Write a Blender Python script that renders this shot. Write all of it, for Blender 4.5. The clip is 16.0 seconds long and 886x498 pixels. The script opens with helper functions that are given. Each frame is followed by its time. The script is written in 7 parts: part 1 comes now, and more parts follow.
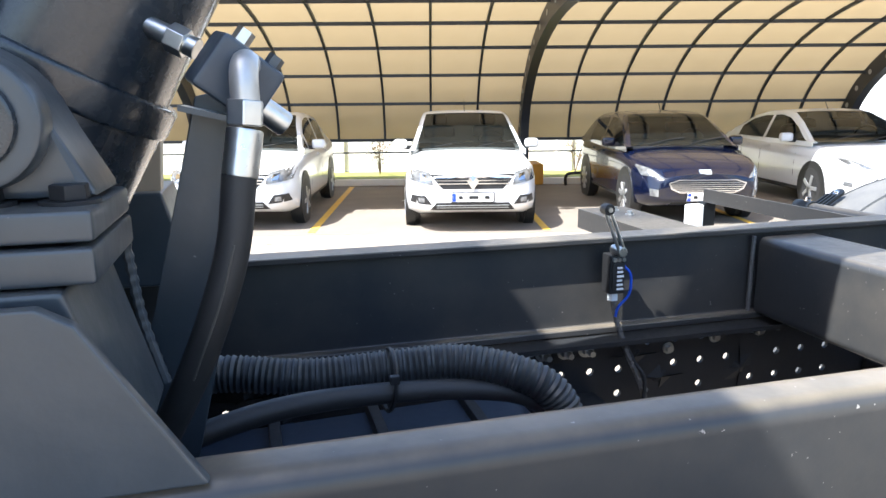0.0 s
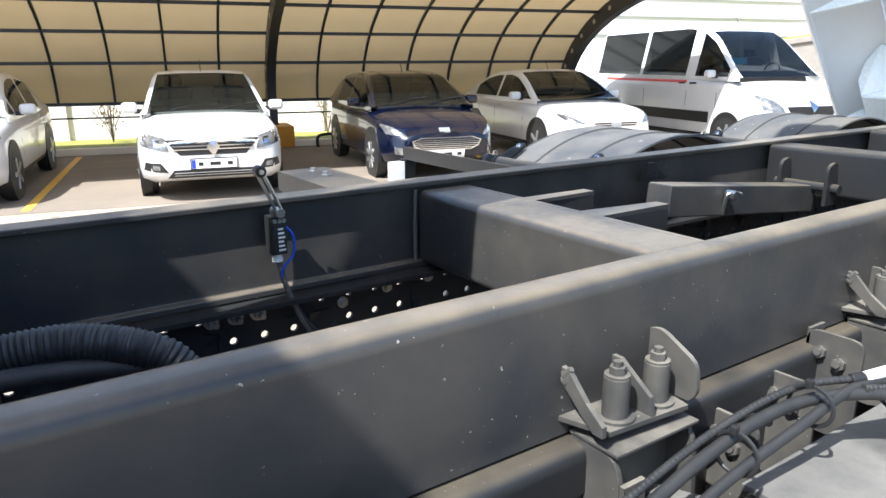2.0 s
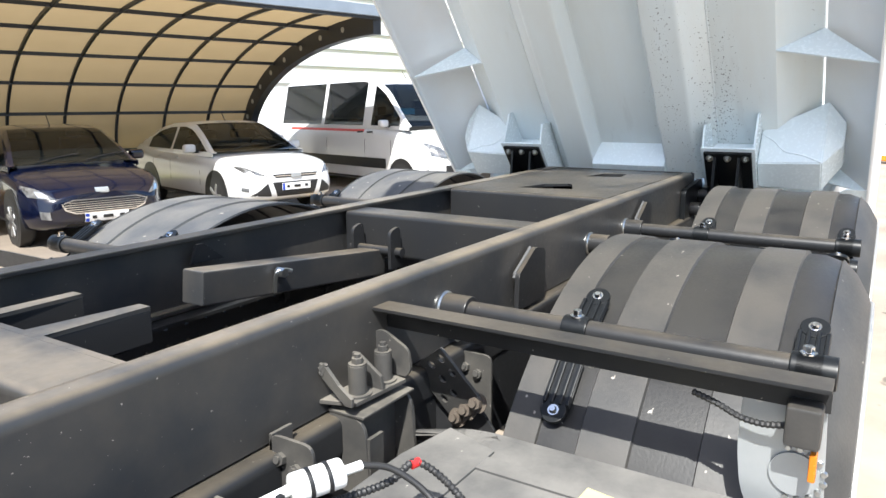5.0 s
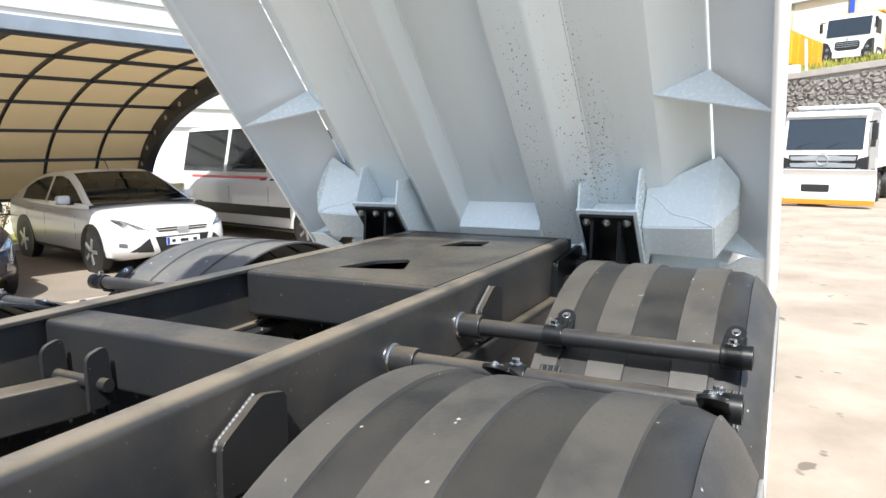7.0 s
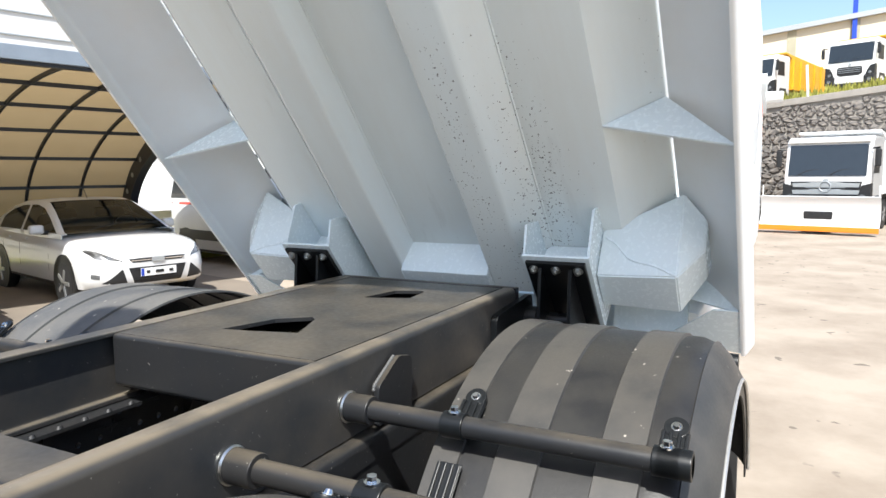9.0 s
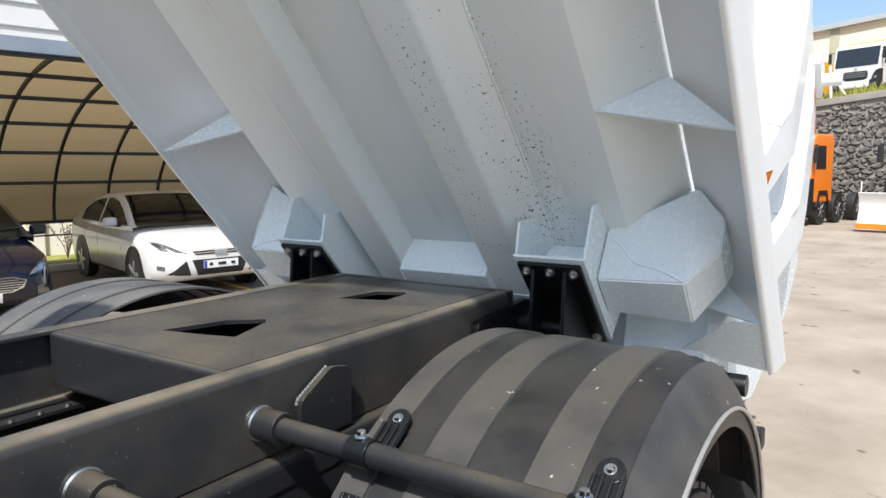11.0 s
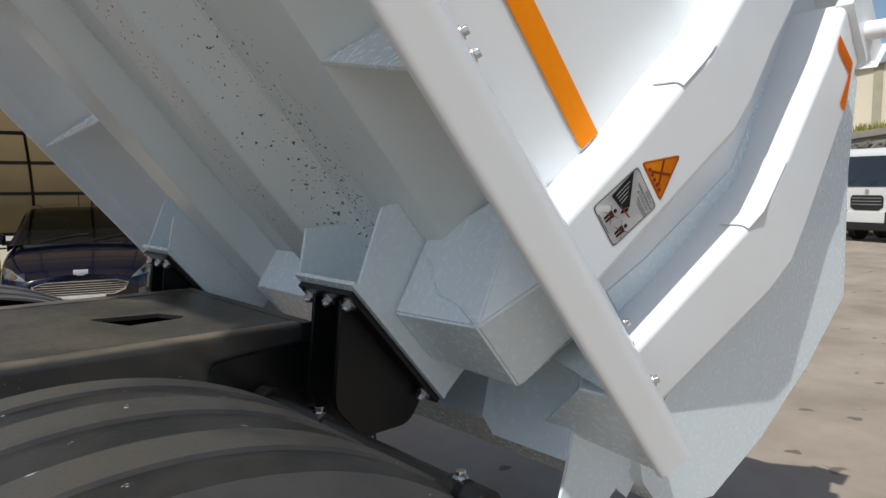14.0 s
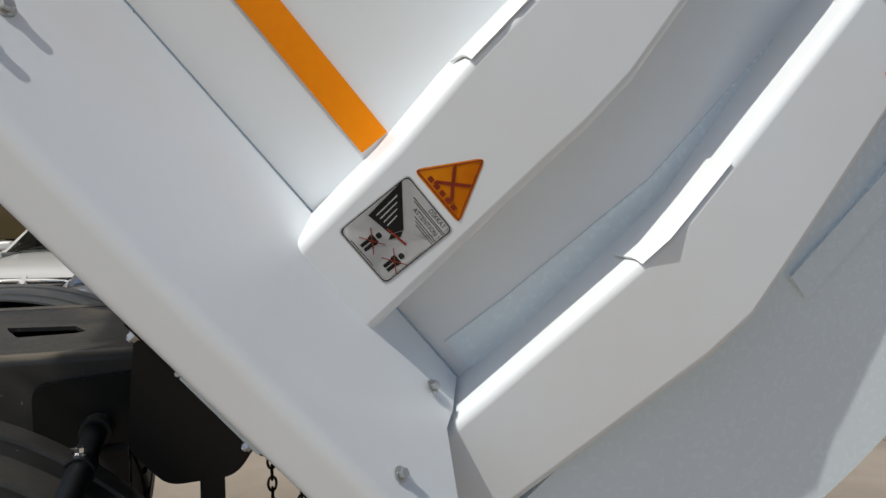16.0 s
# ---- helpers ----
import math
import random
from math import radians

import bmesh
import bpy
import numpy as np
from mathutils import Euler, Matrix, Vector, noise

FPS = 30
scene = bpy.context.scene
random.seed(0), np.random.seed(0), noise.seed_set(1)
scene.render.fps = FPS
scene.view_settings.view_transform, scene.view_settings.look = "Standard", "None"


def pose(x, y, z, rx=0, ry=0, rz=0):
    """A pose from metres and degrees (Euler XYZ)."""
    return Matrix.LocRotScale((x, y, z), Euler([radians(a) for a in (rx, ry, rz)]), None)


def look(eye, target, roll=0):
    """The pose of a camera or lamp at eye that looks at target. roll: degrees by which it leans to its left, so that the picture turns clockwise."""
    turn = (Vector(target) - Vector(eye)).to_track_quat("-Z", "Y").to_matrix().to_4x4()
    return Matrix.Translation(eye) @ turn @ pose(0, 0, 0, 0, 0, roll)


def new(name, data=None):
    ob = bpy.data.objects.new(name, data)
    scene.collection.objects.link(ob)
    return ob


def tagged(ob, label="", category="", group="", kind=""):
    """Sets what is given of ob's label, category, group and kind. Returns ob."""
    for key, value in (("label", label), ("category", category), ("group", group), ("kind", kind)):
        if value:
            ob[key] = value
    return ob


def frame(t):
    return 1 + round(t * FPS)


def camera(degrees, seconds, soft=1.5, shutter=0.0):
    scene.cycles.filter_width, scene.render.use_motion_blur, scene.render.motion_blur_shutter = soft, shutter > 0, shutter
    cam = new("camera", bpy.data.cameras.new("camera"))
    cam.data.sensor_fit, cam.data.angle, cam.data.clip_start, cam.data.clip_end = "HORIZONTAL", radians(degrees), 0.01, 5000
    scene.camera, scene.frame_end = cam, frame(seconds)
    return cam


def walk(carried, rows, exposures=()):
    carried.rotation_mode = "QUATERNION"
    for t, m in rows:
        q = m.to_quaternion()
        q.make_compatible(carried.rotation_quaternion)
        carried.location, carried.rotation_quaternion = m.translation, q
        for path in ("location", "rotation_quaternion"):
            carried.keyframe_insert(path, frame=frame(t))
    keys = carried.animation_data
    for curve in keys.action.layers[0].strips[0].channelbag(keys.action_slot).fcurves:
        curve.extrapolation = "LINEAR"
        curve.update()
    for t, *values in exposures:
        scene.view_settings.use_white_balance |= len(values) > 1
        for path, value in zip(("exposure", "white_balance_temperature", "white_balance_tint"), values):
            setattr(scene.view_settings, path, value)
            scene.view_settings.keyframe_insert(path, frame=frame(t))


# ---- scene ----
cam = camera(65.1, 16.0)
PATH = [
    (0, (-0.276, -0.538, 1.646), (0.235, 1.351, 1.233), -0.5),
    (0.5, (-0.204, -0.517, 1.633), (0.437, 1.322, 1.177), -0.6),
    (1, (-0.112, -0.54, 1.634), (0.631, 1.249, 1.137), -0.4),
    (1.5, (-0.087, -0.6, 1.643), (0.802, 1.116, 1.128), -0.4),
    (2, (-0.077, -0.641, 1.646), (1.015, 0.951, 1.123), -0.2),
    (2.5, (-0.079, -0.661, 1.653), (1.149, 0.827, 1.126), -0.2),
    (3, (-0.065, -0.711, 1.672), (1.274, 0.678, 1.146), -0.2),
    (3.5, (-0.037, -0.743, 1.691), (1.416, 0.528, 1.169), -0.0),
    (4, (0.028, -0.776, 1.704), (1.578, 0.387, 1.212), -0.0),
    (4.5, (0.168, -0.847, 1.721), (1.794, 0.23, 1.274), -0.2),
    (5, (0.359, -0.883, 1.726), (2.019, 0.158, 1.323), -0.3),
    (5.2, (0.43, -0.887, 1.723), (2.107, 0.13, 1.332), -0.3),
    (7.5, (1.381, -0.929, 1.782), (3.161, -0.056, 1.525), -0.4),
    (8, (1.489, -0.941, 1.791), (3.275, -0.07, 1.558), -0.3),
    (8.5, (1.598, -0.978, 1.819), (3.381, -0.099, 1.598), -0.4),
    (11, (2.072, -1.224, 1.803), (3.721, -0.114, 1.578), -0.4),
    (11.5, (2.207, -1.272, 1.796), (3.83, -0.126, 1.569), -0.4),
    (12, (2.41, -1.315, 1.806), (4.013, -0.138, 1.594), -0.3),
    (12.5, (2.646, -1.439, 1.786), (4.231, -0.236, 1.589), -0.2),
    (13, (2.869, -1.553, 1.763), (4.391, -0.269, 1.573), -0.2),
    (13.5, (3.101, -1.598, 1.74), (4.525, -0.206, 1.554), -0.3),
    (14, (3.345, -1.661, 1.726), (4.654, -0.16, 1.547), -0.2),
    (14.5, (3.578, -1.768, 1.703), (4.752, -0.158, 1.533), -0.2),
    (15, (3.824, -1.81, 1.687), (4.811, -0.079, 1.517), -0.2),
    (15.5, (4.097, -1.803, 1.724), (4.92, 0.013, 1.567), -0.2),
    (16, (4.365, -1.856, 1.733), (5.036, 0.022, 1.585), -0.1),
]
walk(cam, [(t, look(eye, target, roll)) for t, eye, target, roll in PATH],
     [(0.0, 2.2, 5850, 8), (1.0, 1.88, 5920, 8), (2.5, 1.6, 6030, 8), (5.0, 1.46, 6200, 8), (7.5, 1.2, 6250, 8), (8.5, 1.15, 6250, 8), (11.0, 0.75, 6200, 8), (12.5, 0.38, 6200, 8), (13.5, 0.05, 6280, 8), (15.0, -0.36, 6400, 8), (16.0, -0.42, 6450, 8)])

# ---- world, sun ----
SUN_TO = Vector((0.56, 0.20, -0.80)).normalized()      # the way the sunlight travels
world = bpy.data.worlds.new("sky")
scene.world = world
world.use_nodes = True
wn = world.node_tree
sky = wn.nodes.new("ShaderNodeTexSky")
sky.sky_type = "NISHITA"
sky.sun_disc = False
sky.sun_elevation = math.asin(-SUN_TO.z)
sky.sun_rotation = math.atan2(-SUN_TO.x, -SUN_TO.y)
sky.air_density, sky.dust_density = 1.0, 2.0
wn.nodes["Background"].inputs[1].default_value = 0.11
wn.links.new(sky.outputs[0], wn.nodes["Background"].inputs[0])
sun = new("sun", bpy.data.lights.new("sun", "SUN"))
sun.data.energy, sun.data.angle, sun.data.color = 4.4, radians(0.53), (1.0, 0.96, 0.89)
sun.rotation_mode = "QUATERNION"
sun.rotation_quaternion = SUN_TO.to_track_quat("-Z", "Y")


# ---- materials ----
def mat(name, base, rough=0.5, metal=0.0, base2=None, scale=6.0, amount=0.5, bump=0.0, fine=80.0, spec=0.5, coat=0.0, speck=None, dust=None, streak=None):
    """A painted or moulded surface: large stains between base and base2, fine grain in the roughness and relief, and dust on faces that look up."""
    m = bpy.data.materials.new(name)
    m.use_nodes = True
    nt = m.node_tree
    p = nt.nodes["Principled BSDF"]
    N, L = nt.nodes.new, nt.links.new
    geo = N("ShaderNodeTexCoord")
    big = N("ShaderNodeTexNoise")
    big.inputs["Scale"].default_value, big.inputs["Detail"].default_value, big.inputs["Roughness"].default_value = scale, 6, 0.6
    along = geo.outputs["Object"]
    if streak:
        axes = N("ShaderNodeCombineXYZ")
        for k, (way, w) in enumerate((((-0.652, 0, 0.758), 0.22), ((0, 1, 0), 1.0), ((0.758, 0, 0.652), 1.0))):
            dot = N("ShaderNodeVectorMath")
            dot.operation = "DOT_PRODUCT"
            dot.inputs[1].default_value = tuple(c * w for c in way)
            L(geo.outputs["Object"], dot.inputs[0])
            L(dot.outputs["Value"], axes.inputs[k])
        along = axes.outputs[0]
    L(along, big.inputs["Vector"])
    ramp = N("ShaderNodeMapRange")
    ramp.inputs[1].default_value, ramp.inputs[2].default_value = 0.38, 0.68
    ramp.inputs[4].default_value = amount
    L(big.outputs[0], ramp.inputs[0])
    mix = N("ShaderNodeMix")
    mix.data_type = "RGBA"
    b2 = base2 or tuple(c * 0.7 for c in base)
    mix.inputs[6].default_value, mix.inputs[7].default_value = (*base, 1), (*b2, 1)
    L(ramp.outputs[0], mix.inputs[0])
    out = mix.outputs[2]
    small = N("ShaderNodeTexNoise")
    small.inputs["Scale"].default_value, small.inputs["Detail"].default_value = fine, 4
    L(geo.outputs["Object"], small.inputs["Vector"])
    if streak:
        smear = N("ShaderNodeTexNoise")
        smear.inputs["Scale"].default_value, smear.inputs["Detail"].default_value, smear.inputs["Roughness"].default_value = streak[1], 7, 0.68
        L(along, smear.inputs["Vector"])
        sr = N("ShaderNodeMapRange")
        sr.inputs[1].default_value, sr.inputs[2].default_value, sr.inputs[4].default_value = 0.57, 0.78, 0.75
        L(smear.outputs[0], sr.inputs[0])
        d = N("ShaderNodeMix")
        d.data_type = "RGBA"
        d.inputs[7].default_value = (*streak[0], 1)
        L(sr.outputs[0], d.inputs[0])
        L(out, d.inputs[6])
        out = d.outputs[2]
    if dust:
        nrm = N("ShaderNodeNewGeometry")
        sep = N("ShaderNodeSeparateXYZ")
        L(nrm.outputs["Normal"], sep.inputs[0])
        up = N("ShaderNodeMapRange")
        up.inputs[1].default_value, up.inputs[2].default_value = 0.55, 0.98
        L(sep.outputs[2], up.inputs[0])
        mul = N("ShaderNodeMath")
        mul.operation = "MULTIPLY"
        L(up.outputs[0], mul.inputs[0])
        part_n = N("ShaderNodeMapRange")
        part_n.inputs[1].default_value, part_n.inputs[2].default_value, part_n.inputs[3].default_value = 0.36, 0.6, 0.15
        L(big.outputs[0], part_n.inputs[0])
        L(part_n.outputs[0], mul.inputs[1])
        d = N("ShaderNodeMix")
        d.data_type = "RGBA"
        d.inputs[7].default_value = (*dust, 1)
        L(mul.outputs[0], d.inputs[0])
        L(out, d.inputs[6])
        out = d.outputs[2]
    if speck:
        sp = N("ShaderNodeTexNoise")
        sp.inputs["Scale"].default_value, sp.inputs["Detail"].default_value = speck[1], 2
        L(geo.outputs["Object"], sp.inputs["Vector"])
        th = N("ShaderNodeMapRange")
        th.inputs[1].default_value, th.inputs[2].default_value = speck[2], speck[2] + 0.03
        L(sp.outputs[0], th.inputs[0])
        if len(speck) > 3:
            zone = N("ShaderNodeTexNoise")
            zone.inputs["Scale"].default_value, zone.inputs["Detail"].default_value = speck[3], 3
            L(along, zone.inputs["Vector"])
            zr = N("ShaderNodeMapRange")
            zr.inputs[1].default_value, zr.inputs[2].default_value, zr.inputs[3].default_value, zr.inputs[4].default_value = 0.475, 0.63, speck[2] + 0.10, speck[2] - 0.09
            L(zone.outputs[0], zr.inputs[0])
            L(zr.outputs[0], th.inputs[1])
            ad = N("ShaderNodeMath")
            ad.inputs[1].default_value = 0.03
            L(zr.outputs[0], ad.inputs[0])
            L(ad.outputs[0], th.inputs[2])
        d = N("ShaderNodeMix")
        d.data_type = "RGBA"
        d.inputs[7].default_value = (*speck[0], 1)
        L(th.outputs[0], d.inputs[0])
        L(out, d.inputs[6])
        out = d.outputs[2]
    L(out, p.inputs["Base Color"])
    r = N("ShaderNodeMapRange")
    r.inputs[3].default_value, r.inputs[4].default_value = max(0.02, rough - 0.08), min(1, rough + 0.1)
    L(small.outputs[0], r.inputs[0])
    L(r.outputs[0], p.inputs["Roughness"])
    p.inputs["Metallic"].default_value = metal
    p.inputs["Specular IOR Level"].default_value = spec
    p.inputs["Coat Weight"].default_value = coat
    p.inputs["Coat Roughness"].default_value = 0.04
    if bump:
        b = N("ShaderNodeBump")
        b.inputs["Strength"].default_value, b.inputs["Distance"].default_value = bump, 0.004
        L(small.outputs[0], b.inputs["Height"])
        L(b.outputs[0], p.inputs["Normal"])
    return m


CHASSIS = mat("chassis_paint", (0.015, 0.016, 0.018), 0.36, base2=(0.027, 0.025, 0.023), scale=3, bump=0.05, fine=60, spec=0.35, dust=(0.078, 0.066, 0.050), speck=((0.30, 0.28, 0.25), 130, 0.745))
DUSTY = mat("dusty_chassis_paint", (0.023, 0.025, 0.028), 0.34, base2=(0.060, 0.054, 0.047), scale=4, amount=0.9, bump=0.06, fine=60, spec=0.5, dust=(0.155, 0.128, 0.094), speck=((0.30, 0.28, 0.25), 130, 0.745))
BRACKET = mat("dusty_bracket_paint", (0.040, 0.039, 0.038), 0.42, base2=(0.085, 0.079, 0.070), scale=9, amount=0.9, bump=0.08, fine=70, spec=0.5, dust=(0.17, 0.155, 0.13), speck=((0.30, 0.28, 0.25), 130, 0.745))
DARK = mat("dark_chassis_steel", (0.015, 0.016, 0.018), 0.5, base2=(0.030, 0.027, 0.025), scale=8, bump=0.1, spec=0.35)
BLACK = mat("black_paint", (0.006, 0.007, 0.008), 0.34, scale=5, spec=0.35)
GLOSS = mat("glossy_dark_cylinder_paint", (0.016, 0.022, 0.030), 0.26, base2=(0.03, 0.038, 0.046), scale=3, coat=0.4)
BODY = mat("pale_blue_white_paint", (0.77, 0.86, 0.895), 0.25, base2=(0.74, 0.81, 0.84), scale=1.6, amount=0.9, bump=0.02, fine=60)
FLOOR_UNDER = mat("sprayed_floor_underside", (0.79, 0.865, 0.885), 0.21, base2=(0.74, 0.775, 0.755), scale=2.2, amount=1.0, bump=0.06, fine=50, speck=((0.09, 0.095, 0.095), 95, 0.715, 1.7), streak=((0.42, 0.43, 0.42), 1.9))
SIDE_WHITE = mat("white_side_paint", (0.80, 0.835, 0.86), 0.32, base2=(0.77, 0.77, 0.755), scale=1.6, amount=0.9, fine=40, coat=0.15)
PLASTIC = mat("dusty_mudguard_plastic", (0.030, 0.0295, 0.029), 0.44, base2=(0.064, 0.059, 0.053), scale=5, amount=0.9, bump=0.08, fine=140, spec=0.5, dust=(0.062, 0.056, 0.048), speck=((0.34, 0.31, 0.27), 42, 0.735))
# copy of PLASTIC for the far side: more dust, and sunlight lightened into its colour
PLASTIC_SUNLIT = mat("sunlit_dusty_mudguard_plastic", (0.052, 0.055, 0.060), 0.5, base2=(0.085, 0.082, 0.078), scale=4, bump=0.08, fine=140, spec=0.4, dust=(0.125, 0.118, 0.107), speck=((0.34, 0.31, 0.27), 30, 0.72))
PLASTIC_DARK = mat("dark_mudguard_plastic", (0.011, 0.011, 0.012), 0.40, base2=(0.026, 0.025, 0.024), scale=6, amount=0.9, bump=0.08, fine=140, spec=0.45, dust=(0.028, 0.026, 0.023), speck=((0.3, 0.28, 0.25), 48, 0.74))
TANK = mat("dusty_black_tank_plastic", (0.055, 0.055, 0.055), 0.5, base2=(0.08, 0.077, 0.072), scale=4, bump=0.1, fine=120, dust=(0.17, 0.162, 0.148), speck=((0.4, 0.38, 0.33), 40, 0.76))
RUBBER = mat("rubber", (0.014, 0.014, 0.015), 0.55, base2=(0.03, 0.029, 0.027), scale=20, bump=0.15)
HOSE_RUBBER = mat("dusty_hose_rubber", (0.022, 0.025, 0.028), 0.45, base2=(0.045, 0.046, 0.046), scale=14, bump=0.1, spec=0.6)
STEEL = mat("zinc_steel", (0.62, 0.62, 0.6), 0.3, 1.0, scale=30)
STEEL_DULL = mat("painted_weld", (0.10, 0.10, 0.10), 0.5, 0.2, scale=30)
CHROME = mat("chrome", (0.8, 0.8, 0.8), 0.08, 1.0, scale=30)
SILVER_PLASTIC = mat("silver_casting", (0.55, 0.54, 0.52), 0.4, 0.7, scale=30)
WHITE_PLASTIC = mat("white_plastic", (0.78, 0.78, 0.76), 0.4, scale=20)
GALV = mat("galvanised_sheet", (0.42, 0.44, 0.45), 0.4, 0.6, base2=(0.36, 0.38, 0.4), scale=18)
ORANGE_TAPE = mat("orange_reflective_tape", (0.95, 0.28, 0.002), 0.5, base2=(0.90, 0.24, 0.002), scale=60, fine=300, spec=0.15)
STICKER_ORANGE = mat("orange_sticker", (0.92, 0.31, 0.004), 0.5, base2=(0.86, 0.27, 0.004), scale=40, spec=0.2)
YELLOW = mat("yellow_label", (0.72, 0.62, 0.25), 0.5, scale=30)
LABEL_WHITE = mat("label_white", (0.75, 0.75, 0.74), 0.4, scale=20)
INK = mat("ink_black", (0.012, 0.012, 0.012), 0.5, scale=20)
INK_RED = mat("ink_red", (0.45, 0.06, 0.02), 0.5, scale=20)
RED = mat("red_plastic", (0.5, 0.02, 0.02), 0.4, scale=20)
BLUE_WIRE = mat("blue_wire", (0.01, 0.07, 0.5), 0.4, scale=20)
AMBER = mat("amber_lens", (0.50, 0.15, 0.008), 0.25, scale=20)
CONCRETE = mat("dusty_yard_concrete", (0.345, 0.29, 0.23), 0.85, base2=(0.235, 0.19, 0.145), scale=0.9, amount=1.0, bump=0.3, fine=25, speck=((0.14, 0.115, 0.09), 4.0, 0.68))
ASPHALT = mat("worn_brown_asphalt", (0.20, 0.165, 0.13), 0.85, base2=(0.15, 0.125, 0.10), scale=0.8, amount=1.0, bump=0.4, fine=40)
LINE = mat("yellow_line_paint", (0.75, 0.42, 0.03), 0.7, base2=(0.5, 0.33, 0.1), scale=9, amount=0.8)
SCREEN = mat("windscreen_glass", (0.02, 0.026, 0.032), 0.06, scale=3, amount=0.4, spec=0.5, coat=0.6)
CREAM = mat("cream_concrete_wall", (0.78, 0.74, 0.66), 0.8, base2=(0.7, 0.66, 0.58), scale=2, bump=0.2)
CANOPY_STEEL = mat("dark_canopy_steel", (0.02, 0.024, 0.032), 0.45, scale=3)
GRASS = mat("lawn", (0.16, 0.17, 0.03), 0.9, base2=(0.30, 0.27, 0.05), scale=6, amount=1)
FOUNDATION = mat("orange_painted_footing", (0.55, 0.27, 0.03), 0.7, scale=8)
CAR_WHITE = mat("white_car_paint", (0.62, 0.62, 0.615), 0.3, base2=(0.55, 0.55, 0.54), scale=2, amount=0.3, coat=0.8)
CAR_BLUE = mat("navy_car_paint", (0.0018, 0.0035, 0.014), 0.2, spec=0.3, scale=2, amount=0.2, coat=0.7)
CAR_ORANGE = mat("orange_truck_paint", (0.80, 0.20, 0.01), 0.35, scale=2, amount=0.2, coat=0.5)
TRUCK_YELLOW = mat("yellow_tipper_paint", (0.72, 0.36, 0.02), 0.45, scale=3, amount=0.4)
TRIM = mat("black_trim", (0.012, 0.012, 0.013), 0.5, scale=20)
LAMP = mat("headlight_lens", (0.20, 0.205, 0.21), 0.15, 0.35, base2=(0.07, 0.072, 0.075), scale=14, amount=1.0, coat=1.0)
PLATE_BLUE = mat("plate_blue", (0.01, 0.05, 0.4), 0.4, scale=20)
STRIPE_RED = mat("red_stripe", (0.55, 0.05, 0.03), 0.4, scale=20)
RIM = mat("alloy_rim", (0.5, 0.5, 0.5), 0.3, 0.8, scale=20)
BUILDING = mat("cream_building_wall", (0.62, 0.56, 0.44), 0.8, base2=(0.55, 0.5, 0.4), scale=0.3)
BASALT = mat("dark_basalt_block", (0.095, 0.088, 0.084), 0.8, base2=(0.19, 0.165, 0.14), scale=2.5, amount=1, bump=0.5, fine=20)
MORTAR = mat("wall_mortar", (0.24, 0.22, 0.195), 0.9, scale=3, bump=0.3)
BARK = mat("shrub_bark", (0.10, 0.07, 0.045), 0.8, scale=20)
LEAF = mat("shrub_leaf", (0.12, 0.11, 0.03), 0.6, base2=(0.16, 0.07, 0.03), scale=5, amount=1)


def glass(name, tint, rough=0.03):
    m = bpy.data.materials.new(name)
    m.use_nodes = True
    p = m.node_tree.nodes["Principled BSDF"]
    p.inputs["Base Color"].default_value = (*tint, 1)
    p.inputs["Roughness"].default_value = rough
    p.inputs["Transmission Weight"].default_value = 0.92
    p.inputs["IOR"].default_value = 1.12
    p.inputs["Coat Weight"].default_value = 0.4
    p.inputs["Coat Roughness"].default_value = 0.02
    return m


GLASS = glass("tinted_car_glass", (0.045, 0.055, 0.055))
GLASS_DARK = glass("dark_tinted_glass", (0.012, 0.015, 0.017))

# translucent awning fabric: sunlight falls through it
SHEET = bpy.data.materials.new("cream_awning_fabric")
SHEET.use_nodes = True
_n, _l = SHEET.node_tree.nodes, SHEET.node_tree.links
_d, _t, _m = _n.new("ShaderNodeBsdfDiffuse"), _n.new("ShaderNodeBsdfTranslucent"), _n.new("ShaderNodeMixShader")
_z, _c = _n.new("ShaderNodeTexNoise"), _n.new("ShaderNodeMix")
_z.inputs["Scale"].default_value, _z.inputs["Detail"].default_value = 0.9, 5
_c.data_type = "RGBA"
_c.inputs[6].default_value, _c.inputs[7].default_value = (0.42, 0.315, 0.175, 1), (0.34, 0.25, 0.13, 1)
_l.new(_z.outputs[0], _c.inputs[0])
for _s in (_d, _t):
    _l.new(_c.outputs[2], _s.inputs[0])
_m.inputs[0].default_value = 0.32
_l.new(_d.outputs[0], _m.inputs[1])
_l.new(_t.outputs[0], _m.inputs[2])
_l.new(_m.outputs[0], _n["Material Output"].inputs[0])


# ---- mesh helpers ----
def thing(name, label="", category="", group="", kind="", at=None):
    e = new(name)
    e.empty_display_size = 0.1
    if at is not None:
        e.matrix_world = at
    return tagged(e, label, category, group, kind)


def corner_normals(bm):
    """Corner normals weighted by face area, so that flat faces stay flat beside their rounded edges."""
    out, done = [], {}
    area = {f: f.calc_area() for f in bm.faces}
    for f in bm.faces:
        for c in f.loops:
            v = c.vert
            if (v, f) not in done:
                fan, todo = {f}, [f]
                while todo:
                    g = todo.pop()
                    for e in v.link_edges:
                        if e.smooth and g in e.link_faces:
                            for h in e.link_faces:
                                if h not in fan:
                                    fan.add(h)
                                    todo.append(h)
                n = Vector()
                for g in fan:
                    n += g.normal * area[g]
                for g in fan:
                    done[(v, g)] = n.normalized()
            out.append(done[(v, f)])
    return out


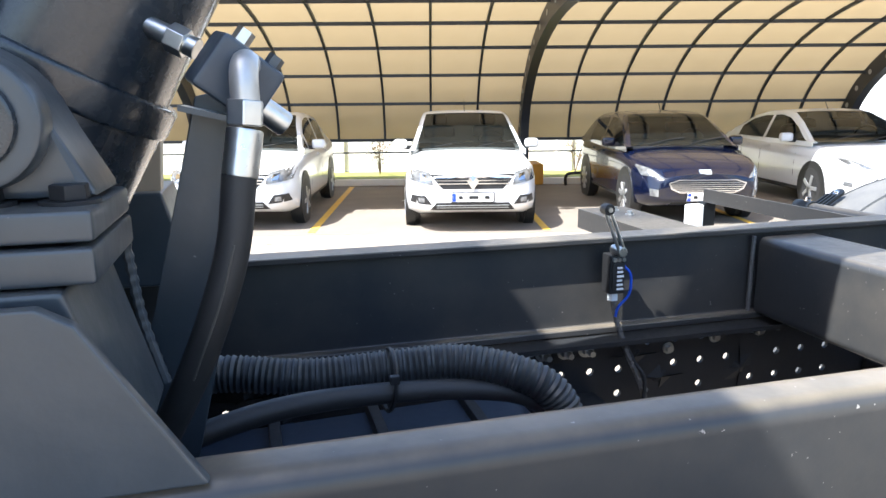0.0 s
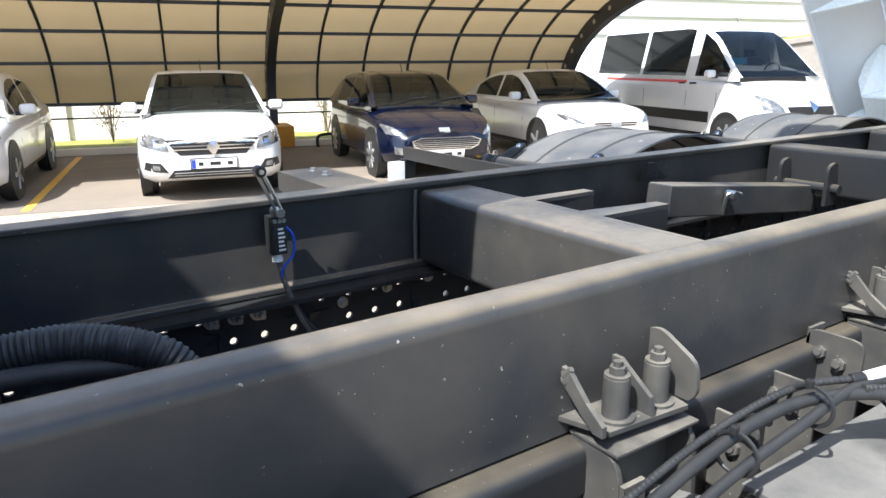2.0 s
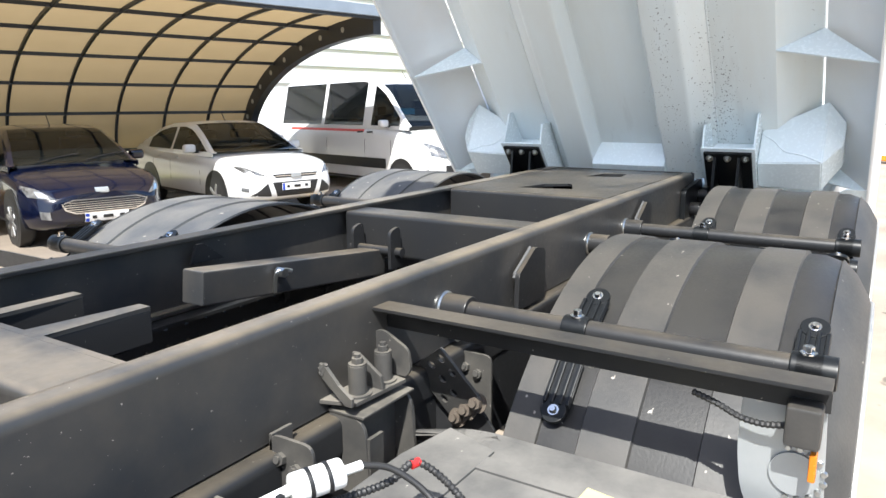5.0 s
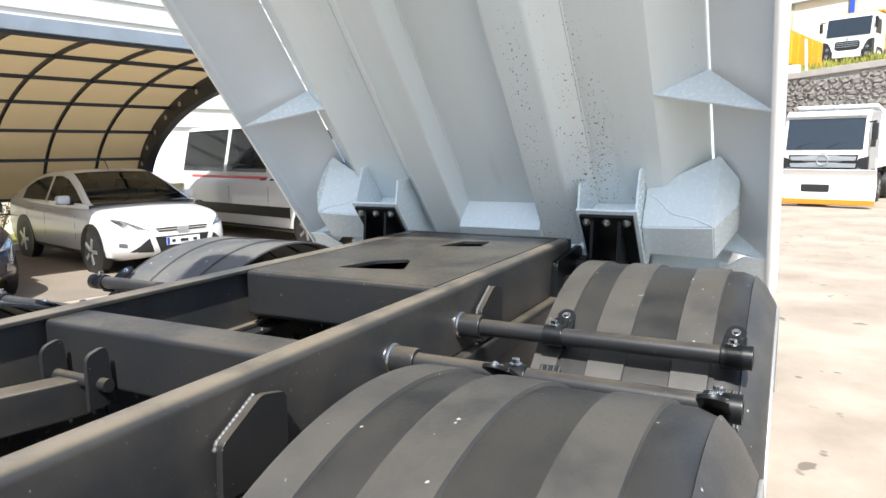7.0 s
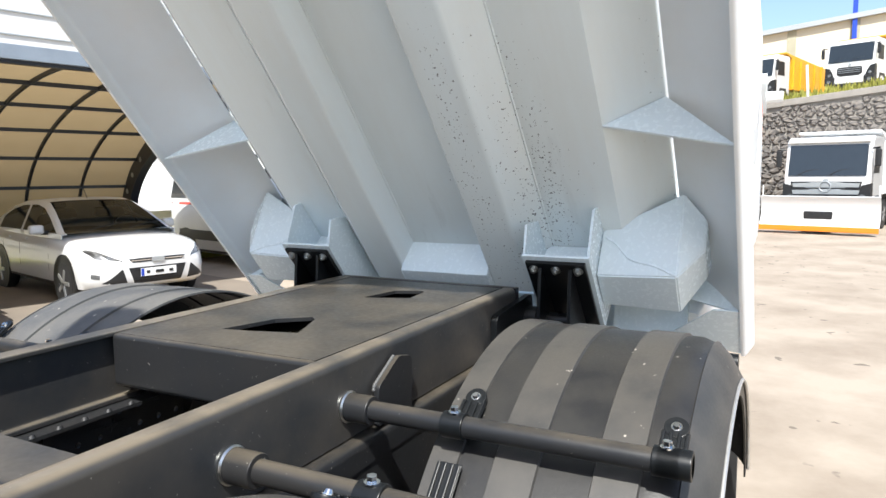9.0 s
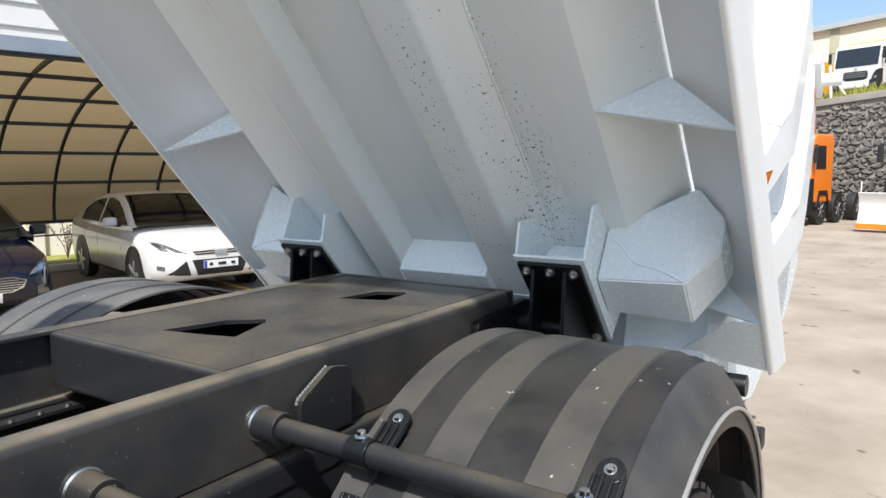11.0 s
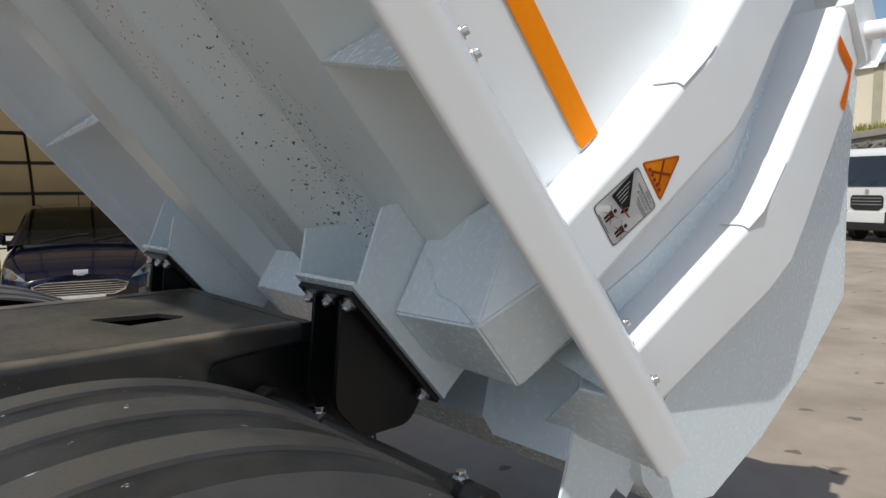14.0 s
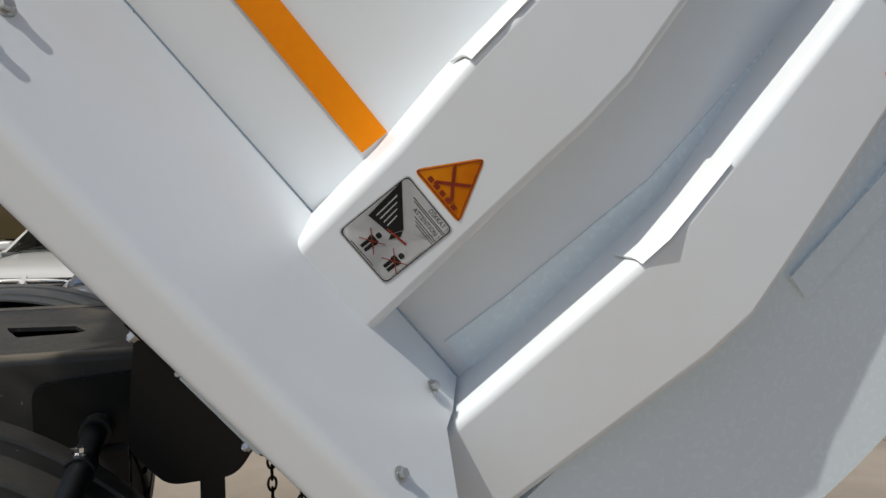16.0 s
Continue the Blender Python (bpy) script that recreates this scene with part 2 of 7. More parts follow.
def mesh_of(name, bm, material, smooth=35):
    bmesh.ops.recalc_face_normals(bm, faces=bm.faces[:])
    me = bpy.data.meshes.new(name)
    turned = None
    if smooth:
        lim = radians(smooth)
        for f in bm.faces:
            f.smooth = True
        for e in bm.edges:
            e.smooth = len(e.link_faces) == 2 and e.calc_face_angle(0) < lim
        if 8 < len(bm.verts) < 900:
            bm.normal_update()
            turned = corner_normals(bm)
    bm.to_mesh(me)
    bm.free()
    if turned:
        me.normals_split_custom_set(turned)
    me.materials.append(material)
    return me


def part(name, bm, material, parent=None, label="", smooth=35):
    ob = new(name, mesh_of(name, bm, material, smooth))
    if parent is not None:
        ob.parent = parent
    if label:
        ob["label"] = label
    return ob


def single(name, bm, material, label, category, group="", kind="", smooth=35):
    return tagged(part(name, bm, material, None, "", smooth), label, category, group, kind)


def box(bm, x0, x1, y0, y1, z0, z1, m=None, bev=0.0, seg=2):
    v = bmesh.ops.create_cube(bm, size=1)["verts"]
    c = Matrix.Translation(((x0 + x1) / 2, (y0 + y1) / 2, (z0 + z1) / 2)) @ Matrix.Diagonal((x1 - x0, y1 - y0, z1 - z0, 1))
    bmesh.ops.transform(bm, matrix=(m @ c) if m else c, verts=v)
    if bev:
        es = list({e for q in v for e in q.link_edges})
        bmesh.ops.bevel(bm, geom=es, offset=bev, segments=seg, affect="EDGES", profile=0.5)
    return bm


def Box(*a, **k):
    return box(bmesh.new(), *a, **k)


AX = {"x": lambda a, b, c: (a, b, c), "y": lambda a, b, c: (b, a, c), "z": lambda a, b, c: (b, c, a)}


def prism(bm, pts, axis, a0, a1, m=None, bev=0.0, seg=2):
    """A plate or bar with the outline pts, from a0 to a1 along an axis (x: pts are y, z; y: x, z; z: x, y)."""
    f = AX[axis]
    lo = [bm.verts.new(f(a0, *p)) for p in pts]
    hi = [bm.verts.new(f(a1, *p)) for p in pts]
    n = len(pts)
    fs = [bm.faces.new(lo), bm.faces.new(hi[::-1])] + [bm.faces.new((lo[i], lo[(i + 1) % n], hi[(i + 1) % n], hi[i])) for i in range(n)]
    if m:
        bmesh.ops.transform(bm, matrix=m, verts=lo + hi)
    if bev:
        es = list({e for q in fs for e in q.edges})
        bmesh.ops.bevel(bm, geom=es, offset=bev, segments=seg, affect="EDGES", profile=0.5)
    return bm


def Prism(*a, **k):
    return prism(bmesh.new(), *a, **k)


def cyl(bm, p0, p1, r, seg=20, r2=None, bev=0.0):
    p0, p1 = Vector(p0), Vector(p1)
    d = p1 - p0
    v = bmesh.ops.create_cone(bm, cap_ends=True, segments=seg, radius1=r, radius2=r if r2 is None else r2, depth=d.length)["verts"]
    bmesh.ops.transform(bm, matrix=Matrix.Translation((p0 + p1) / 2) @ d.to_track_quat("Z", "Y").to_matrix().to_4x4(), verts=v)
    if bev:
        es = list({e for q in v for e in q.link_edges if len(e.link_faces) == 2 and e.calc_face_angle(0) > 1})
        bmesh.ops.bevel(bm, geom=es, offset=bev, segments=2, affect="EDGES", profile=0.5)
    return bm


def Cyl(*a, **k):
    return cyl(bmesh.new(), *a, **k)


def smooth_path(pts, n=8):
    p = [Vector(q) for q in pts]
    p = [2 * p[0] - p[1]] + p + [2 * p[-1] - p[-2]]
    out = []
    for i in range(1, len(p) - 2):
        for k in range(n):
            t = k / n
            out.append(0.5 * ((2 * p[i]) + (p[i + 1] - p[i - 1]) * t + (2 * p[i - 1] - 5 * p[i] + 4 * p[i + 1] - p[i + 2]) * t * t + (3 * p[i] - p[i - 1] - 3 * p[i + 1] + p[i + 2]) * t ** 3))
    out.append(p[-2])
    return out


def hose(bm, pts, r, seg=12, n=8, ribs=0.0, pitch=0.012):
    """A round hose along a smooth path; ribs: the height of its corrugation."""
    path = smooth_path(pts, n)
    if ribs:
        fine = [path[0]]
        for a, b in zip(path, path[1:]):
            steps = max(1, int((b - a).length / (pitch / 4)))
            fine += [a.lerp(b, (k + 1) / steps) for k in range(steps)]
        path = fine
    rings, up, dist = [], Vector((0.1, 0.2, 1)), 0.0
    for i, q in enumerate(path):
        t = (path[min(i + 1, len(path) - 1)] - path[max(i - 1, 0)]).normalized()
        if i:
            dist += (q - path[i - 1]).length
        u = (up - t * up.dot(t)).normalized()
        w = t.cross(u)
        up = u
        rr = r + (ribs * math.sin(dist / pitch * 2 * math.pi) if ribs else 0)
        rings.append([bm.verts.new(q + rr * (math.cos(a) * u + math.sin(a) * w)) for a in (2 * math.pi * k / seg for k in range(seg))])
    for a, b in zip(rings, rings[1:]):
        for k in range(seg):
            bm.faces.new((a[k], a[(k + 1) % seg], b[(k + 1) % seg], b[k]))
    bm.faces.new(rings[0][::-1])
    bm.faces.new(rings[-1])
    return bm


def Hose(*a, **k):
    return hose(bmesh.new(), *a, **k)


def hexbolt(bm, p, way, r=0.011, h=0.012, washer=True, shank=0.0):
    p, way = Vector(p), Vector(way).normalized()
    if washer:
        cyl(bm, p, p + way * 0.003, r * 1.5, 16)
    cyl(bm, p + way * 0.003, p + way * (0.003 + h), r, 6, bev=0.001)
    if shank:
        cyl(bm, p + way * h, p + way * (h + shank), r * 0.55, 10)
    return bm


def sheet(bm, grid, thick=0.004, shift=None):
    """A thin shell over a grid of points (rows of Vectors)."""
    top = [[bm.verts.new(q) for q in row] for row in grid]
    fs = []
    for a, b in zip(top, top[1:]):
        for k in range(len(a) - 1):
            fs.append(bm.faces.new((a[k], a[k + 1], b[k + 1], b[k])))
    if thick:
        bmesh.ops.recalc_face_normals(bm, faces=fs)
        bmesh.ops.solidify(bm, geom=fs, thickness=thick)
    return bm
# ---- ground ----
ROW = radians(-14.0)                                   # the parking row is turned by this from the truck
U, Bk = Vector((math.cos(ROW), math.sin(ROW), 0)), Vector((-math.sin(ROW), math.cos(ROW), 0))
LOT = Matrix(((U.x, Bk.x, 0, 0), (U.y, Bk.y, 0, 0), (0, 0, 1, 0), (0, 0, 0, 1)))   # (u along the row, b into it, z)
single("ground", Prism([(-400, -400), (400, -400), (400, 400), (-400, 400)], "z", -0.3, 0.0), CONCRETE, "dusty sunlit concrete yard with stains", "ground", kind="structure")
single("pavement", Prism([(-30, 8.15), (8.6, 8.15), (8.6, 13.5), (-30, 13.5)], "z", 0.001, 0.005, m=LOT), ASPHALT, "worn brown asphalt under the car shelter", "pavement", kind="structure")

# ---- chassis and subframe ----
Y_N, Y_F, TOP, BOT = -0.035, 0.815, 1.365, 1.155        # outer faces of the two subframe rails, their top and bottom


def rounded(pts, r, n=4):
    """Outline with its marked corners rounded: pts are (a, b, round?)."""
    out = []
    for i, (a, b, k) in enumerate(pts):
        if not k:
            out.append((a, b))
            continue
        p, q, s = Vector(pts[i - 1][:2]), Vector((a, b)), Vector(pts[(i + 1) % len(pts)][:2])
        u, w = (p - q).normalized(), (s - q).normalized()
        for j in range(n + 1):
            t = j / n
            c = (q + u * r) * (1 - t) ** 2 + q * 2 * t * (1 - t) + (q + w * r) * t * t
            out.append((c.x, c.y))
    return out


subframe = thing("tipper_subframe", "dark grey painted steel tipper subframe, dusty on top", "truck subframe")
near_prof = rounded([(Y_N, BOT, 0), (Y_N, TOP, 1), (0.030, TOP, 1), (0.030, BOT, 0)], 0.022)
part("near_rail", Prism(near_prof, "x", -2.2, 4.26), DUSTY, subframe, "dark box rail with rounded upper edges and dusty top")
far_prof = [(Y_F, BOT), (Y_F, TOP), (0.752, TOP), (0.752, TOP - 0.012), (0.775, TOP - 0.012), (0.775, BOT + 0.014), (0.75, BOT + 0.014), (0.75, BOT)]
part("far_rail", Prism(far_prof, "x", -2.2, 4.26, bev=0.002, seg=1), DUSTY, subframe)
# first cross box, with its weld beads at the far end
part("cross_member", Prism(rounded([(0.81, 1.165, 1), (0.81, 1.345, 1), (0.94, 1.345, 0), (0.94, 1.165, 0)], 0.018), "y", 0.027, 0.752), DUSTY, subframe)
part("weld_bead", Hose([(0.805, 0.765, 1.17), (0.803, 0.763, 1.25), (0.805, 0.764, 1.345)], 0.005, 8, 6, ribs=0.0006), STEEL_DULL, subframe, "grey weld bead")
part("cross_plate", Prism([(0.94, 0.027), (0.94, 0.752), (0.955, 0.752), (0.955, 0.54), (1.15, 0.54), (1.15, 0.505), (0.955, 0.50), (0.955, 0.36), (1.165, 0.335), (1.165, 0.30), (0.955, 0.30), (0.955, 0.027)][::-1], "z", 1.337, 1.345, bev=0.001, seg=1), DUSTY, subframe)
part("stub_channel", Box(0.955, 1.15, 0.505, 0.512, 1.27, 1.337, bev=0.003), CHASSIS, subframe)
part("stub_channel", Box(0.955, 1.165, 0.30, 0.308, 1.27, 1.337, bev=0.003), CHASSIS, subframe)
# prop bar lying between the rails
prop = part("prop_bar", Box(0, 0.80, -0.04, 0.04, -0.045, 0.045, m=Matrix.Translation((1.475, 0.575, 1.275)) @ Euler((0, radians(6.0), radians(1.5))).to_matrix().to_4x4(), bev=0.006), DUSTY, subframe, "loose grey box-section prop bar")
part("prop_pin", Hose([(1.72, 0.535, 1.21), (1.72, 0.525, 1.265), (1.74, 0.515, 1.275), (1.765, 0.51, 1.268)], 0.006, 8, 6), STEEL, prop, "bent steel locking pin")
part("prop_pin_nut", Cyl((1.735, 0.535, 1.268), (1.735, 0.505, 1.268), 0.014, 6), STEEL, prop)
for yy in (0.50, 0.66):
    part("prop_lug", Prism(rounded([(2.22, 1.18, 0), (2.22, 1.31, 1), (2.275, 1.325, 1), (2.29, 1.18, 0)], 0.02), "y", yy - 0.006, yy + 0.006, bev=0.001), CHASSIS, subframe)
part("prop_pivot", Cyl((2.255, 0.47, 1.235), (2.255, 0.69, 1.235), 0.016), CHASSIS, subframe)
part("rail_tab", Prism([(1.60, 1.29), (1.625, 1.345), (1.65, 1.345), (1.72, 1.29)], "y", 0.735, 0.745, bev=0.001), CHASSIS, subframe)
# second cross box
part("cross_member", Prism(rounded([(2.30, 1.20, 1), (2.30, TOP - 0.012, 1), (2.42, TOP - 0.012, 0), (2.42, 1.20, 0)], 0.015), "y", 0.027, 0.752), CHASSIS, subframe)
# rear deck with its two three-cornered openings
deck = bmesh.new()
holes = [[(3.22, 0.505), (3.40, 0.455), (3.475, 0.365), (3.45, 0.335), (3.275, 0.262), (3.24, 0.39)], [(3.85, 0.416), (4.03, 0.385), (4.07, 0.29), (4.05, 0.265), (3.91, 0.25), (3.87, 0.35)]]
outer = [(3.05, 0.027), (4.30, 0.027), (4.30, 0.755), (3.05, 0.755)]
vo = [deck.verts.new((*p, TOP - 0.003)) for p in outer]
eo = [deck.edges.new((vo[i], vo[(i + 1) % 4])) for i in range(4)]
for h in holes:
    vh = [deck.verts.new((*p, TOP - 0.003)) for p in h]
    eo += [deck.edges.new((vh[i], vh[(i + 1) % len(vh)])) for i in range(len(vh))]
bmesh.ops.triangle_fill(deck, edges=eo, use_beauty=True)
bmesh.ops.recalc_face_normals(deck, faces=deck.faces[:])
if deck.faces[:] and deck.faces[0].normal.z < 0:
    bmesh.ops.reverse_faces(deck, faces=deck.faces[:])
bmesh.ops.solidify(deck, geom=deck.faces[:], thickness=0.012)
part("rear_deck", deck, CHASSIS, subframe, "dusty deck plate with two three-cornered openings", smooth=0)
part("rear_deck_front", Prism(rounded([(3.035, 1.205, 1), (3.035, TOP - 0.004, 1), (3.055, TOP - 0.004, 0), (3.055, 1.205, 0)], 0.015), "y", 0.027, 0.752), CHASSIS, subframe)
part("rear_deck_floor", Box(3.06, 4.28, 0.065, 0.75, 1.195, 1.203), DARK, subframe)
part("rear_end_plate", Box(4.26, 4.30, Y_N, Y_F, 1.13, TOP, bev=0.006), CHASSIS, subframe)
for yy in (-0.05, 0.80):
    part("pivot_boss", Cyl((4.33, yy - 0.06, 1.235), (4.33, yy + 0.10, 1.235), 0.05, 28, bev=0.004), BLACK, subframe, "black pivot boss")
    part("pivot_cheek", Prism(rounded([(4.0, 1.14, 0), (4.0, 1.30, 1), (4.38, 1.33, 1), (4.40, 1.15, 1)], 0.03), "y", yy - 0.012, yy + 0.012, bev=0.002), BLACK, subframe)
part("pivot_shaft", Cyl((4.33, -0.255, 1.235), (4.33, 1.03, 1.235), 0.033, 24), BLACK, subframe, "black hinge shaft")
for x0, flip in ((3.27, 1), (2.14, 1)):
    pts = rounded([(x0 - 0.08, 1.16, 0), (x0 - 0.075, 1.265, 1), (x0 + 0.03, 1.325, 1), (x0 + 0.10, 1.31, 1), (x0 + 0.10, 1.16, 0)], 0.012)
    part("lifting_lug", Prism(pts, "y", -0.065, -0.05, bev=0.002), CHASSIS, subframe)
    part("weld_bead", Hose([(p[0], -0.048, p[1]) for p in pts[1:8]], 0.0045, 8, 4, ribs=0.0007, pitch=0.01), STEEL_DULL, subframe, "weld bead along the lug")

# truck's own ladder frame under the subframe
chassis = thing("truck_chassis_frame", "dark truck ladder frame with rows of holes", "truck frame")


def plate_with_holes(x0, x1, z0, z1, y0, y1, cols, rows, r=0.009):
    """An upright plate in which square cells carry eight-sided holes."""
    bm = bmesh.new()
    xs = np.linspace(x0, x1, cols + 1)
    zs = np.linspace(z0, z1, rows + 1)
    for i in range(cols):
        for j in range(rows):
            a, b, c, d = xs[i], xs[i + 1], zs[j], zs[j + 1]
            cx, cz = (a + b) / 2, (c + d) / 2
            if (i * 7 + j * 5 + (i * j) % 3) % 4 == 0:
                f = [bm.verts.new((p, y0, q)) for p, q in ((a, c), (b, c), (b, d), (a, d))]
                bm.faces.new(f)
                continue
            rim = [(b, cz), (b, d), (cx, d), (a, d), (a, cz), (a, c), (cx, c), (b, c)]
            o = [bm.verts.new((p, y0, q)) for p, q in rim]
            h = [bm.verts.new((cx + r * math.cos(k * math.pi / 4), y0, cz + r * math.sin(k * math.pi / 4))) for k in range(8)]
            for k in range(8):
                bm.faces.new((o[k], o[(k + 1) % 8], h[(k + 1) % 8], h[k]))
    bmesh.ops.remove_doubles(bm, verts=bm.verts[:], dist=0.0005)
    bmesh.ops.solidify(bm, geom=bm.faces[:], thickness=y1 - y0)
    return bm


part("far_web", plate_with_holes(-2.2, 4.2, 0.86, 1.15, 0.765, 0.774, 92, 5), DARK, chassis, smooth=0)
part("near_web", plate_with_holes(-2.2, 4.2, 0.86, 1.15, -0.002, 0.006, 92, 5), DARK, chassis, smooth=0)
part("far_top_flange", Prism(rounded([(0.70, 1.142, 0), (0.70, 1.152, 0), (0.774, 1.152, 1), (0.774, 1.142, 0)], 0.004), "x", -2.2, 4.2), DARK, chassis)
part("near_top_flange", Prism(rounded([(-0.072, 1.08, 0), (-0.072, 1.150, 1), (0.08, 1.150, 0), (0.08, 1.140, 0), (-0.060, 1.140, 0), (-0.060, 1.08, 0)], 0.022), "x", -2.2, 4.2), CHASSIS, chassis)
part("frame_plate", Box(-2.2, 4.2, -0.068, -0.050, 0.85, 1.12, bev=0.003), CHASSIS, chassis)
for i in range(7):
    part("frame_bottom_cross", Box(-1.4 + 0.85 * i, -1.28 + 0.85 * i, 0.006, 0.765, 0.90, 1.02, bev=0.01), DARK, chassis)
for k in range(3):
    part("frame_bolt", hexbolt(bmesh.new(), (0.296 + 0.05 * k, 0.765, 1.118), (0, -1, 0), 0.012, 0.016, shank=0.02), STEEL, chassis, "bright zinc bolt with nut")
for k, (xx, zz) in enumerate(((0.84, 1.12), (0.72, 1.115), (0.60, 1.10), (0.98, 1.12))):
    part("frame_bolt", hexbolt(bmesh.new(), (xx, 0.765, zz), (0, -1, 0), 0.009, 0.01), STEEL, chassis)
for k in range(9):
    part("flange_rivet", Cyl((2.45 + 0.075 * k, 0.71, 1.152), (2.45 + 0.075 * k, 0.71, 1.160), 0.011, 12, 0.006), DARK, chassis)
part("rear_crossmember", Box(4.36, 4.42, -0.07, 0.86, 0.58, 1.10, bev=0.01), DARK, chassis, "black rear cross member")
for xa in (2.21, 3.635):
    hub = bmesh.new()
    bmesh.ops.create_uvsphere(hub, u_segments=24, v_segments=14, radius=0.24)
    bmesh.ops.transform(hub, matrix=Matrix.Translation((xa, 0.39, 0.56)) @ Matrix.Diagonal((1.0, 0.8, 1.0, 1)), verts=hub.verts[:])
    part("differential", hub, DARK, chassis, "black rounded axle housing")
for yf in (-0.86, 1.10):
    flap = part("mudflap", Box(4.43, 4.445, yf, yf + 0.54, 0.22, 0.93, bev=0.004), RUBBER, chassis, "black rubber mudflap")
for yl in (-0.235, 0.915):
    for k in range(7):
        half = 0.92 - 0.10 * k
        leaf = [(2.92 + half * q, 0.70 + 0.022 * (6 - k) - 0.12 * (half * q) ** 2) for q in np.linspace(-1, 1, 9)]
        part("spring_leaf", Prism(leaf + [(a, b - 0.018) for a, b in leaf[::-1]], "y", yl, yl + 0.09, bev=0.0), DARK, chassis)
for xa in (2.21, 3.635):
    part("axle_beam", Cyl((xa, -0.30, 0.52), (xa, 1.08, 0.52), 0.095, 24, bev=0.01), DARK, chassis)
part("gearbox_hump", Prism(rounded([(-0.9, 0.86, 0), (-0.9, 1.08, 1), (0.18, 1.11, 1), (0.30, 0.86, 0)], 0.05), "y", 0.12, 0.62, bev=0.008), mat("blue_black_casing", (0.02, 0.03, 0.05), 0.35, scale=6), chassis, "blue-black ribbed gearbox casing")
for k in range(5):
    part("casing_rib", Box(-0.62 + 0.17 * k, -0.60 + 0.17 * k, 0.11, 0.63, 1.05, 1.125, bev=0.004), DARK, chassis)
part("red_cable", Hose([(-0.05, 0.3, 1.135), (0.06, 0.3, 1.138), (0.16, 0.32, 1.13)], 0.006, 8), RED, chassis, "red cable")


# ---- mounting brackets of the subframe ----
def mount(x):
    """A bolted console: plate with three gussets and two sleeved bolts, over a cup on the truck frame."""
    e = thing("subframe_mount", "grey steel mounting bracket with two sleeved bolts", "bracket", "subframe mounts")
    part("plate", Prism([(x - 0.095, Y_N), (x - 0.07, -0.105), (x + 0.075, -0.115), (x + 0.09, Y_N)], "z", 1.178, 1.186, bev=0.001), BRACKET, e)
    part("gusset", Prism([(Y_N, 1.235), (Y_N, 1.258), (-0.05, 1.255), (-0.08, 1.222), (-0.112, 1.202), (-0.112, 1.186), (-0.095, 1.186), (-0.07, 1.208)], "x", x - 0.093, x - 0.085, bev=0.001), BRACKET, e)
    part("gusset", Prism([(Y_N, 1.186), (Y_N, 1.25), (-0.05, 1.25), (-0.105, 1.212), (-0.11, 1.186)], "x", x + 0.004, x + 0.012, bev=0.001), BRACKET, e)
    part("gusset", Prism(rounded([(Y_N, 1.186, 0), (Y_N, 1.272, 0), (-0.052, 1.278, 1), (-0.116, 1.245, 1), (-0.122, 1.20, 1), (-0.108, 1.186, 0)], 0.012), "x", x + 0.082, x + 0.090, bev=0.001), BRACKET, e)
    for k in (-0.035, 0.046):
        part("sleeve", Cyl((x + k, -0.08, 1.186), (x + k, -0.08, 1.246), 0.018, 24, bev=0.002), BRACKET, e)
        part("sleeve_washer", Cyl((x + k, -0.08, 1.184), (x + k, -0.08, 1.190), 0.027, 24), BRACKET, e)
        part("bolt", hexbolt(bmesh.new(), (x + k, -0.08, 1.246), (0, 0, 1), 0.0115, 0.011, shank=0.010), BRACKET, e)
    for z0 in (1.25, 1.258):
        part("weld_blob", Cyl((x - 0.089, -0.04, z0 - 0.012), (x - 0.089, -0.05, z0), 0.008, 8, 0.004), BRACKET, e)
    cup = bmesh.new()
    side = rounded([(-0.04, 1.0, 0), (-0.04, 1.158, 0), (-0.125, 1.158, 1), (-0.135, 1.0, 1)], 0.035)
    prism(cup, side, "x", x - 0.075, x - 0.066, bev=0.002)
    prism(cup, side, "x", x + 0.076, x + 0.085, bev=0.002)
    box(cup, x - 0.07, x + 0.08, -0.084, -0.074, 1.0, 1.15)
    box(cup, x - 0.072, x - 0.03, -0.135, -0.127, 1.0, 1.12)
    part("cup", cup, BRACKET, e)
    part("cup_lip", Box(x - 0.078, x + 0.088, -0.126, -0.04, 1.158, 1.164, bev=0.002), BRACKET, e)
    return e


mount(0.62)
mount(1.365)


def frame_bracket(x, z0, w=0.05, h=0.19, bolts=2):
    e = thing("frame_bracket", "grey folded steel bracket bolted to the truck frame", "bracket", "frame brackets")
    part("web", Prism(rounded([(-0.047, z0, 0), (-0.047, z0 + h, 1), (-0.145, z0 + h, 1), (-0.145, z0, 0)], 0.02), "x", x, x + 0.007, bev=0.001), BRACKET, e)
    part("flange", Box(x, x + w, -0.053, -0.046, z0, z0 + h, bev=0.001), BRACKET, e)
    for k in range(bolts):
        part("bolt", hexbolt(bmesh.new(), (x + 0.006, -0.075 - 0.035 * k, z0 + h - 0.04 - 0.012 * k), (-1, 0, 0.25), 0.012, 0.014, shank=0.008), BRACKET, e)
    return e


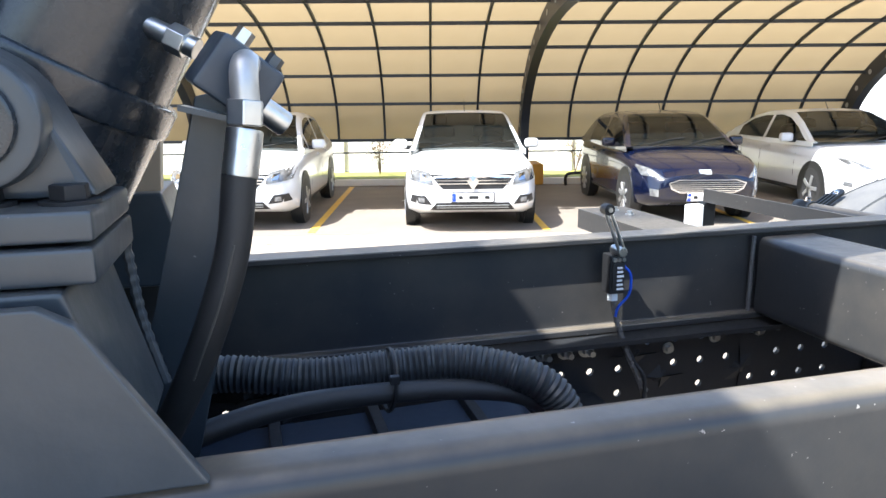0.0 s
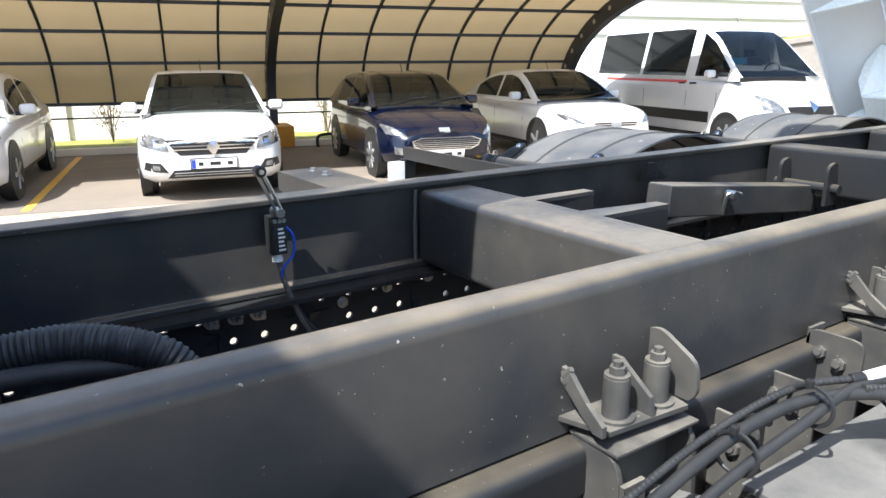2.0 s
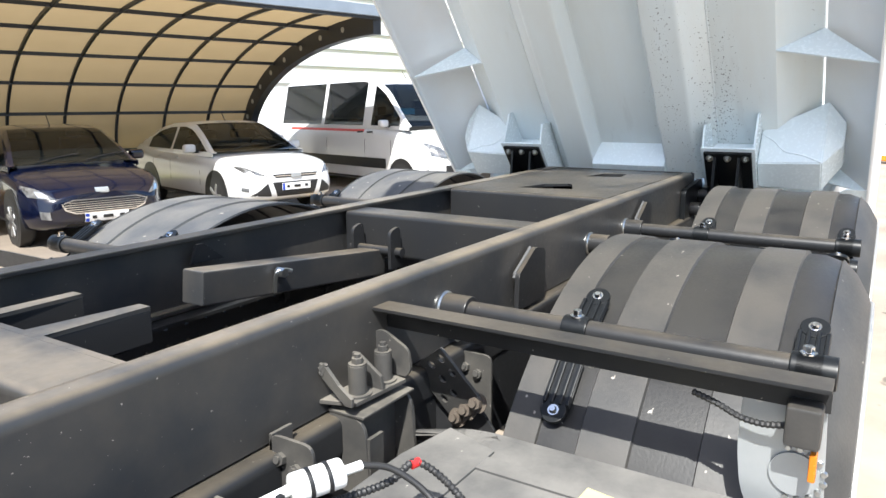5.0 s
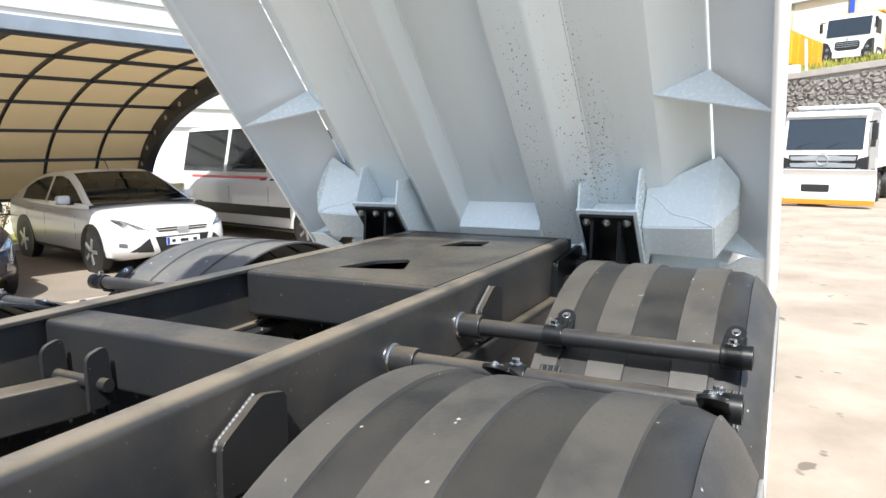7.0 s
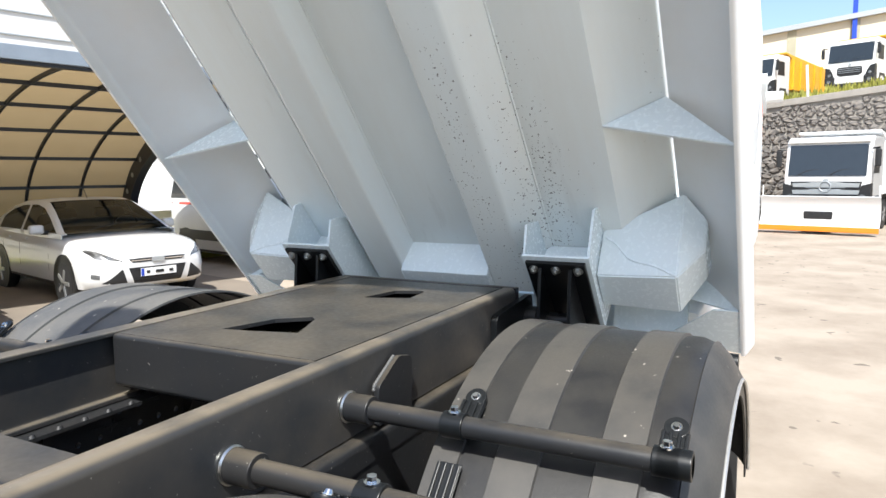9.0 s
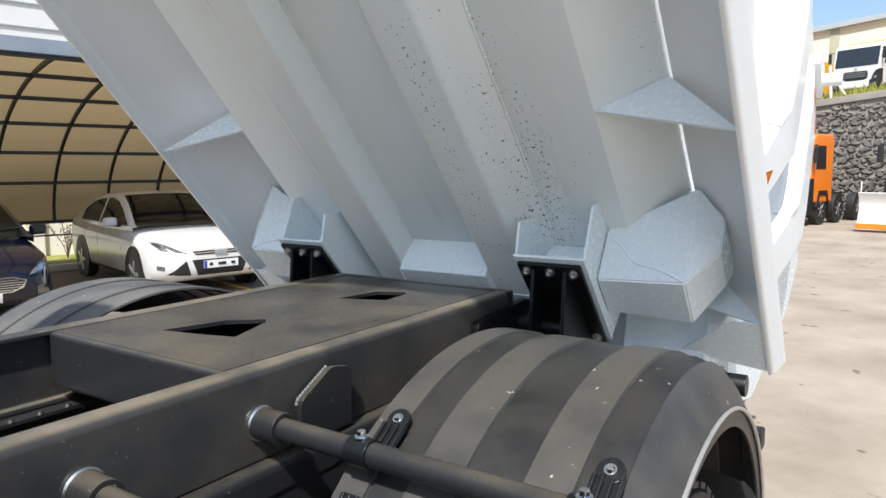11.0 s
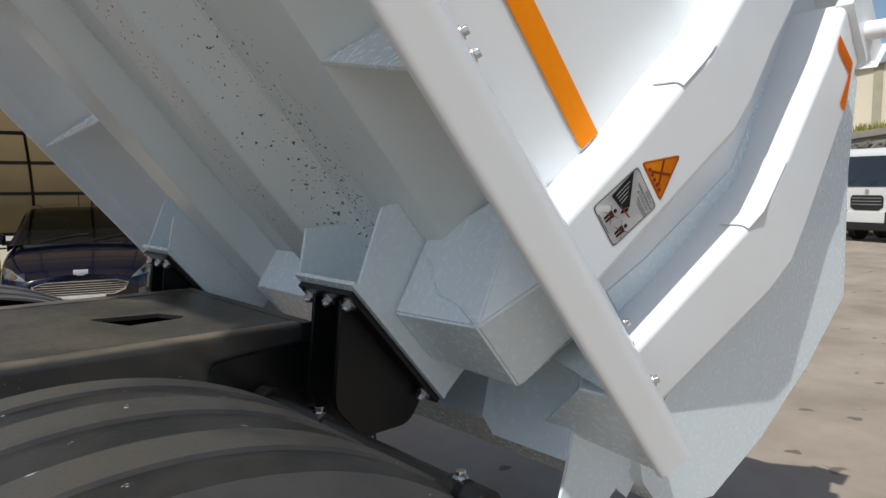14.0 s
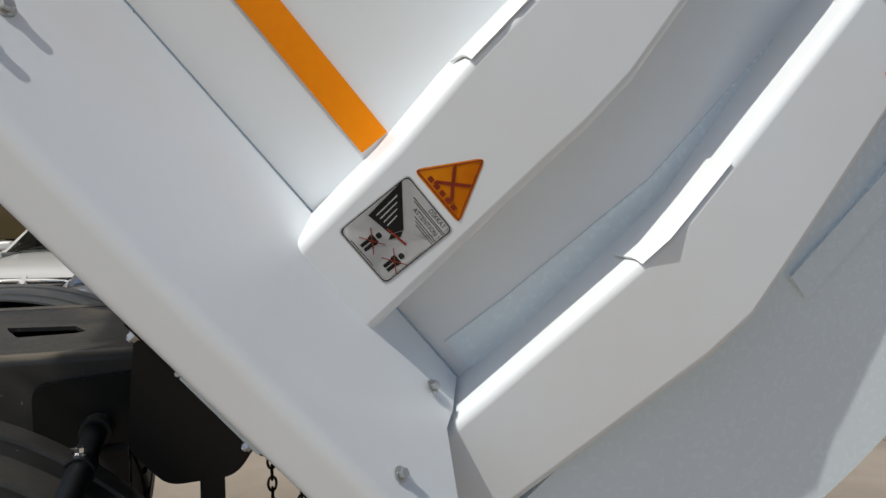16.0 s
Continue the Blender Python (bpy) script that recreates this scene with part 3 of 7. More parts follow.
for xx, zz in ((0.83, 0.93), (0.99, 0.95), (1.13, 0.99), (1.75, 0.95)):
    frame_bracket(xx, zz)
perf = thing("spring_hanger", "grey sloped spring hanger plate with rows of holes and rusty bolts", "bracket")
HP = Matrix.Translation((1.60, -0.125, 1.115)) @ Euler((radians(-38), radians(-12), 0)).to_matrix().to_4x4()
hg = bmesh.new()
for i in range(4):
    for j in range(3):
        a, b, c, d = -0.052 + 0.035 * j, -0.017 + 0.035 * j, -0.075 + 0.04 * i, -0.035 + 0.04 * i
        ym, zm = (a + b) / 2, (c + d) / 2
        rim = [(b, zm), (b, d), (ym, d), (a, d), (a, zm), (a, c), (ym, c), (b, c)]
        o = [hg.verts.new((0, p, q)) for p, q in rim]
        if (i + 2 * j) % 5 == 1:
            hg.faces.new(o)
            continue
        h = [hg.verts.new((0, ym + 0.009 * math.cos(k * math.pi / 4), zm + 0.011 * math.sin(k * math.pi / 4))) for k in range(8)]
        for k in range(8):
            hg.faces.new((o[k], o[(k + 1) % 8], h[(k + 1) % 8], h[k]))
bmesh.ops.remove_doubles(hg, verts=hg.verts[:], dist=0.0005)
bmesh.ops.solidify(hg, geom=hg.faces[:], thickness=0.008)
bmesh.ops.transform(hg, matrix=HP, verts=hg.verts[:])
part("plate", hg, BRACKET, perf, smooth=0)
part("web", Prism([(-0.046, 0.90), (-0.046, 1.15), (-0.10, 1.17), (-0.22, 1.02), (-0.22, 0.90)], "x", 1.625, 1.634, bev=0.002), DARK, perf)
part("foot", Box(1.50, 1.62, -0.24, -0.10, 0.96, 0.99, bev=0.004), DARK, perf)
RUST = mat("rusty_bolt", (0.10, 0.082, 0.065), 0.7, 0.3, base2=(0.07, 0.05, 0.036), scale=60)
for yb, zb in ((-0.143, 1.045), (-0.168, 1.068), (-0.193, 1.09)):
    part("bolt", hexbolt(bmesh.new(), (1.60, yb, zb), (-1, 0, 0.3), 0.015, 0.018, shank=0.012), RUST, perf, "rusty bolt")


# ---- mudguards ----
def mudguard(cx, y_in, y_out, a0=18, a1=168):
    """A plastic mudguard arched over the wheel, in seven ribbed bands, the recessed ones coloured darker, with a rolled
    outer lip.
    """
    e = thing("mudguard", "dusty black ribbed plastic mudguard over the wheel", "mudguard", "mudguards")
    R, cz, s = 0.80, 0.555, 1 if y_out > y_in else -1
    w = abs(y_out - y_in)
    edges = [0.0, 0.12, 0.25, 0.42, 0.61, 0.77, 0.89, 1.0]
    for k in range(7):
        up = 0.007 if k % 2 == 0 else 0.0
        grid = []
        for i in range(49):
            a = radians(a0 + (a1 - a0) * i / 48)
            row = []
            for q in (0.0, 0.03, 0.5, 0.97, 1.0):
                f = edges[k] + (edges[k + 1] - edges[k]) * q
                r = R + (up if 0 < q < 1 else 0.0) - 0.11 * max(0, (f - 0.82) / 0.18) ** 2.2 + 0.006
                row.append(Vector((cx + r * math.cos(a), y_in + s * w * f, cz + r * math.sin(a))))
            grid.append(row)
        part("band", sheet(bmesh.new(), grid, 0.006), (PLASTIC if k % 2 == 0 else PLASTIC_DARK) if y_in < 0 else PLASTIC_SUNLIT, e, "darker recessed band" if k % 2 else "")
    lip = [(cx + (R - 0.105) * math.cos(radians(a)), y_out + s * 0.004, cz + (R - 0.105) * math.sin(radians(a))) for a in range(a0, a1 + 1, 6)]
    part("lip", Hose(lip, 0.005, 8, 2), SILVER_PLASTIC, e, "pale worn outer lip")
    skirt = [[Vector((cx + r * math.cos(radians(a)), y_out - s * 0.002, cz + r * math.sin(radians(a)))) for r in (R - 0.105, R - 0.15)] for a in range(a0, a1 + 1, 5)]
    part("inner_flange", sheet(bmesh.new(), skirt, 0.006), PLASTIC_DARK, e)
    return e


def c_mid(a, b):
    return (a + b) / 2


def wheel(cx, y_in, y_out):
    e = part("wheel", Cyl((cx, c_mid(y_in, y_out) - 0.3, 0.52), (cx, c_mid(y_in, y_out) + 0.3, 0.52), 0.2, 24, bev=0.02), DARK, chassis, "black twin truck wheel")
    c = (y_in + y_out) / 2
    for y0, y1 in ((y_in, c - 0.02), (c + 0.02, y_out)):
        bm = bmesh.new()
        cyl(bm, (cx, y0, 0.52), (cx, y1, 0.52), 0.52, 56, bev=0.04)
        tyre = part("tyre", bm, RUBBER, e)
    for k in range(40):
        a = k * math.pi / 20
        m = Matrix.Translation((cx, 0, 0.52)) @ Euler((0, a, 0)).to_matrix().to_4x4()
        part("tread_block", Box(-0.028, 0.028, min(y_in, y_out) + 0.02, max(y_in, y_out) - 0.02, 0.515, 0.531, m=m), RUBBER, e)
    return e


AXLES = (2.21, 3.635)
for cx in AXLES:
    mudguard(cx, -0.27, -0.90)
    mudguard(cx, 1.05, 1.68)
    wheel(cx, -0.30, -0.84)
    wheel(cx, 1.08, 1.62)


def stay(x, z, y0, y1, clamps, cx, straps=True):
    """A round bar from the rail that carries the mudguard, with sockets and slotted clamps."""
    e = thing("mudguard_stay", "black round steel stay carrying the mudguard", "stay bar", "mudguard stays")
    s = -1 if y1 < y0 else 1
    part("socket", Cyl((x, y0, z), (x, y0 + s * 0.075, z), 0.036, 24, bev=0.004), CHASSIS, e)
    part("weld_ring", Hose([(x + 0.036 * math.cos(a * 0.4), y0 + s * 0.004, z + 0.036 * math.sin(a * 0.4)) for a in range(17)], 0.005, 6, 3), STEEL, e, "bright weld ring")
    part("bar", Cyl((x, y0, z), (x, y1, z), 0.025, 24, bev=0.003), CHASSIS if straps else BLACK, e)
    part("end_sleeve", Cyl((x, y1 - s * 0.07, z), (x, y1, z), 0.031, 24, bev=0.003), BLACK, e)
    d = 1 if cx > x else -1
    for yc in clamps:
        part("clamp", Cyl((x, yc - 0.028, z), (x, yc + 0.028, z), 0.031, 24, bev=0.003), BLACK, e)
        r = 0.825
        a_mid = math.acos(max(-1, min(1, (x - cx) / r)))
        for sgn in (1, -1) if straps else ():
            aa = a_mid + sgn * 0.105
            m = Matrix.Translation((cx, yc, 0.555)) @ Euler((0, math.pi / 2 - aa, 0)).to_matrix().to_4x4() @ Matrix.Translation((0, 0, r - 0.004))
            st = Box(-0.055, 0.055, -0.030, 0.030, 0.0, 0.006, m=m, bev=0.002)
            for off in (-0.025, -0.009, 0.009, 0.025):
                box(st, -0.052, 0.052, off - 0.004, off + 0.004, 0.0062, 0.012, m=m, bev=0.002)
            part("slotted_strap", st, BLACK, e)
            end = m @ Matrix.Translation((-sgn * 0.066, 0, 0))
            tab = bmesh.new()
            cyl(tab, (0, 0, -0.002), (0, 0, 0.008), 0.027, 24, bev=0.002)
            bmesh.ops.transform(tab, matrix=end, verts=tab.verts[:])
            part("strap_tab", tab, BLACK, e)
            bo = bmesh.new()
            cyl(bo, (0, 0, 0.008), (0, 0, 0.017), 0.0095, 16, 0.006)
            cyl(bo, (0, 0, 0.007), (0, 0, 0.010), 0.012, 16)
            bmesh.ops.transform(bo, matrix=end, verts=bo.verts[:])
            part("strap_bolt", bo, CHROME, e, "bright round bolt head")
        part("clamp_bolt", hexbolt(bmesh.new(), (x, yc, z + 0.030), (0, 0, 1), 0.010, 0.012), CHROME, e, "bright clamp bolt")
    return e


stay(1.715, 1.255, Y_N, -0.86, (-0.37, -0.81), AXLES[0])
stay(2.69, 1.245, Y_N, -0.86, (-0.37, -0.81), AXLES[0])
stay(3.095, 1.24, Y_N, -0.86, (-0.335, -0.81), AXLES[1])
stay(4.135, 1.190, Y_N, -0.87, (-0.33, -0.80), AXLES[1], False)
for x, cx in ((1.715, AXLES[0]), (2.69, AXLES[0]), (3.095, AXLES[1])):
    stay(x, 1.245, Y_F, 1.64, (1.15, 1.59), cx)
angle_bar = thing("angle_bar", "dark steel angle bar beside the mudguard stay", "steel bar")
part("angle", Prism([(1.438, 1.318), (1.438, 1.325), (1.495, 1.325), (1.495, 1.270), (1.488, 1.270), (1.488, 1.318)], "y", -0.86, Y_N, bev=0.001), CHASSIS, angle_bar)
part("end_post", Box(1.445, 1.495, -0.852, -0.802, 1.222, 1.287, bev=0.006), PLASTIC, angle_bar, "black end box")
part("side_reflector", Box(1.455, 1.478, -0.850, -0.839, 1.168, 1.214, bev=0.003), AMBER, angle_bar, "amber side marker")
for k in range(3):
    part("rivet", Cyl((1.50, -0.2 - 0.28 * k, 1.27), (1.506, -0.2 - 0.28 * k, 1.27), 0.008, 10), STEEL, angle_bar)

# ---- tipper body, raised ----
BODYM = Matrix(((-0.652, 0, 0.758, 0), (0, 1, 0, 0), (0.758, 0, 0.652, 0), (0, 0, 0, 1)))   # (s up the body, y, n off its floor)
CY = 0.388
body = thing("tipping_bed", "raised pale blue-white steel tipper body seen from beneath", "dump bed")
S0, S1 = -2.08, 2.45


# side ribs: height off the floor, upper edge, lower edge
RIBS = [
    [(4.42, -1.700, -1.900), (4.73, -1.664, -1.872), (4.90, -1.632, -1.856), (4.98, -1.622, -1.850), (5.10, -1.612, -1.842), (5.28, -1.598, -1.808), (5.60, -1.575, -1.775), (6.10, -1.540, -1.740)],
    [(4.37, -2.125, -2.325), (4.50, -2.118, -2.335), (4.92, -2.092, -2.340), (5.03, -2.083, -2.338), (5.16, -2.070, -2.317), (5.59, -2.030, -2.250), (5.83, -2.005, -2.212)],
    [(4.45, 0.44, 0.25), (4.98, 0.44, 0.25), (5.28, 0.44, 0.25), (6.10, 0.44, 0.25)],
    [(4.45, 1.59, 1.40), (4.98, 1.59, 1.40), (5.28, 1.59, 1.40), (6.10, 1.59, 1.40)],
]


def wall_y(n):
    """How far out the side wall stands at height n off the floor."""
    return float(np.interp(n, (4.576, 4.73, 5.08, 5.5, 6.1), (-0.60, -0.66, -0.745, -0.69, -0.64)))


def rib_y(n):
    """How far out the face of a rib stands at height n."""
    return float(np.interp(n, (4.35, 4.98, 5.16, 5.6, 6.1), (-0.668, -0.857, -0.857, -0.845, -0.80)))


def rib_loft(levels, f):
    """A folded rib with rounded edges that changes its width on the way up."""
    bm, rings, r = bmesh.new(), [], 0.022
    for n, su, sl in levels:
        y0, yo = max(wall_y(n) + 0.02, rib_y(n) + 0.06), rib_y(n)
        ring = [(su, y0)]
        ring += [(su - r + r * math.cos(a), yo + r - r * math.sin(a)) for a in np.linspace(0, math.pi / 2, 5)]
        ring += [(sl + r - r * math.sin(a), yo + r - r * math.cos(a)) for a in np.linspace(0, math.pi / 2, 5)]
        ring += [(sl, y0)]
        rings.append([bm.verts.new(BODYM @ Vector((a, (2 * CY - y) if f else y, n))) for a, y in ring])
    for p, q in zip(rings, rings[1:]):
        for k in range(len(p)):
            bm.faces.new((p[k], p[(k + 1) % len(p)], q[(k + 1) % len(p)], q[k]))
    bm.faces.new(rings[0])
    bm.faces.new(rings[-1][::-1])
    return bm


def rib_tongue(levels, n0, n1, f):
    """A thin lapped plate wrapped over the rib's upper edge at its knee."""
    grid = []
    for n in np.linspace(n0, n1, 5):
        su, yo, r = float(np.interp(n, [q[0] for q in levels], [q[1] for q in levels])), rib_y(n), 0.0225
        row = [(su + 0.003, yo + 0.075), (su + 0.003, yo + r)] + [(su - r + (r + 0.003) * math.cos(a), yo + r - (r + 0.003) * math.sin(a)) for a in (0.5, 1.0)]
        grid.append([BODYM @ Vector((a, (2 * CY - y) if f else y, n)) for a, y in row])
    return sheet(bmesh.new(), grid, 0.004)


def mir(pts, f):
    return [(2 * CY - y, n) for y, n in pts][::-1] if f else pts


floor_prof = [(-0.60, 4.565), (-0.41, 4.407), (2 * CY + 0.41, 4.407), (2 * CY + 0.60, 4.565), (2 * CY + 0.60, 4.573), (2 * CY + 0.41, 4.416), (-0.41, 4.416), (-0.60, 4.573)]
part("floor", Prism(floor_prof, "x", S0, S1, m=BODYM), FLOOR_UNDER, body, "pale floor underside with grey splashes")
for f in (0, 1):
    beam = rounded([(0.205, 4.407, 0), (0.17, 4.30, 1), (0.0, 4.30, 1), (-0.11, 4.407, 0)], 0.012)
    part("long_beam", Prism(mir(beam, f), "x", -1.98, S1, m=BODYM), FLOOR_UNDER, body)
    for yb in (0.2065, -0.1115):
        seam_b = [(s, (2 * CY - yb) if f else yb, 4.4055) for s in np.linspace(-1.98, S1, 60)]
        part("beam_weld", Hose([BODYM @ Vector(p) for p in seam_b], 0.0045, 6, 4, ribs=0.0012, pitch=0.012), FLOOR_UNDER, body)
    sk = [(-0.842, 4.263), (-0.850, 4.262), (-0.856, 4.264), (-0.861, 4.270), (-0.864, 4.276), (-0.884, 4.316), (-0.8875, 4.325), (-0.8885, 4.335), (-0.886, 4.345), (-0.880, 4.352), (-0.741, 4.480), (-0.735, 4.485), (-0.70, 4.517), (-0.614, 4.570), (-0.609, 4.563), (-0.697, 4.509), (-0.730, 4.477), (-0.874, 4.344), (-0.877, 4.335), (-0.875, 4.324), (-0.852, 4.276), (-0.845, 4.271)]
    skirt = Prism(mir(sk, f), "x", -2.245, S1)
    for v in skirt.verts:
        if v.co.x < 0:                                  # the rear end is cut on the slant
            v.co.x += 0.14 * min(1.0, max(0.0, (v.co.z - 4.345) / 0.14))
    bmesh.ops.transform(skirt, matrix=BODYM, verts=skirt.verts[:])
    part("side_skirt", skirt, SIDE_WHITE, body, "folded white lower side skirt")
    wall_p = [(-0.60, 4.576), (-0.66, 4.73), (-0.745, 5.08), (-0.69, 5.50), (-0.64, 6.1), (-0.634, 6.1), (-0.684, 5.50), (-0.739, 5.08), (-0.654, 4.73), (-0.594, 4.576)]
    side_wall = Prism(mir(wall_p, f), "x", -2.30, S1)
    for v in side_wall.verts:
        if v.co.x < 0:
            v.co.x += 0.15 * max(0.0, v.co.z - 5.03)
    bmesh.ops.transform(side_wall, matrix=BODYM, verts=side_wall.verts[:])
    part("side_wall", side_wall, SIDE_WHITE, body)
    for levels in RIBS:
        part("side_rib", rib_loft(levels, f), SIDE_WHITE, body, "folded white side rib")
    for (k0, k1), levels in zip(((4.895, 5.03), (4.92, 5.165)), RIBS):
        part("rib_tongue", rib_tongue(levels, k0, k1, f), SIDE_WHITE, body, "lapped and welded fold at the knee of the rib")
    strip = [[BODYM @ Vector((a, (2 * CY - wall_y(n) + 0.004) if f else wall_y(n) - 0.004, n)) for a in (-2.13, -2.035)] for n in (4.60, 4.73, 4.9, 5.08, 5.3, 5.5, 5.8)]
    part("wall_flange", sheet(bmesh.new(), strip, 0.004), BODY, body, "flat flange welded along the rib")
    for s in (-1.18, -2.0):
        g = [(-0.41, 4.406), (-0.60, 4.56), (-0.845, 4.285)]
        part("gusset", Prism(mir(g, f), "x", s - 0.004, s + 0.004, m=BODYM), BODY, body)
    part("top_rail", Prism(mir([(-0.78, 6.05), (-0.78, 6.17), (-0.60, 6.17), (-0.60, 6.05)], f), "x", -2.37, S1, m=BODYM, bev=0.015), SIDE_WHITE, body)
    # hinge bracket
    def mp(pts):
        return [(s, (2 * CY - y) if f else y) for s, y in pts]
    y0, y1 = (2 * CY + 0.335, 2 * CY + 0.075) if f else (-0.335, -0.075)
    lo, hi = min(y0, y1), max(y0, y1)
    outer_w, inner_w = (hi - 0.01, lo) if f else (lo, hi - 0.01)
    part("hinge_web", Prism([(-1.565, 4.405), (-1.543, 4.365), (-1.632, 4.194), (-2.04, 4.194), (-2.04, 4.405)], "y", outer_w, outer_w + 0.01, m=BODYM, bev=0.001), BODY, body)
    part("hinge_web", Prism([(-1.64, 4.405), (-1.548, 4.282), (-1.618, 4.194), (-2.04, 4.194), (-2.04, 4.405)], "y", inner_w, inner_w + 0.01, m=BODYM, bev=0.001), BODY, body)
    part("hinge_face", Prism([(-1.79, 4.196), (-1.80, 4.196), (-1.80, 4.404), (-1.79, 4.404)], "y", lo + 0.0115, hi - 0.0115, m=BODYM), BODY, body)
    part("hinge_base", Box(-2.042, -1.615, lo - 0.004, hi + 0.004, 4.1805, 4.1925, m=BODYM, bev=0.002), BODY, body)
    hp = part("hinge_plate", Box(-2.045, -1.635, lo + 0.012, hi - 0.012, 4.164, 4.180, m=BODYM, bev=0.003), BLACK, body, "black bolted hinge plate")
    yc = (lo + hi) / 2
    for d in (-0.065, 0.055):
        part("hinge_cheek", Prism(rounded([(-1.66, 4.166, 0), (-2.03, 4.166, 0), (-2.05, 4.09, 1), (-1.96, 3.98, 1), (-1.84, 3.98, 1)], 0.03), "y", yc + d, yc + d + 0.014, m=BODYM, bev=0.002), BLACK, body, "black hinge cheek")
    for d in (-0.088, 0.0, 0.088):
        b = hexbolt(bmesh.new(), (-1.668, yc + d, 4.164), (0, 0, -1), 0.013, 0.013, shank=0.008)
        bmesh.ops.transform(b, matrix=BODYM, verts=b.verts[:])
        part("hinge_bolt", b, STEEL, hp, "zinc bolt")
        if d:
            b = hexbolt(bmesh.new(), (-2.012, yc + d, 4.164), (0, 0, -1), 0.013, 0.013, shank=0.008)
            bmesh.ops.transform(b, matrix=BODYM, verts=b.verts[:])
            part("hinge_bolt", b, STEEL, hp, "zinc bolt")
    # outrigger box from the hinge to the skirt
    rings = [(-0.3375, ((-1.69, 4.406), (-1.752, 4.221), (-1.93, 4.223), (-1.95, 4.406))), (-0.637, ((-1.60, 4.53), (-1.736, 4.219), (-1.938, 4.217), (-1.975, 4.53))), (-0.722, ((-1.688, 4.472), (-1.735, 4.36), (-1.90, 4.37), (-1.965, 4.50)))]
    oe = bmesh.new()
    vs = [[oe.verts.new(BODYM @ Vector((s, (2 * CY - y) if f else y, n))) for s, n in r] for y, r in rings]
    for p, q in zip(vs, vs[1:]):
        for k in range(4):
            oe.faces.new((p[k], p[(k + 1) % 4], q[(k + 1) % 4], q[k]))
    oe.faces.new(vs[0])
    oe.faces.new(vs[-1][::-1])
    bmesh.ops.bevel(oe, geom=oe.edges[:], offset=0.005, segments=2, affect="EDGES")
    part("outrigger", oe, BODY, body, "boxed outrigger between hinge and skirt")
    seam = [(-1.70, -0.35, 4.378), (-1.708, -0.40, 4.345), (-1.722, -0.46, 4.285), (-1.727, -0.55, 4.262), (-1.733, -0.635, 4.222)]
    part("outrigger_weld", Hose([BODYM @ Vector((s, (2 * CY - y) if f else y, n)) for s, y, n in seam], 0.005, 6, 5), BODY, body)
    # plates at the rear corner
    c0, c1 = (2 * CY + 0.40, 2 * CY + 0.84) if f else (-0.84, -0.40)
    part("corner_plate", Prism(mp([(-1.975, -0.75), (-2.179, -0.541), (-2.245, -0.858), (-1.975, -0.858)]), "z", 4.272, 4.279, m=BODYM), BODY, body, "flat plate closing the rear corner")
    slope = [[BODYM @ Vector((a, (2 * CY - y) if f else y, n)) for a, n in ((-2.09, 4.402), (sb, nb))] for y, sb, nb in ((-0.331, -2.200, 4.243), (-0.378, -2.228, 4.214), (-0.50, -2.225, 4.213), (-0.626, -2.222, 4.212))]
    part("sill_plate", sheet(bmesh.new(), slope, 0.006), BODY, body, "sloping plate with a cut corner under the sill", smooth=0)
    part("sill_end", Prism([(-2.09, 4.40), (-2.222, 4.212), (-2.30, 4.08), (-2.41, 4.08), (-2.46, 4.376), (-2.42, 4.40)], "y", (2 * CY + 0.627) if f else -0.635, (2 * CY + 0.635) if f else -0.627, m=BODYM, bev=0.001), BODY, body)
part("cross_beam", Prism([(-1.80, 4.405), (-1.86, 4.275), (-2.04, 4.275), (-2.06, 4.405)], "y", 0.172, 0.604, m=BODYM, bev=0.004), BODY, body)
part("rear_sill", Prism([(-2.12, 4.405), (-2.245, 4.255), (-2.52, 4.30), (-2.52, 4.45)], "y", -0.624, 2 * CY + 0.624, m=BODYM, bev=0.004), BODY, body)
gate_bm, gate_rings = bmesh.new(), []
for n, sf, sr in ((4.345, -2.50, -2.60), (4.40, -2.345, -2.69), (4.50, -2.345, -2.79), (4.76, -2.345, -2.85), (5.08, -2.345, -2.865), (5.42, -2.335, -2.895), (5.75, -2.31, -2.60), (6.04, -2.25, -2.43)):
    w = float(np.interp(n, (4.345, 4.5, 5.08, 5.42, 6.04), (-0.66, -0.70, -0.762, -0.765, -0.72)))
    gate_rings.append([gate_bm.verts.new(BODYM @ Vector(q)) for q in ((sf, w, n), (sr, w, n), (sr, 2 * CY - w, n), (sf, 2 * CY - w, n))])
for a, b in zip(gate_rings, gate_rings[1:]):
    for k in range(4):
        gate_bm.faces.new((a[k], a[(k + 1) % 4], b[(k + 1) % 4], b[k]))
gate_bm.faces.new(gate_rings[0])
gate_bm.faces.new(gate_rings[-1][::-1])
bmesh.ops.bevel(gate_bm, geom=[e for e in gate_bm.edges if e.calc_face_angle(0) > 0.6], offset=0.008, segments=2, affect="EDGES")
tail = part("tailgate", gate_bm, BODY, body, "pale blue tailgate")
part("tailgate_edge", Prism([(-2.40, 5.2), (-2.46, 5.2), (-2.46, 5.6), (-2.40, 5.6)], "y", -0.775, -0.757, m=BODYM, bev=0.003), BODY, tail)
part("front_wall", Box(S1 - 0.02, S1, -0.75, 2 * CY + 0.75, 4.41, 6.1, m=BODYM), BODY, body)
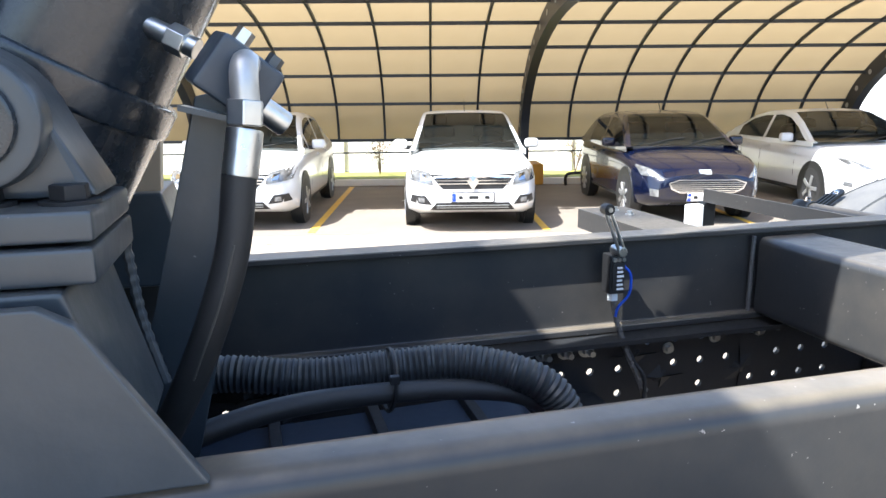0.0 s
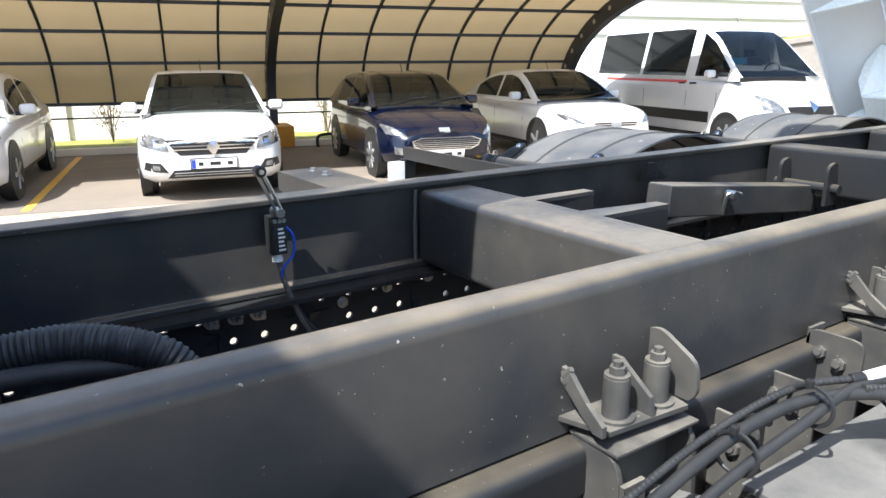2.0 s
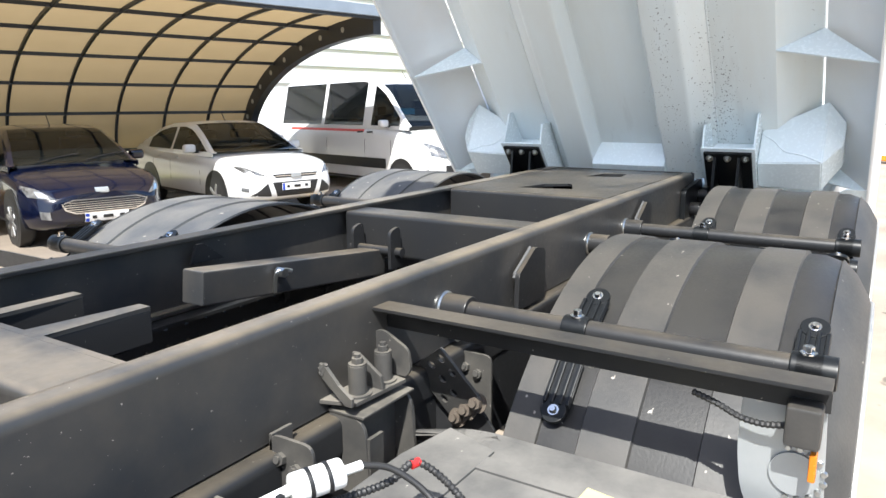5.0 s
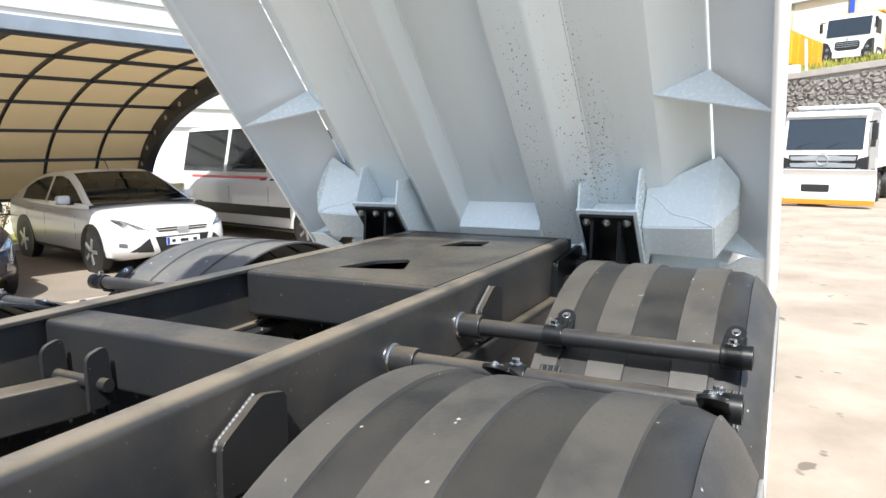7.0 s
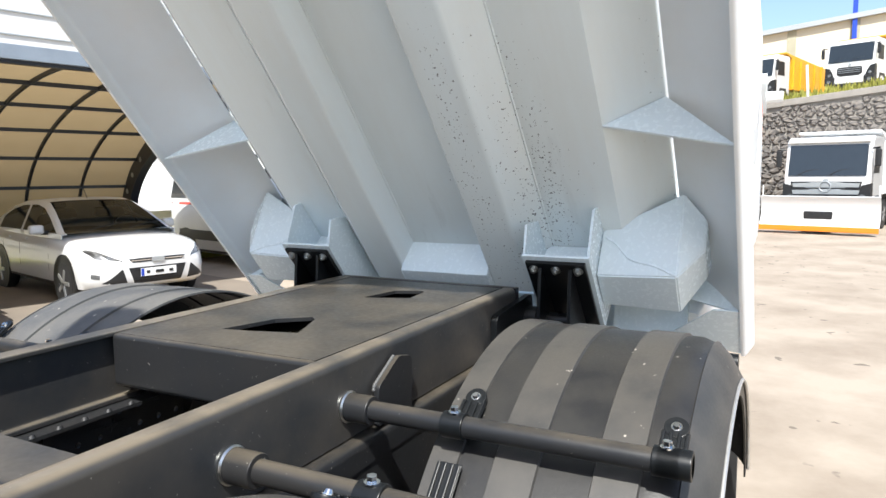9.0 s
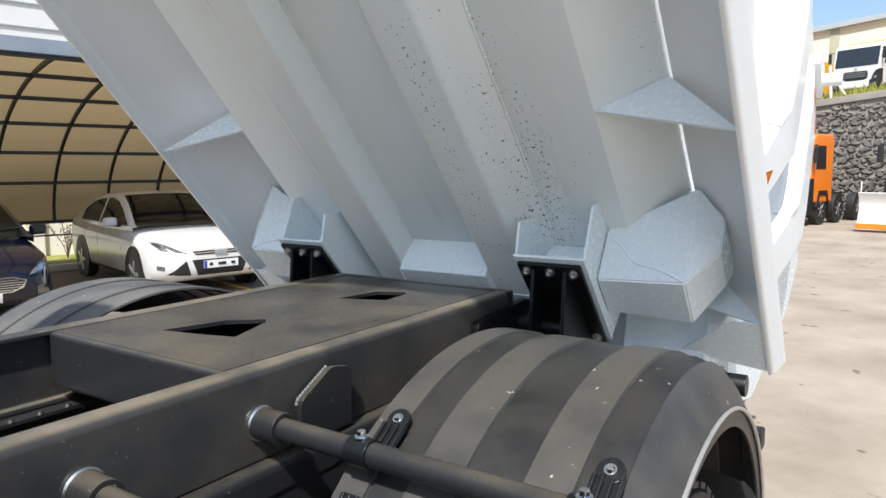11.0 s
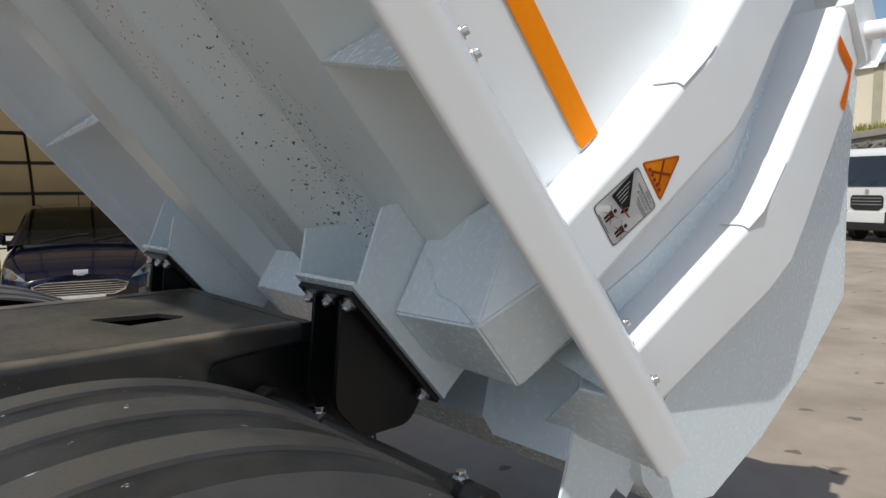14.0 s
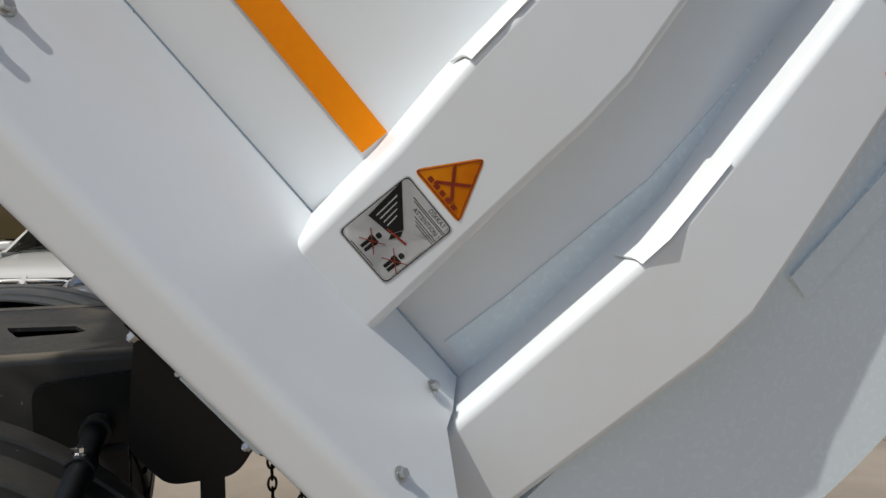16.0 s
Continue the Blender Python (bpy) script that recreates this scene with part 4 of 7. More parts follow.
for s, n in ((-1.222, 4.386), (-1.20, 4.43), (-0.62, 4.368), (-2.044, 4.380)):
    b = hexbolt(bmesh.new(), (s, -0.882 + (n - 4.352) * 1.086, n), (0, -0.68, 0.73), 0.009, 0.010)
    bmesh.ops.transform(b, matrix=BODYM, verts=b.verts[:])
    part("skirt_bolt", b, STEEL, body, "small bright bolt")
b = hexbolt(bmesh.new(), (-2.041, -0.708, 4.516), (0, -0.68, 0.73), 0.009, 0.010)
bmesh.ops.transform(b, matrix=BODYM, verts=b.verts[:])
part("skirt_bolt", b, STEEL, body, "small bright bolt")
part("reflective_strip", Prism([(-0.656, 4.702), (-0.659, 4.705), (-0.673, 4.757), (-0.668, 4.757)], "x", -1.655, 2.0, m=BODYM), ORANGE_TAPE, body, "orange reflective tape")

for q in ([(-2.03, 5.70), (-2.168, 5.755), (-2.172, 5.70), (-2.05, 5.655)], [(-2.168, 5.755), (-2.229, 5.585), (-2.185, 5.565), (-2.172, 5.70)]):
    ch = bmesh.new()
    vv = [ch.verts.new(BODYM @ Vector((s, rib_y(n) - 0.003, n))) for s, n in q]
    bmesh.ops.solidify(ch, geom=[ch.faces.new(vv)], thickness=0.001)
    part("reflective_chevron", ch, ORANGE_TAPE, body, "orange reflective chevron on the rear post", smooth=0)
part("post_eye", Prism(rounded([(-2.0, 5.82, 0), (-2.0, 5.93, 1), (-2.16, 5.95, 1), (-2.20, 5.82, 0)], 0.05), "y", -0.85, -0.80, m=BODYM, bev=0.006), SIDE_WHITE, body, "rounded eye plate on top of the rear post")
part("tailgate_pin", Cyl(BODYM @ Vector((-2.13, -0.80, 5.87)), BODYM @ Vector((-2.13, -0.93, 5.87)), 0.030, 18, bev=0.006), SIDE_WHITE, body, "white tailgate hinge pin")

# ---- hoist at the front of the body ----
hoist = thing("hoist_cylinder", "dark glossy telescopic hoist cylinder leaning back in its cradle", "hydraulic cylinder")
AXD = Vector((0.478, 0, 0.878))
A0 = Vector((-0.498, 0.36, 1.69))
part("outer_tube", Cyl(A0 - AXD * 0.32, A0 + AXD * 0.02, 0.142, 48, bev=0.01), GLOSS, hoist)
part("collar", Cyl(A0 - AXD * 0.02, A0 + AXD * 0.02, 0.148, 48, bev=0.006), GLOSS, hoist)
part("inner_tube", Cyl(A0, A0 + AXD * 3.3, 0.135, 48), GLOSS, hoist)
cradle = thing("hoist_cradle", "dark blue-grey welded cradle with bolted trunnion bearing", "hoist mount")
CRADLE = mat("blue_grey_cradle_paint", (0.030, 0.040, 0.050), 0.32, base2=(0.052, 0.062, 0.072), scale=6, amount=0.9, bump=0.12, fine=45, spec=0.6, speck=((0.3, 0.3, 0.3), 60, 0.76), dust=(0.085, 0.085, 0.08))
part("pedestal", Prism([(-1.1, 1.366), (-1.1, 1.515), (-0.415, 1.515), (-0.375, 1.366)], "y", 0.0, 0.17, bev=0.006), CRADLE, cradle)
part("pedestal", Prism([(-1.1, 1.366), (-1.1, 1.515), (-0.415, 1.515), (-0.375, 1.366)], "y", 0.60, 0.78, bev=0.006), CRADLE, cradle)
part("side_gusset", Prism([(-1.1, 1.366), (-1.1, 1.512), (-0.425, 1.512), (-0.402, 1.498), (-0.322, 1.366)], "y", -0.034, -0.020, bev=0.003), CRADLE, cradle)
part("flange", Box(-1.1, -0.392, 0.005, 0.175, 1.517, 1.545, bev=0.004), CRADLE, cradle)
part("flange", Box(-1.1, -0.392, 0.01, 0.17, 1.548, 1.572, bev=0.004), CRADLE, cradle)
for xx in (-0.415, -0.475):
    part("flange_bolt", hexbolt(bmesh.new(), (xx, 0.055, 1.572), (0, 0, 1), 0.015, 0.012), DARK, cradle)
part("bearing_housing", Prism(rounded([(-0.80, 1.574, 0), (-0.62, 1.70, 1), (-0.52, 1.715, 1), (-0.45, 1.68, 1), (-0.395, 1.574, 0)], 0.03), "y", 0.06, 0.16, bev=0.008), CRADLE, cradle)
part("bearing_ring", Cyl((-0.475, 0.035, 1.635), (-0.475, 0.07, 1.635), 0.052, 36, bev=0.006), CRADLE, cradle)
part("bearing_cap", Cyl((-0.475, 0.028, 1.635), (-0.475, 0.04, 1.635), 0.036, 36, bev=0.004), GLOSS, cradle)
part("weld_bead", Hose([(-0.375, 0.176, 1.37), (-0.392, 0.178, 1.44), (-0.40, 0.176, 1.515)], 0.005, 8, 8, ribs=0.0008), CRADLE, cradle)
part("cross_beam", Box(-1.0, -0.55, 0.17, 0.60, 1.20, 1.36, bev=0.01), CRADLE, cradle)
part("valve_plate", Prism([(-0.47, 1.17), (-0.395, 1.42), (-0.335, 1.655), (-0.288, 1.665), (-0.306, 1.45), (-0.375, 1.17)], "y", 0.295, 0.305, bev=0.002), CRADLE, cradle, "upright blue-grey bracket plate")
part("light_channel", Prism([(-0.46, 1.50), (-0.44, 1.76), (-0.40, 1.76), (-0.42, 1.50)], "y", 0.62, 0.66), mat("tan_cover", (0.40, 0.32, 0.22), 0.6, scale=6), cradle, "tan cover behind the cylinder")
valve = thing("hydraulic_valve", "blue-grey hydraulic valve block with bright steel elbow", "valve")
VM = Matrix.Translation((-0.285, 0.235, 1.672)) @ Euler((radians(10), radians(35), radians(20))).to_matrix().to_4x4()
part("block", Box(-0.042, 0.034, -0.022, 0.028, -0.032, 0.030, m=VM, bev=0.006), mat("valve_paint", (0.05, 0.065, 0.085), 0.4, scale=20), valve)
part("port", Cyl(VM @ Vector((0.03, 0, -0.012)), VM @ Vector((0.068, 0, -0.012)), 0.014, 18, bev=0.002), STEEL, valve, "bright end port")
part("port", Cyl(VM @ Vector((-0.02, 0, 0.03)), VM @ Vector((-0.02, 0, 0.045)), 0.010, 6), STEEL, valve)
part("port", Cyl(VM @ Vector((0.02, 0, 0.028)), VM @ Vector((0.02, 0, 0.042)), 0.009, 6), CRADLE, valve)
part("inlet", Cyl((-0.325, 0.25, 1.702), (-0.375, 0.27, 1.728), 0.011, 14), STEEL, valve)
part("inlet_nut", Cyl((-0.335, 0.254, 1.707), (-0.352, 0.26, 1.716), 0.016, 6, bev=0.001), STEEL, valve)
part("holder", Prism([(-0.345, 1.640), (-0.345, 1.646), (-0.285, 1.632), (-0.285, 1.626)], "y", 0.20, 0.30), CRADLE, valve)
part("elbow", Hose([(-0.275, 0.235, 1.685), (-0.278, 0.205, 1.685), (-0.280, 0.190, 1.672), (-0.280, 0.188, 1.645)], 0.0145, 14, 6), SILVER_PLASTIC, valve)
part("elbow_nut", Cyl((-0.280, 0.188, 1.650), (-0.282, 0.187, 1.625), 0.0195, 6, bev=0.002), STEEL, valve)
part("ferrule", Cyl((-0.282, 0.187, 1.622), (-0.290, 0.182, 1.575), 0.0182, 24, bev=0.002), STEEL, valve, "bright crimped hose ferrule")
pressure_hose = thing("pressure_hose", "thick black rubber hydraulic hose hanging from the valve", "hose", "hydraulic hoses")
part("tube", Hose([(-0.290, 0.182, 1.58), (-0.300, 0.18, 1.51), (-0.318, 0.18, 1.45), (-0.350, 0.19, 1.37), (-0.395, 0.21, 1.28), (-0.43, 0.24, 1.20)], 0.0172, 18), RUBBER, pressure_hose)
part("end_cuff", Cyl((-0.4185, 0.23, 1.225), (-0.445, 0.252, 1.17), 0.021, 20, bev=0.003), STEEL, pressure_hose, "bright crimped lower end")
part("print_stripe", Hose([(-0.2995, 0.1625, 1.51), (-0.3175, 0.1625, 1.45), (-0.349, 0.1725, 1.37)], 0.0012, 6), BRACKET, pressure_hose, "faint grey print stripe")
suction_hose = thing("suction_hose", "corrugated black suction hose between the rails", "hose", "hydraulic hoses")
part("tube", Hose([(-0.42, 0.46, 1.24), (-0.35, 0.45, 1.268), (-0.22, 0.43, 1.258), (-0.10, 0.42, 1.262), (0.0, 0.40, 1.268), (0.083, 0.36, 1.255), (0.13, 0.34, 1.225), (0.15, 0.33, 1.17), (0.155, 0.33, 1.05)], 0.026, 16, ribs=0.0018, pitch=0.0085), HOSE_RUBBER, suction_hose)
_p = [Vector(q) for q in [(-0.42, 0.46, 1.24), (-0.35, 0.45, 1.268), (-0.22, 0.43, 1.258), (-0.10, 0.42, 1.262), (0.0, 0.40, 1.268), (0.083, 0.36, 1.255), (0.13, 0.34, 1.225), (0.15, 0.33, 1.17), (0.155, 0.33, 1.05)]]
for _a, _b in ((_p[0], _p[1]), (_p[-1], _p[-2])):
    part("end_cuff", Cyl(_a, _a + (_b - _a).normalized() * 0.05, 0.031, 20, bev=0.003), TRIM, suction_hose, "black end cuff")
return_hose = thing("return_hose", "smooth black hose lying beside the corrugated one", "hose", "hydraulic hoses")
part("tube", Hose([(-0.44, 0.33, 1.20), (-0.39, 0.31, 1.235), (-0.27, 0.34, 1.252), (-0.14, 0.37, 1.245), (-0.005, 0.37, 1.237), (0.10, 0.36, 1.215), (0.15, 0.35, 1.15), (0.16, 0.35, 1.03)], 0.0155, 14), RUBBER, return_hose)
_p = [Vector(q) for q in [(-0.44, 0.33, 1.20), (-0.39, 0.31, 1.235), (-0.27, 0.34, 1.252), (-0.14, 0.37, 1.245), (-0.005, 0.37, 1.237), (0.10, 0.36, 1.215), (0.15, 0.35, 1.15), (0.16, 0.35, 1.03)]]
for _a, _b in ((_p[0], _p[1]), (_p[-1], _p[-2])):
    part("end_cuff", Cyl(_a, _a + (_b - _a).normalized() * 0.05, 0.019, 20, bev=0.003), TRIM, return_hose, "black end cuff")
tie = bmesh.new()
hose(tie, [(-0.105 + 0.006 * math.sin(a), 0.405 + 0.052 * math.cos(a), 1.25 + 0.043 * math.sin(a)) for a in np.linspace(0, 6.28, 14)], 0.0035, 6, 2)
box(tie, -0.112, -0.098, 0.352, 0.362, 1.262, 1.275, bev=0.002)
single("cable_tie", tie, TRIM, "black cable tie round two hoses", "cable tie")

# ---- limit switch on the far rail ----
sw = thing("limit_switch", "small black limit switch with roller lever on the far rail", "switch")
part("housing", Box(0.42, 0.455, 0.715, 0.752, 1.252, 1.335, bev=0.003), TRIM, sw)
part("cover", Box(0.424, 0.451, 0.711, 0.715, 1.255, 1.318, bev=0.001), INK, sw)
for k in range(6):
    part("print_bar", Box(0.434, 0.449 - 0.002 * (k % 3), 0.7095, 0.711, 1.262 + 0.009 * k, 1.266 + 0.009 * k), LABEL_WHITE, sw, "white print")
for xx in (0.428, 0.438, 0.448):
    part("screw", Cyl((xx, 0.715, 1.326), (xx, 0.709, 1.326), 0.0045, 10), STEEL, sw)
part("pivot", Cyl((0.437, 0.735, 1.345), (0.437, 0.695, 1.345), 0.010, 16, bev=0.001), STEEL, sw)
for d in (-0.006, 0.006):
    part("lever", Hose([(0.437 + d, 0.70, 1.345), (0.418 + d, 0.70, 1.39), (0.400 + d, 0.70, 1.432)], 0.0035, 8, 4), STEEL, sw, "slotted bright steel lever")
part("roller", Cyl((0.399, 0.71, 1.435), (0.399, 0.688, 1.435), 0.0115, 20, bev=0.001), INK, sw)
part("roller_pin", Cyl((0.399, 0.712, 1.435), (0.399, 0.684, 1.435), 0.005, 10), STEEL, sw)
part("gland", Cyl((0.437, 0.733, 1.254), (0.438, 0.733, 1.235), 0.012, 6), WHITE_PLASTIC, sw)
part("blue_wire", Hose([(0.455, 0.72, 1.31), (0.468, 0.715, 1.29), (0.466, 0.715, 1.25), (0.445, 0.72, 1.222), (0.442, 0.725, 1.20)], 0.003, 8), BLUE_WIRE, sw, "blue wire loop")
part("cable", Hose([(0.438, 0.733, 1.24), (0.447, 0.728, 1.19), (0.47, 0.72, 1.12), (0.50, 0.71, 1.05), (0.52, 0.70, 0.98)], 0.006, 8, ribs=0.0008, pitch=0.01), mat("braided_cable", (0.10, 0.09, 0.08), 0.7, scale=60), sw)
part("cable", Hose([(0.444, 0.73, 1.22), (0.455, 0.728, 1.17), (0.485, 0.715, 1.10), (0.505, 0.70, 1.06), (0.50, 0.70, 0.98)], 0.004, 8), RUBBER, sw)

# ---- fuel tank and its lines ----
tank = thing("fuel_tank", "large dusty black plastic fuel tank beside the frame", "fuel tank")
tp = rounded([(-0.19, 0.52, 1), (-0.19, 1.085, 1), (-0.27, 1.103, 1), (-0.80, 1.103, 1), (-0.88, 1.03, 1), (-0.88, 0.52, 1)], 0.05, 6)
part("shell", Prism(tp, "x", -0.9, 0.62, bev=0.012, seg=3), TANK, tank)
part("shell", Prism(tp, "x", 0.645, 1.47, bev=0.03, seg=4), TANK, tank)
part("neck", Prism([(y * 0.985 - 0.008, z * 0.985 + 0.008) for y, z in tp], "x", 0.60, 0.67), TANK, tank)
part("notch_plate", Prism([(0.70, -0.20), (0.70, -0.30), (0.80, -0.33), (1.40, -0.34), (1.44, -0.22), (1.30, -0.20)], "z", 1.098, 1.108, bev=0.003), TANK, tank)
part("raised_panel", Prism(rounded([(0.84, -0.37, 1), (1.22, -0.37, 1), (1.22, -0.80, 1), (0.70, -0.80, 1), (0.70, -0.50, 0), (0.84, -0.50, 0)], 0.02), "z", 1.10, 1.106, bev=0.003), TANK, tank)
for xx in (0.42, 1.33):
    part("strap", Prism([(y * 1.0 + (0.004 if y > -0.5 else -0.004), z + 0.004) for y, z in tp], "x", xx, xx + 0.045, bev=0.002), TANK, tank)
cap = part("filler_cap", Cyl((1.16, -0.70, 1.10), (1.16, -0.70, 1.135), 0.052, 12, bev=0.008), TRIM, tank, "black ribbed filler cap")
part("cap_bar", Box(1.115, 1.205, -0.712, -0.688, 1.13, 1.148, bev=0.005), TRIM, cap)
for k in range(10):
    a = k * math.pi / 5
    part("cap_rib", Cyl((1.16 + 0.052 * math.cos(a), -0.70 + 0.052 * math.sin(a), 1.105), (1.16 + 0.052 * math.cos(a), -0.70 + 0.052 * math.sin(a), 1.133), 0.007, 8), TRIM, cap)
label_y = part("yellow_label", Prism([(1.285, -0.527), (1.367, -0.530), (1.346, -0.668), (1.264, -0.657)][::-1], "z", 1.1035, 1.1085), YELLOW, tank, "pale yellow warning label")
part("label_sign", Prism([(1.292, -0.590), (1.331, -0.570), (1.329, -0.616)], "z", 1.1087, 1.1092), INK, label_y, "black three-cornered warning sign")
part("label_sign", Prism([(1.300, -0.590), (1.326, -0.577), (1.325, -0.607)], "z", 1.1094, 1.1098), YELLOW, label_y)
part("print_bar", Prism([(1.284, -0.541), (1.289, -0.541), (1.288, -0.551), (1.283, -0.551)][::-1], "z", 1.1087, 1.1092), INK, label_y)
part("white_label", Box(0.86, 0.93, -0.66, -0.57, 1.107, 1.1085), LABEL_WHITE, tank, "white label")
sender = thing("fuel_sender", "grey metal fuel sender unit on the tank", "sender unit", at=Matrix.Translation((0.035, 0.045, 0.0)))
part("base", Prism(rounded([(0.985, -0.56, 1), (1.09, -0.56, 1), (1.09, -0.46, 1), (0.985, -0.46, 1)], 0.02), "z", 1.106, 1.135, bev=0.004), TRIM, sender)
part("cover", Prism(rounded([(0.993, -0.547, 1), (1.068, -0.557, 1), (1.08, -0.478, 1), (0.996, -0.466, 1)], 0.02), "z", 1.136, 1.152, bev=0.004), mat("pale_grey_cover", (0.30, 0.30, 0.29), 0.3, 0.5, scale=12, fine=200, bump=0.1), sender, "silver-grey cover")
part("nozzle", Cyl((1.04, -0.46, 1.14), (1.025, -0.405, 1.145), 0.009, 14), WHITE_PLASTIC, sender)
part("nozzle", Cyl((1.08, -0.46, 1.14), (1.075, -0.40, 1.145), 0.009, 14), WHITE_PLASTIC, sender)
part("nozzle_nut", Cyl((1.028, -0.415, 1.145), (1.022, -0.395, 1.146), 0.014, 6), STEEL, sender)
flt = thing("breather_filter", "white plastic in-line breather filter tied to the hoses", "filter")
part("body", Cyl((0.955, -0.27, 1.233), (1.02, -0.305, 1.238), 0.0205, 24, bev=0.004), WHITE_PLASTIC, flt)
part("nipple", Cyl((1.02, -0.305, 1.238), (1.045, -0.318, 1.240), 0.007, 12), WHITE_PLASTIC, flt)
part("nipple", Cyl((0.955, -0.27, 1.233), (0.90, -0.245, 1.222), 0.008, 12), WHITE_PLASTIC, flt)
for q in (0.3, 0.65):
    c = Vector((0.955, -0.27, 1.233)).lerp(Vector((1.02, -0.305, 1.238)), q)
    part("tie_band", Cyl(c, c + Vector((0.005, -0.0027, 0.0004)), 0.022, 24), TRIM, flt)


def line(name, pts, r, label, ribs=0.0):
    e = thing(name, label, "hose", "fuel lines")
    part("tube", Hose(pts, r * 0.68, 12, ribs=ribs, pitch=0.008), RUBBER, e)
    a, b = Vector(pts[-2]), Vector(pts[-1])
    d = (b - a).normalized()
    part("ferrule", Cyl(b - d * 0.022, b, r * 1.0, 16, bev=0.002), TRIM, e, "black crimped ferrule")
    return e


line("fuel_hose", [(0.20, -0.20, 1.06), (0.42, -0.205, 1.125), (0.62, -0.195, 1.17), (0.78, -0.21, 1.20), (0.90, -0.265, 1.205), (0.97, -0.335, 1.185), (1.02, -0.40, 1.15)], 0.013, "black rubber fuel hose arching over the tank")
line("fuel_hose", [(0.18, -0.225, 1.04), (0.42, -0.235, 1.10), (0.60, -0.225, 1.145), (0.76, -0.235, 1.185), (0.90, -0.25, 1.215), (1.0, -0.31, 1.20), (1.075, -0.40, 1.15)], 0.011, "black rubber fuel hose arching over the tank")
line("conduit", [(0.22, -0.18, 1.08), (0.45, -0.185, 1.145), (0.65, -0.18, 1.185), (0.80, -0.20, 1.215), (0.90, -0.245, 1.222)], 0.008, "thin black conduit running beside the fuel hoses", 0.0004)
line("conduit", [(1.045, -0.318, 1.240), (1.08, -0.345, 1.225), (1.10, -0.39, 1.19), (1.09, -0.43, 1.155), (1.08, -0.46, 1.145)], 0.007, "thin black breather line looping down to the sender")
line("conduit", [(0.88, -0.255, 1.215), (1.02, -0.30, 1.195), (1.10, -0.325, 1.19), (1.15, -0.335, 1.20), (1.165, -0.38, 1.175), (1.14, -0.46, 1.14)], 0.008, "ribbed black cable conduit bent over the tank", 0.001)
line("conduit", [(0.75, -0.20, 1.18), (0.78, -0.16, 1.16), (0.80, -0.12, 1.13), (0.79, -0.08, 1.08)], 0.009, "short black cable running to the frame")
single("red_tape", Cyl((1.143, -0.333, 1.198), (1.157, -0.338, 1.199), 0.0072, 14), RED, "red tape band on a conduit", "tape")
for p in ((0.66, -0.20, 1.175), (0.80, -0.215, 1.205), (0.93, -0.27, 1.208)):
    t = bmesh.new()
    hose(t, [(p[0] + 0.002 * math.sin(a), p[1] - 0.012 + 0.030 * math.cos(a), p[2] - 0.004 + 0.027 * math.sin(a)) for a in np.linspace(0, 6.28, 12)], 0.003, 6, 2)
    box(t, p[0] - 0.005, p[0] + 0.005, p[1] - 0.012, p[1] - 0.002, p[2] + 0.02, p[2] + 0.032, bev=0.002)
    single("cable_tie", t, TRIM, "black cable tie round the fuel lines", "cable tie")

guard = thing("wheel_bulkhead", "galvanised plate with a curved row of rivets before the mudguard", "sheet plate")
part("plate", Prism(rounded([(-0.735, 1.265, 0), (-0.855, 1.275, 0), (-0.868, 1.02, 1), (-0.80, 1.0, 1), (-0.742, 1.10, 1), (-0.732, 1.18, 1)], 0.03), "x", 1.503, 1.509, bev=0.001), GALV, guard)
part("round_boss", Cyl((1.498, -0.818, 1.155), (1.503, -0.818, 1.155), 0.036, 32), GALV, guard, "flat round boss")
for k in range(10):
    a = radians(75 + k * 23)
    part("rivet", Cyl((1.503, -0.818 - 0.043 * math.cos(a) * -1, 1.155 + 0.043 * math.sin(a)), (1.497, -0.818 + 0.043 * math.cos(a), 1.155 + 0.043 * math.sin(a)), 0.0055, 12, 0.004), STEEL, guard)
part("tail_wire", Hose([(1.49, -0.66, 1.262), (1.485, -0.70, 1.252), (1.48, -0.735, 1.240), (1.475, -0.77, 1.238), (1.47, -0.805, 1.246)], 0.0055, 8, ribs=0.0008, pitch=0.008), RUBBER, guard, "thin ribbed black wire")

# ---- far side pieces of the chassis ----
far_bar = thing("angle_bar", "dusty grey steel angle bar reaching out from the far rail", "steel bar")
part("angle", Prism([(1.355, 1.27), (1.355, 1.32), (1.362, 1.32), (1.362, 1.278), (1.41, 1.278), (1.41, 1.27)], "y", Y_F, 1.72, bev=0.001), CHASSIS, far_bar)
part("end_post", Box(1.29, 1.35, 1.70, 1.74, 1.15, 1.262, bev=0.006), WHITE_PLASTIC, far_bar, "white plastic end cover")
part("end_post", Box(1.35, 1.40, 1.70, 1.75, 1.14, 1.27, bev=0.006), BLACK, far_bar)
far_ch = thing("outrigger_channel", "light grey steel channel bolted outside the far rail", "steel channel")
part("channel", Prism([(0.79, 1.22), (0.79, 1.285), (0.965, 1.285), (0.965, 1.22), (0.958, 1.22), (0.958, 1.278), (0.797, 1.278), (0.797, 1.22)], "y", Y_F, 1.62, bev=0.001), CHASSIS, far_ch)
for yy in (1.45, 1.55):
    part("bolt", hexbolt(bmesh.new(), (0.89, yy, 1.285), (0, 0, 1), 0.010, 0.010), STEEL, far_ch)

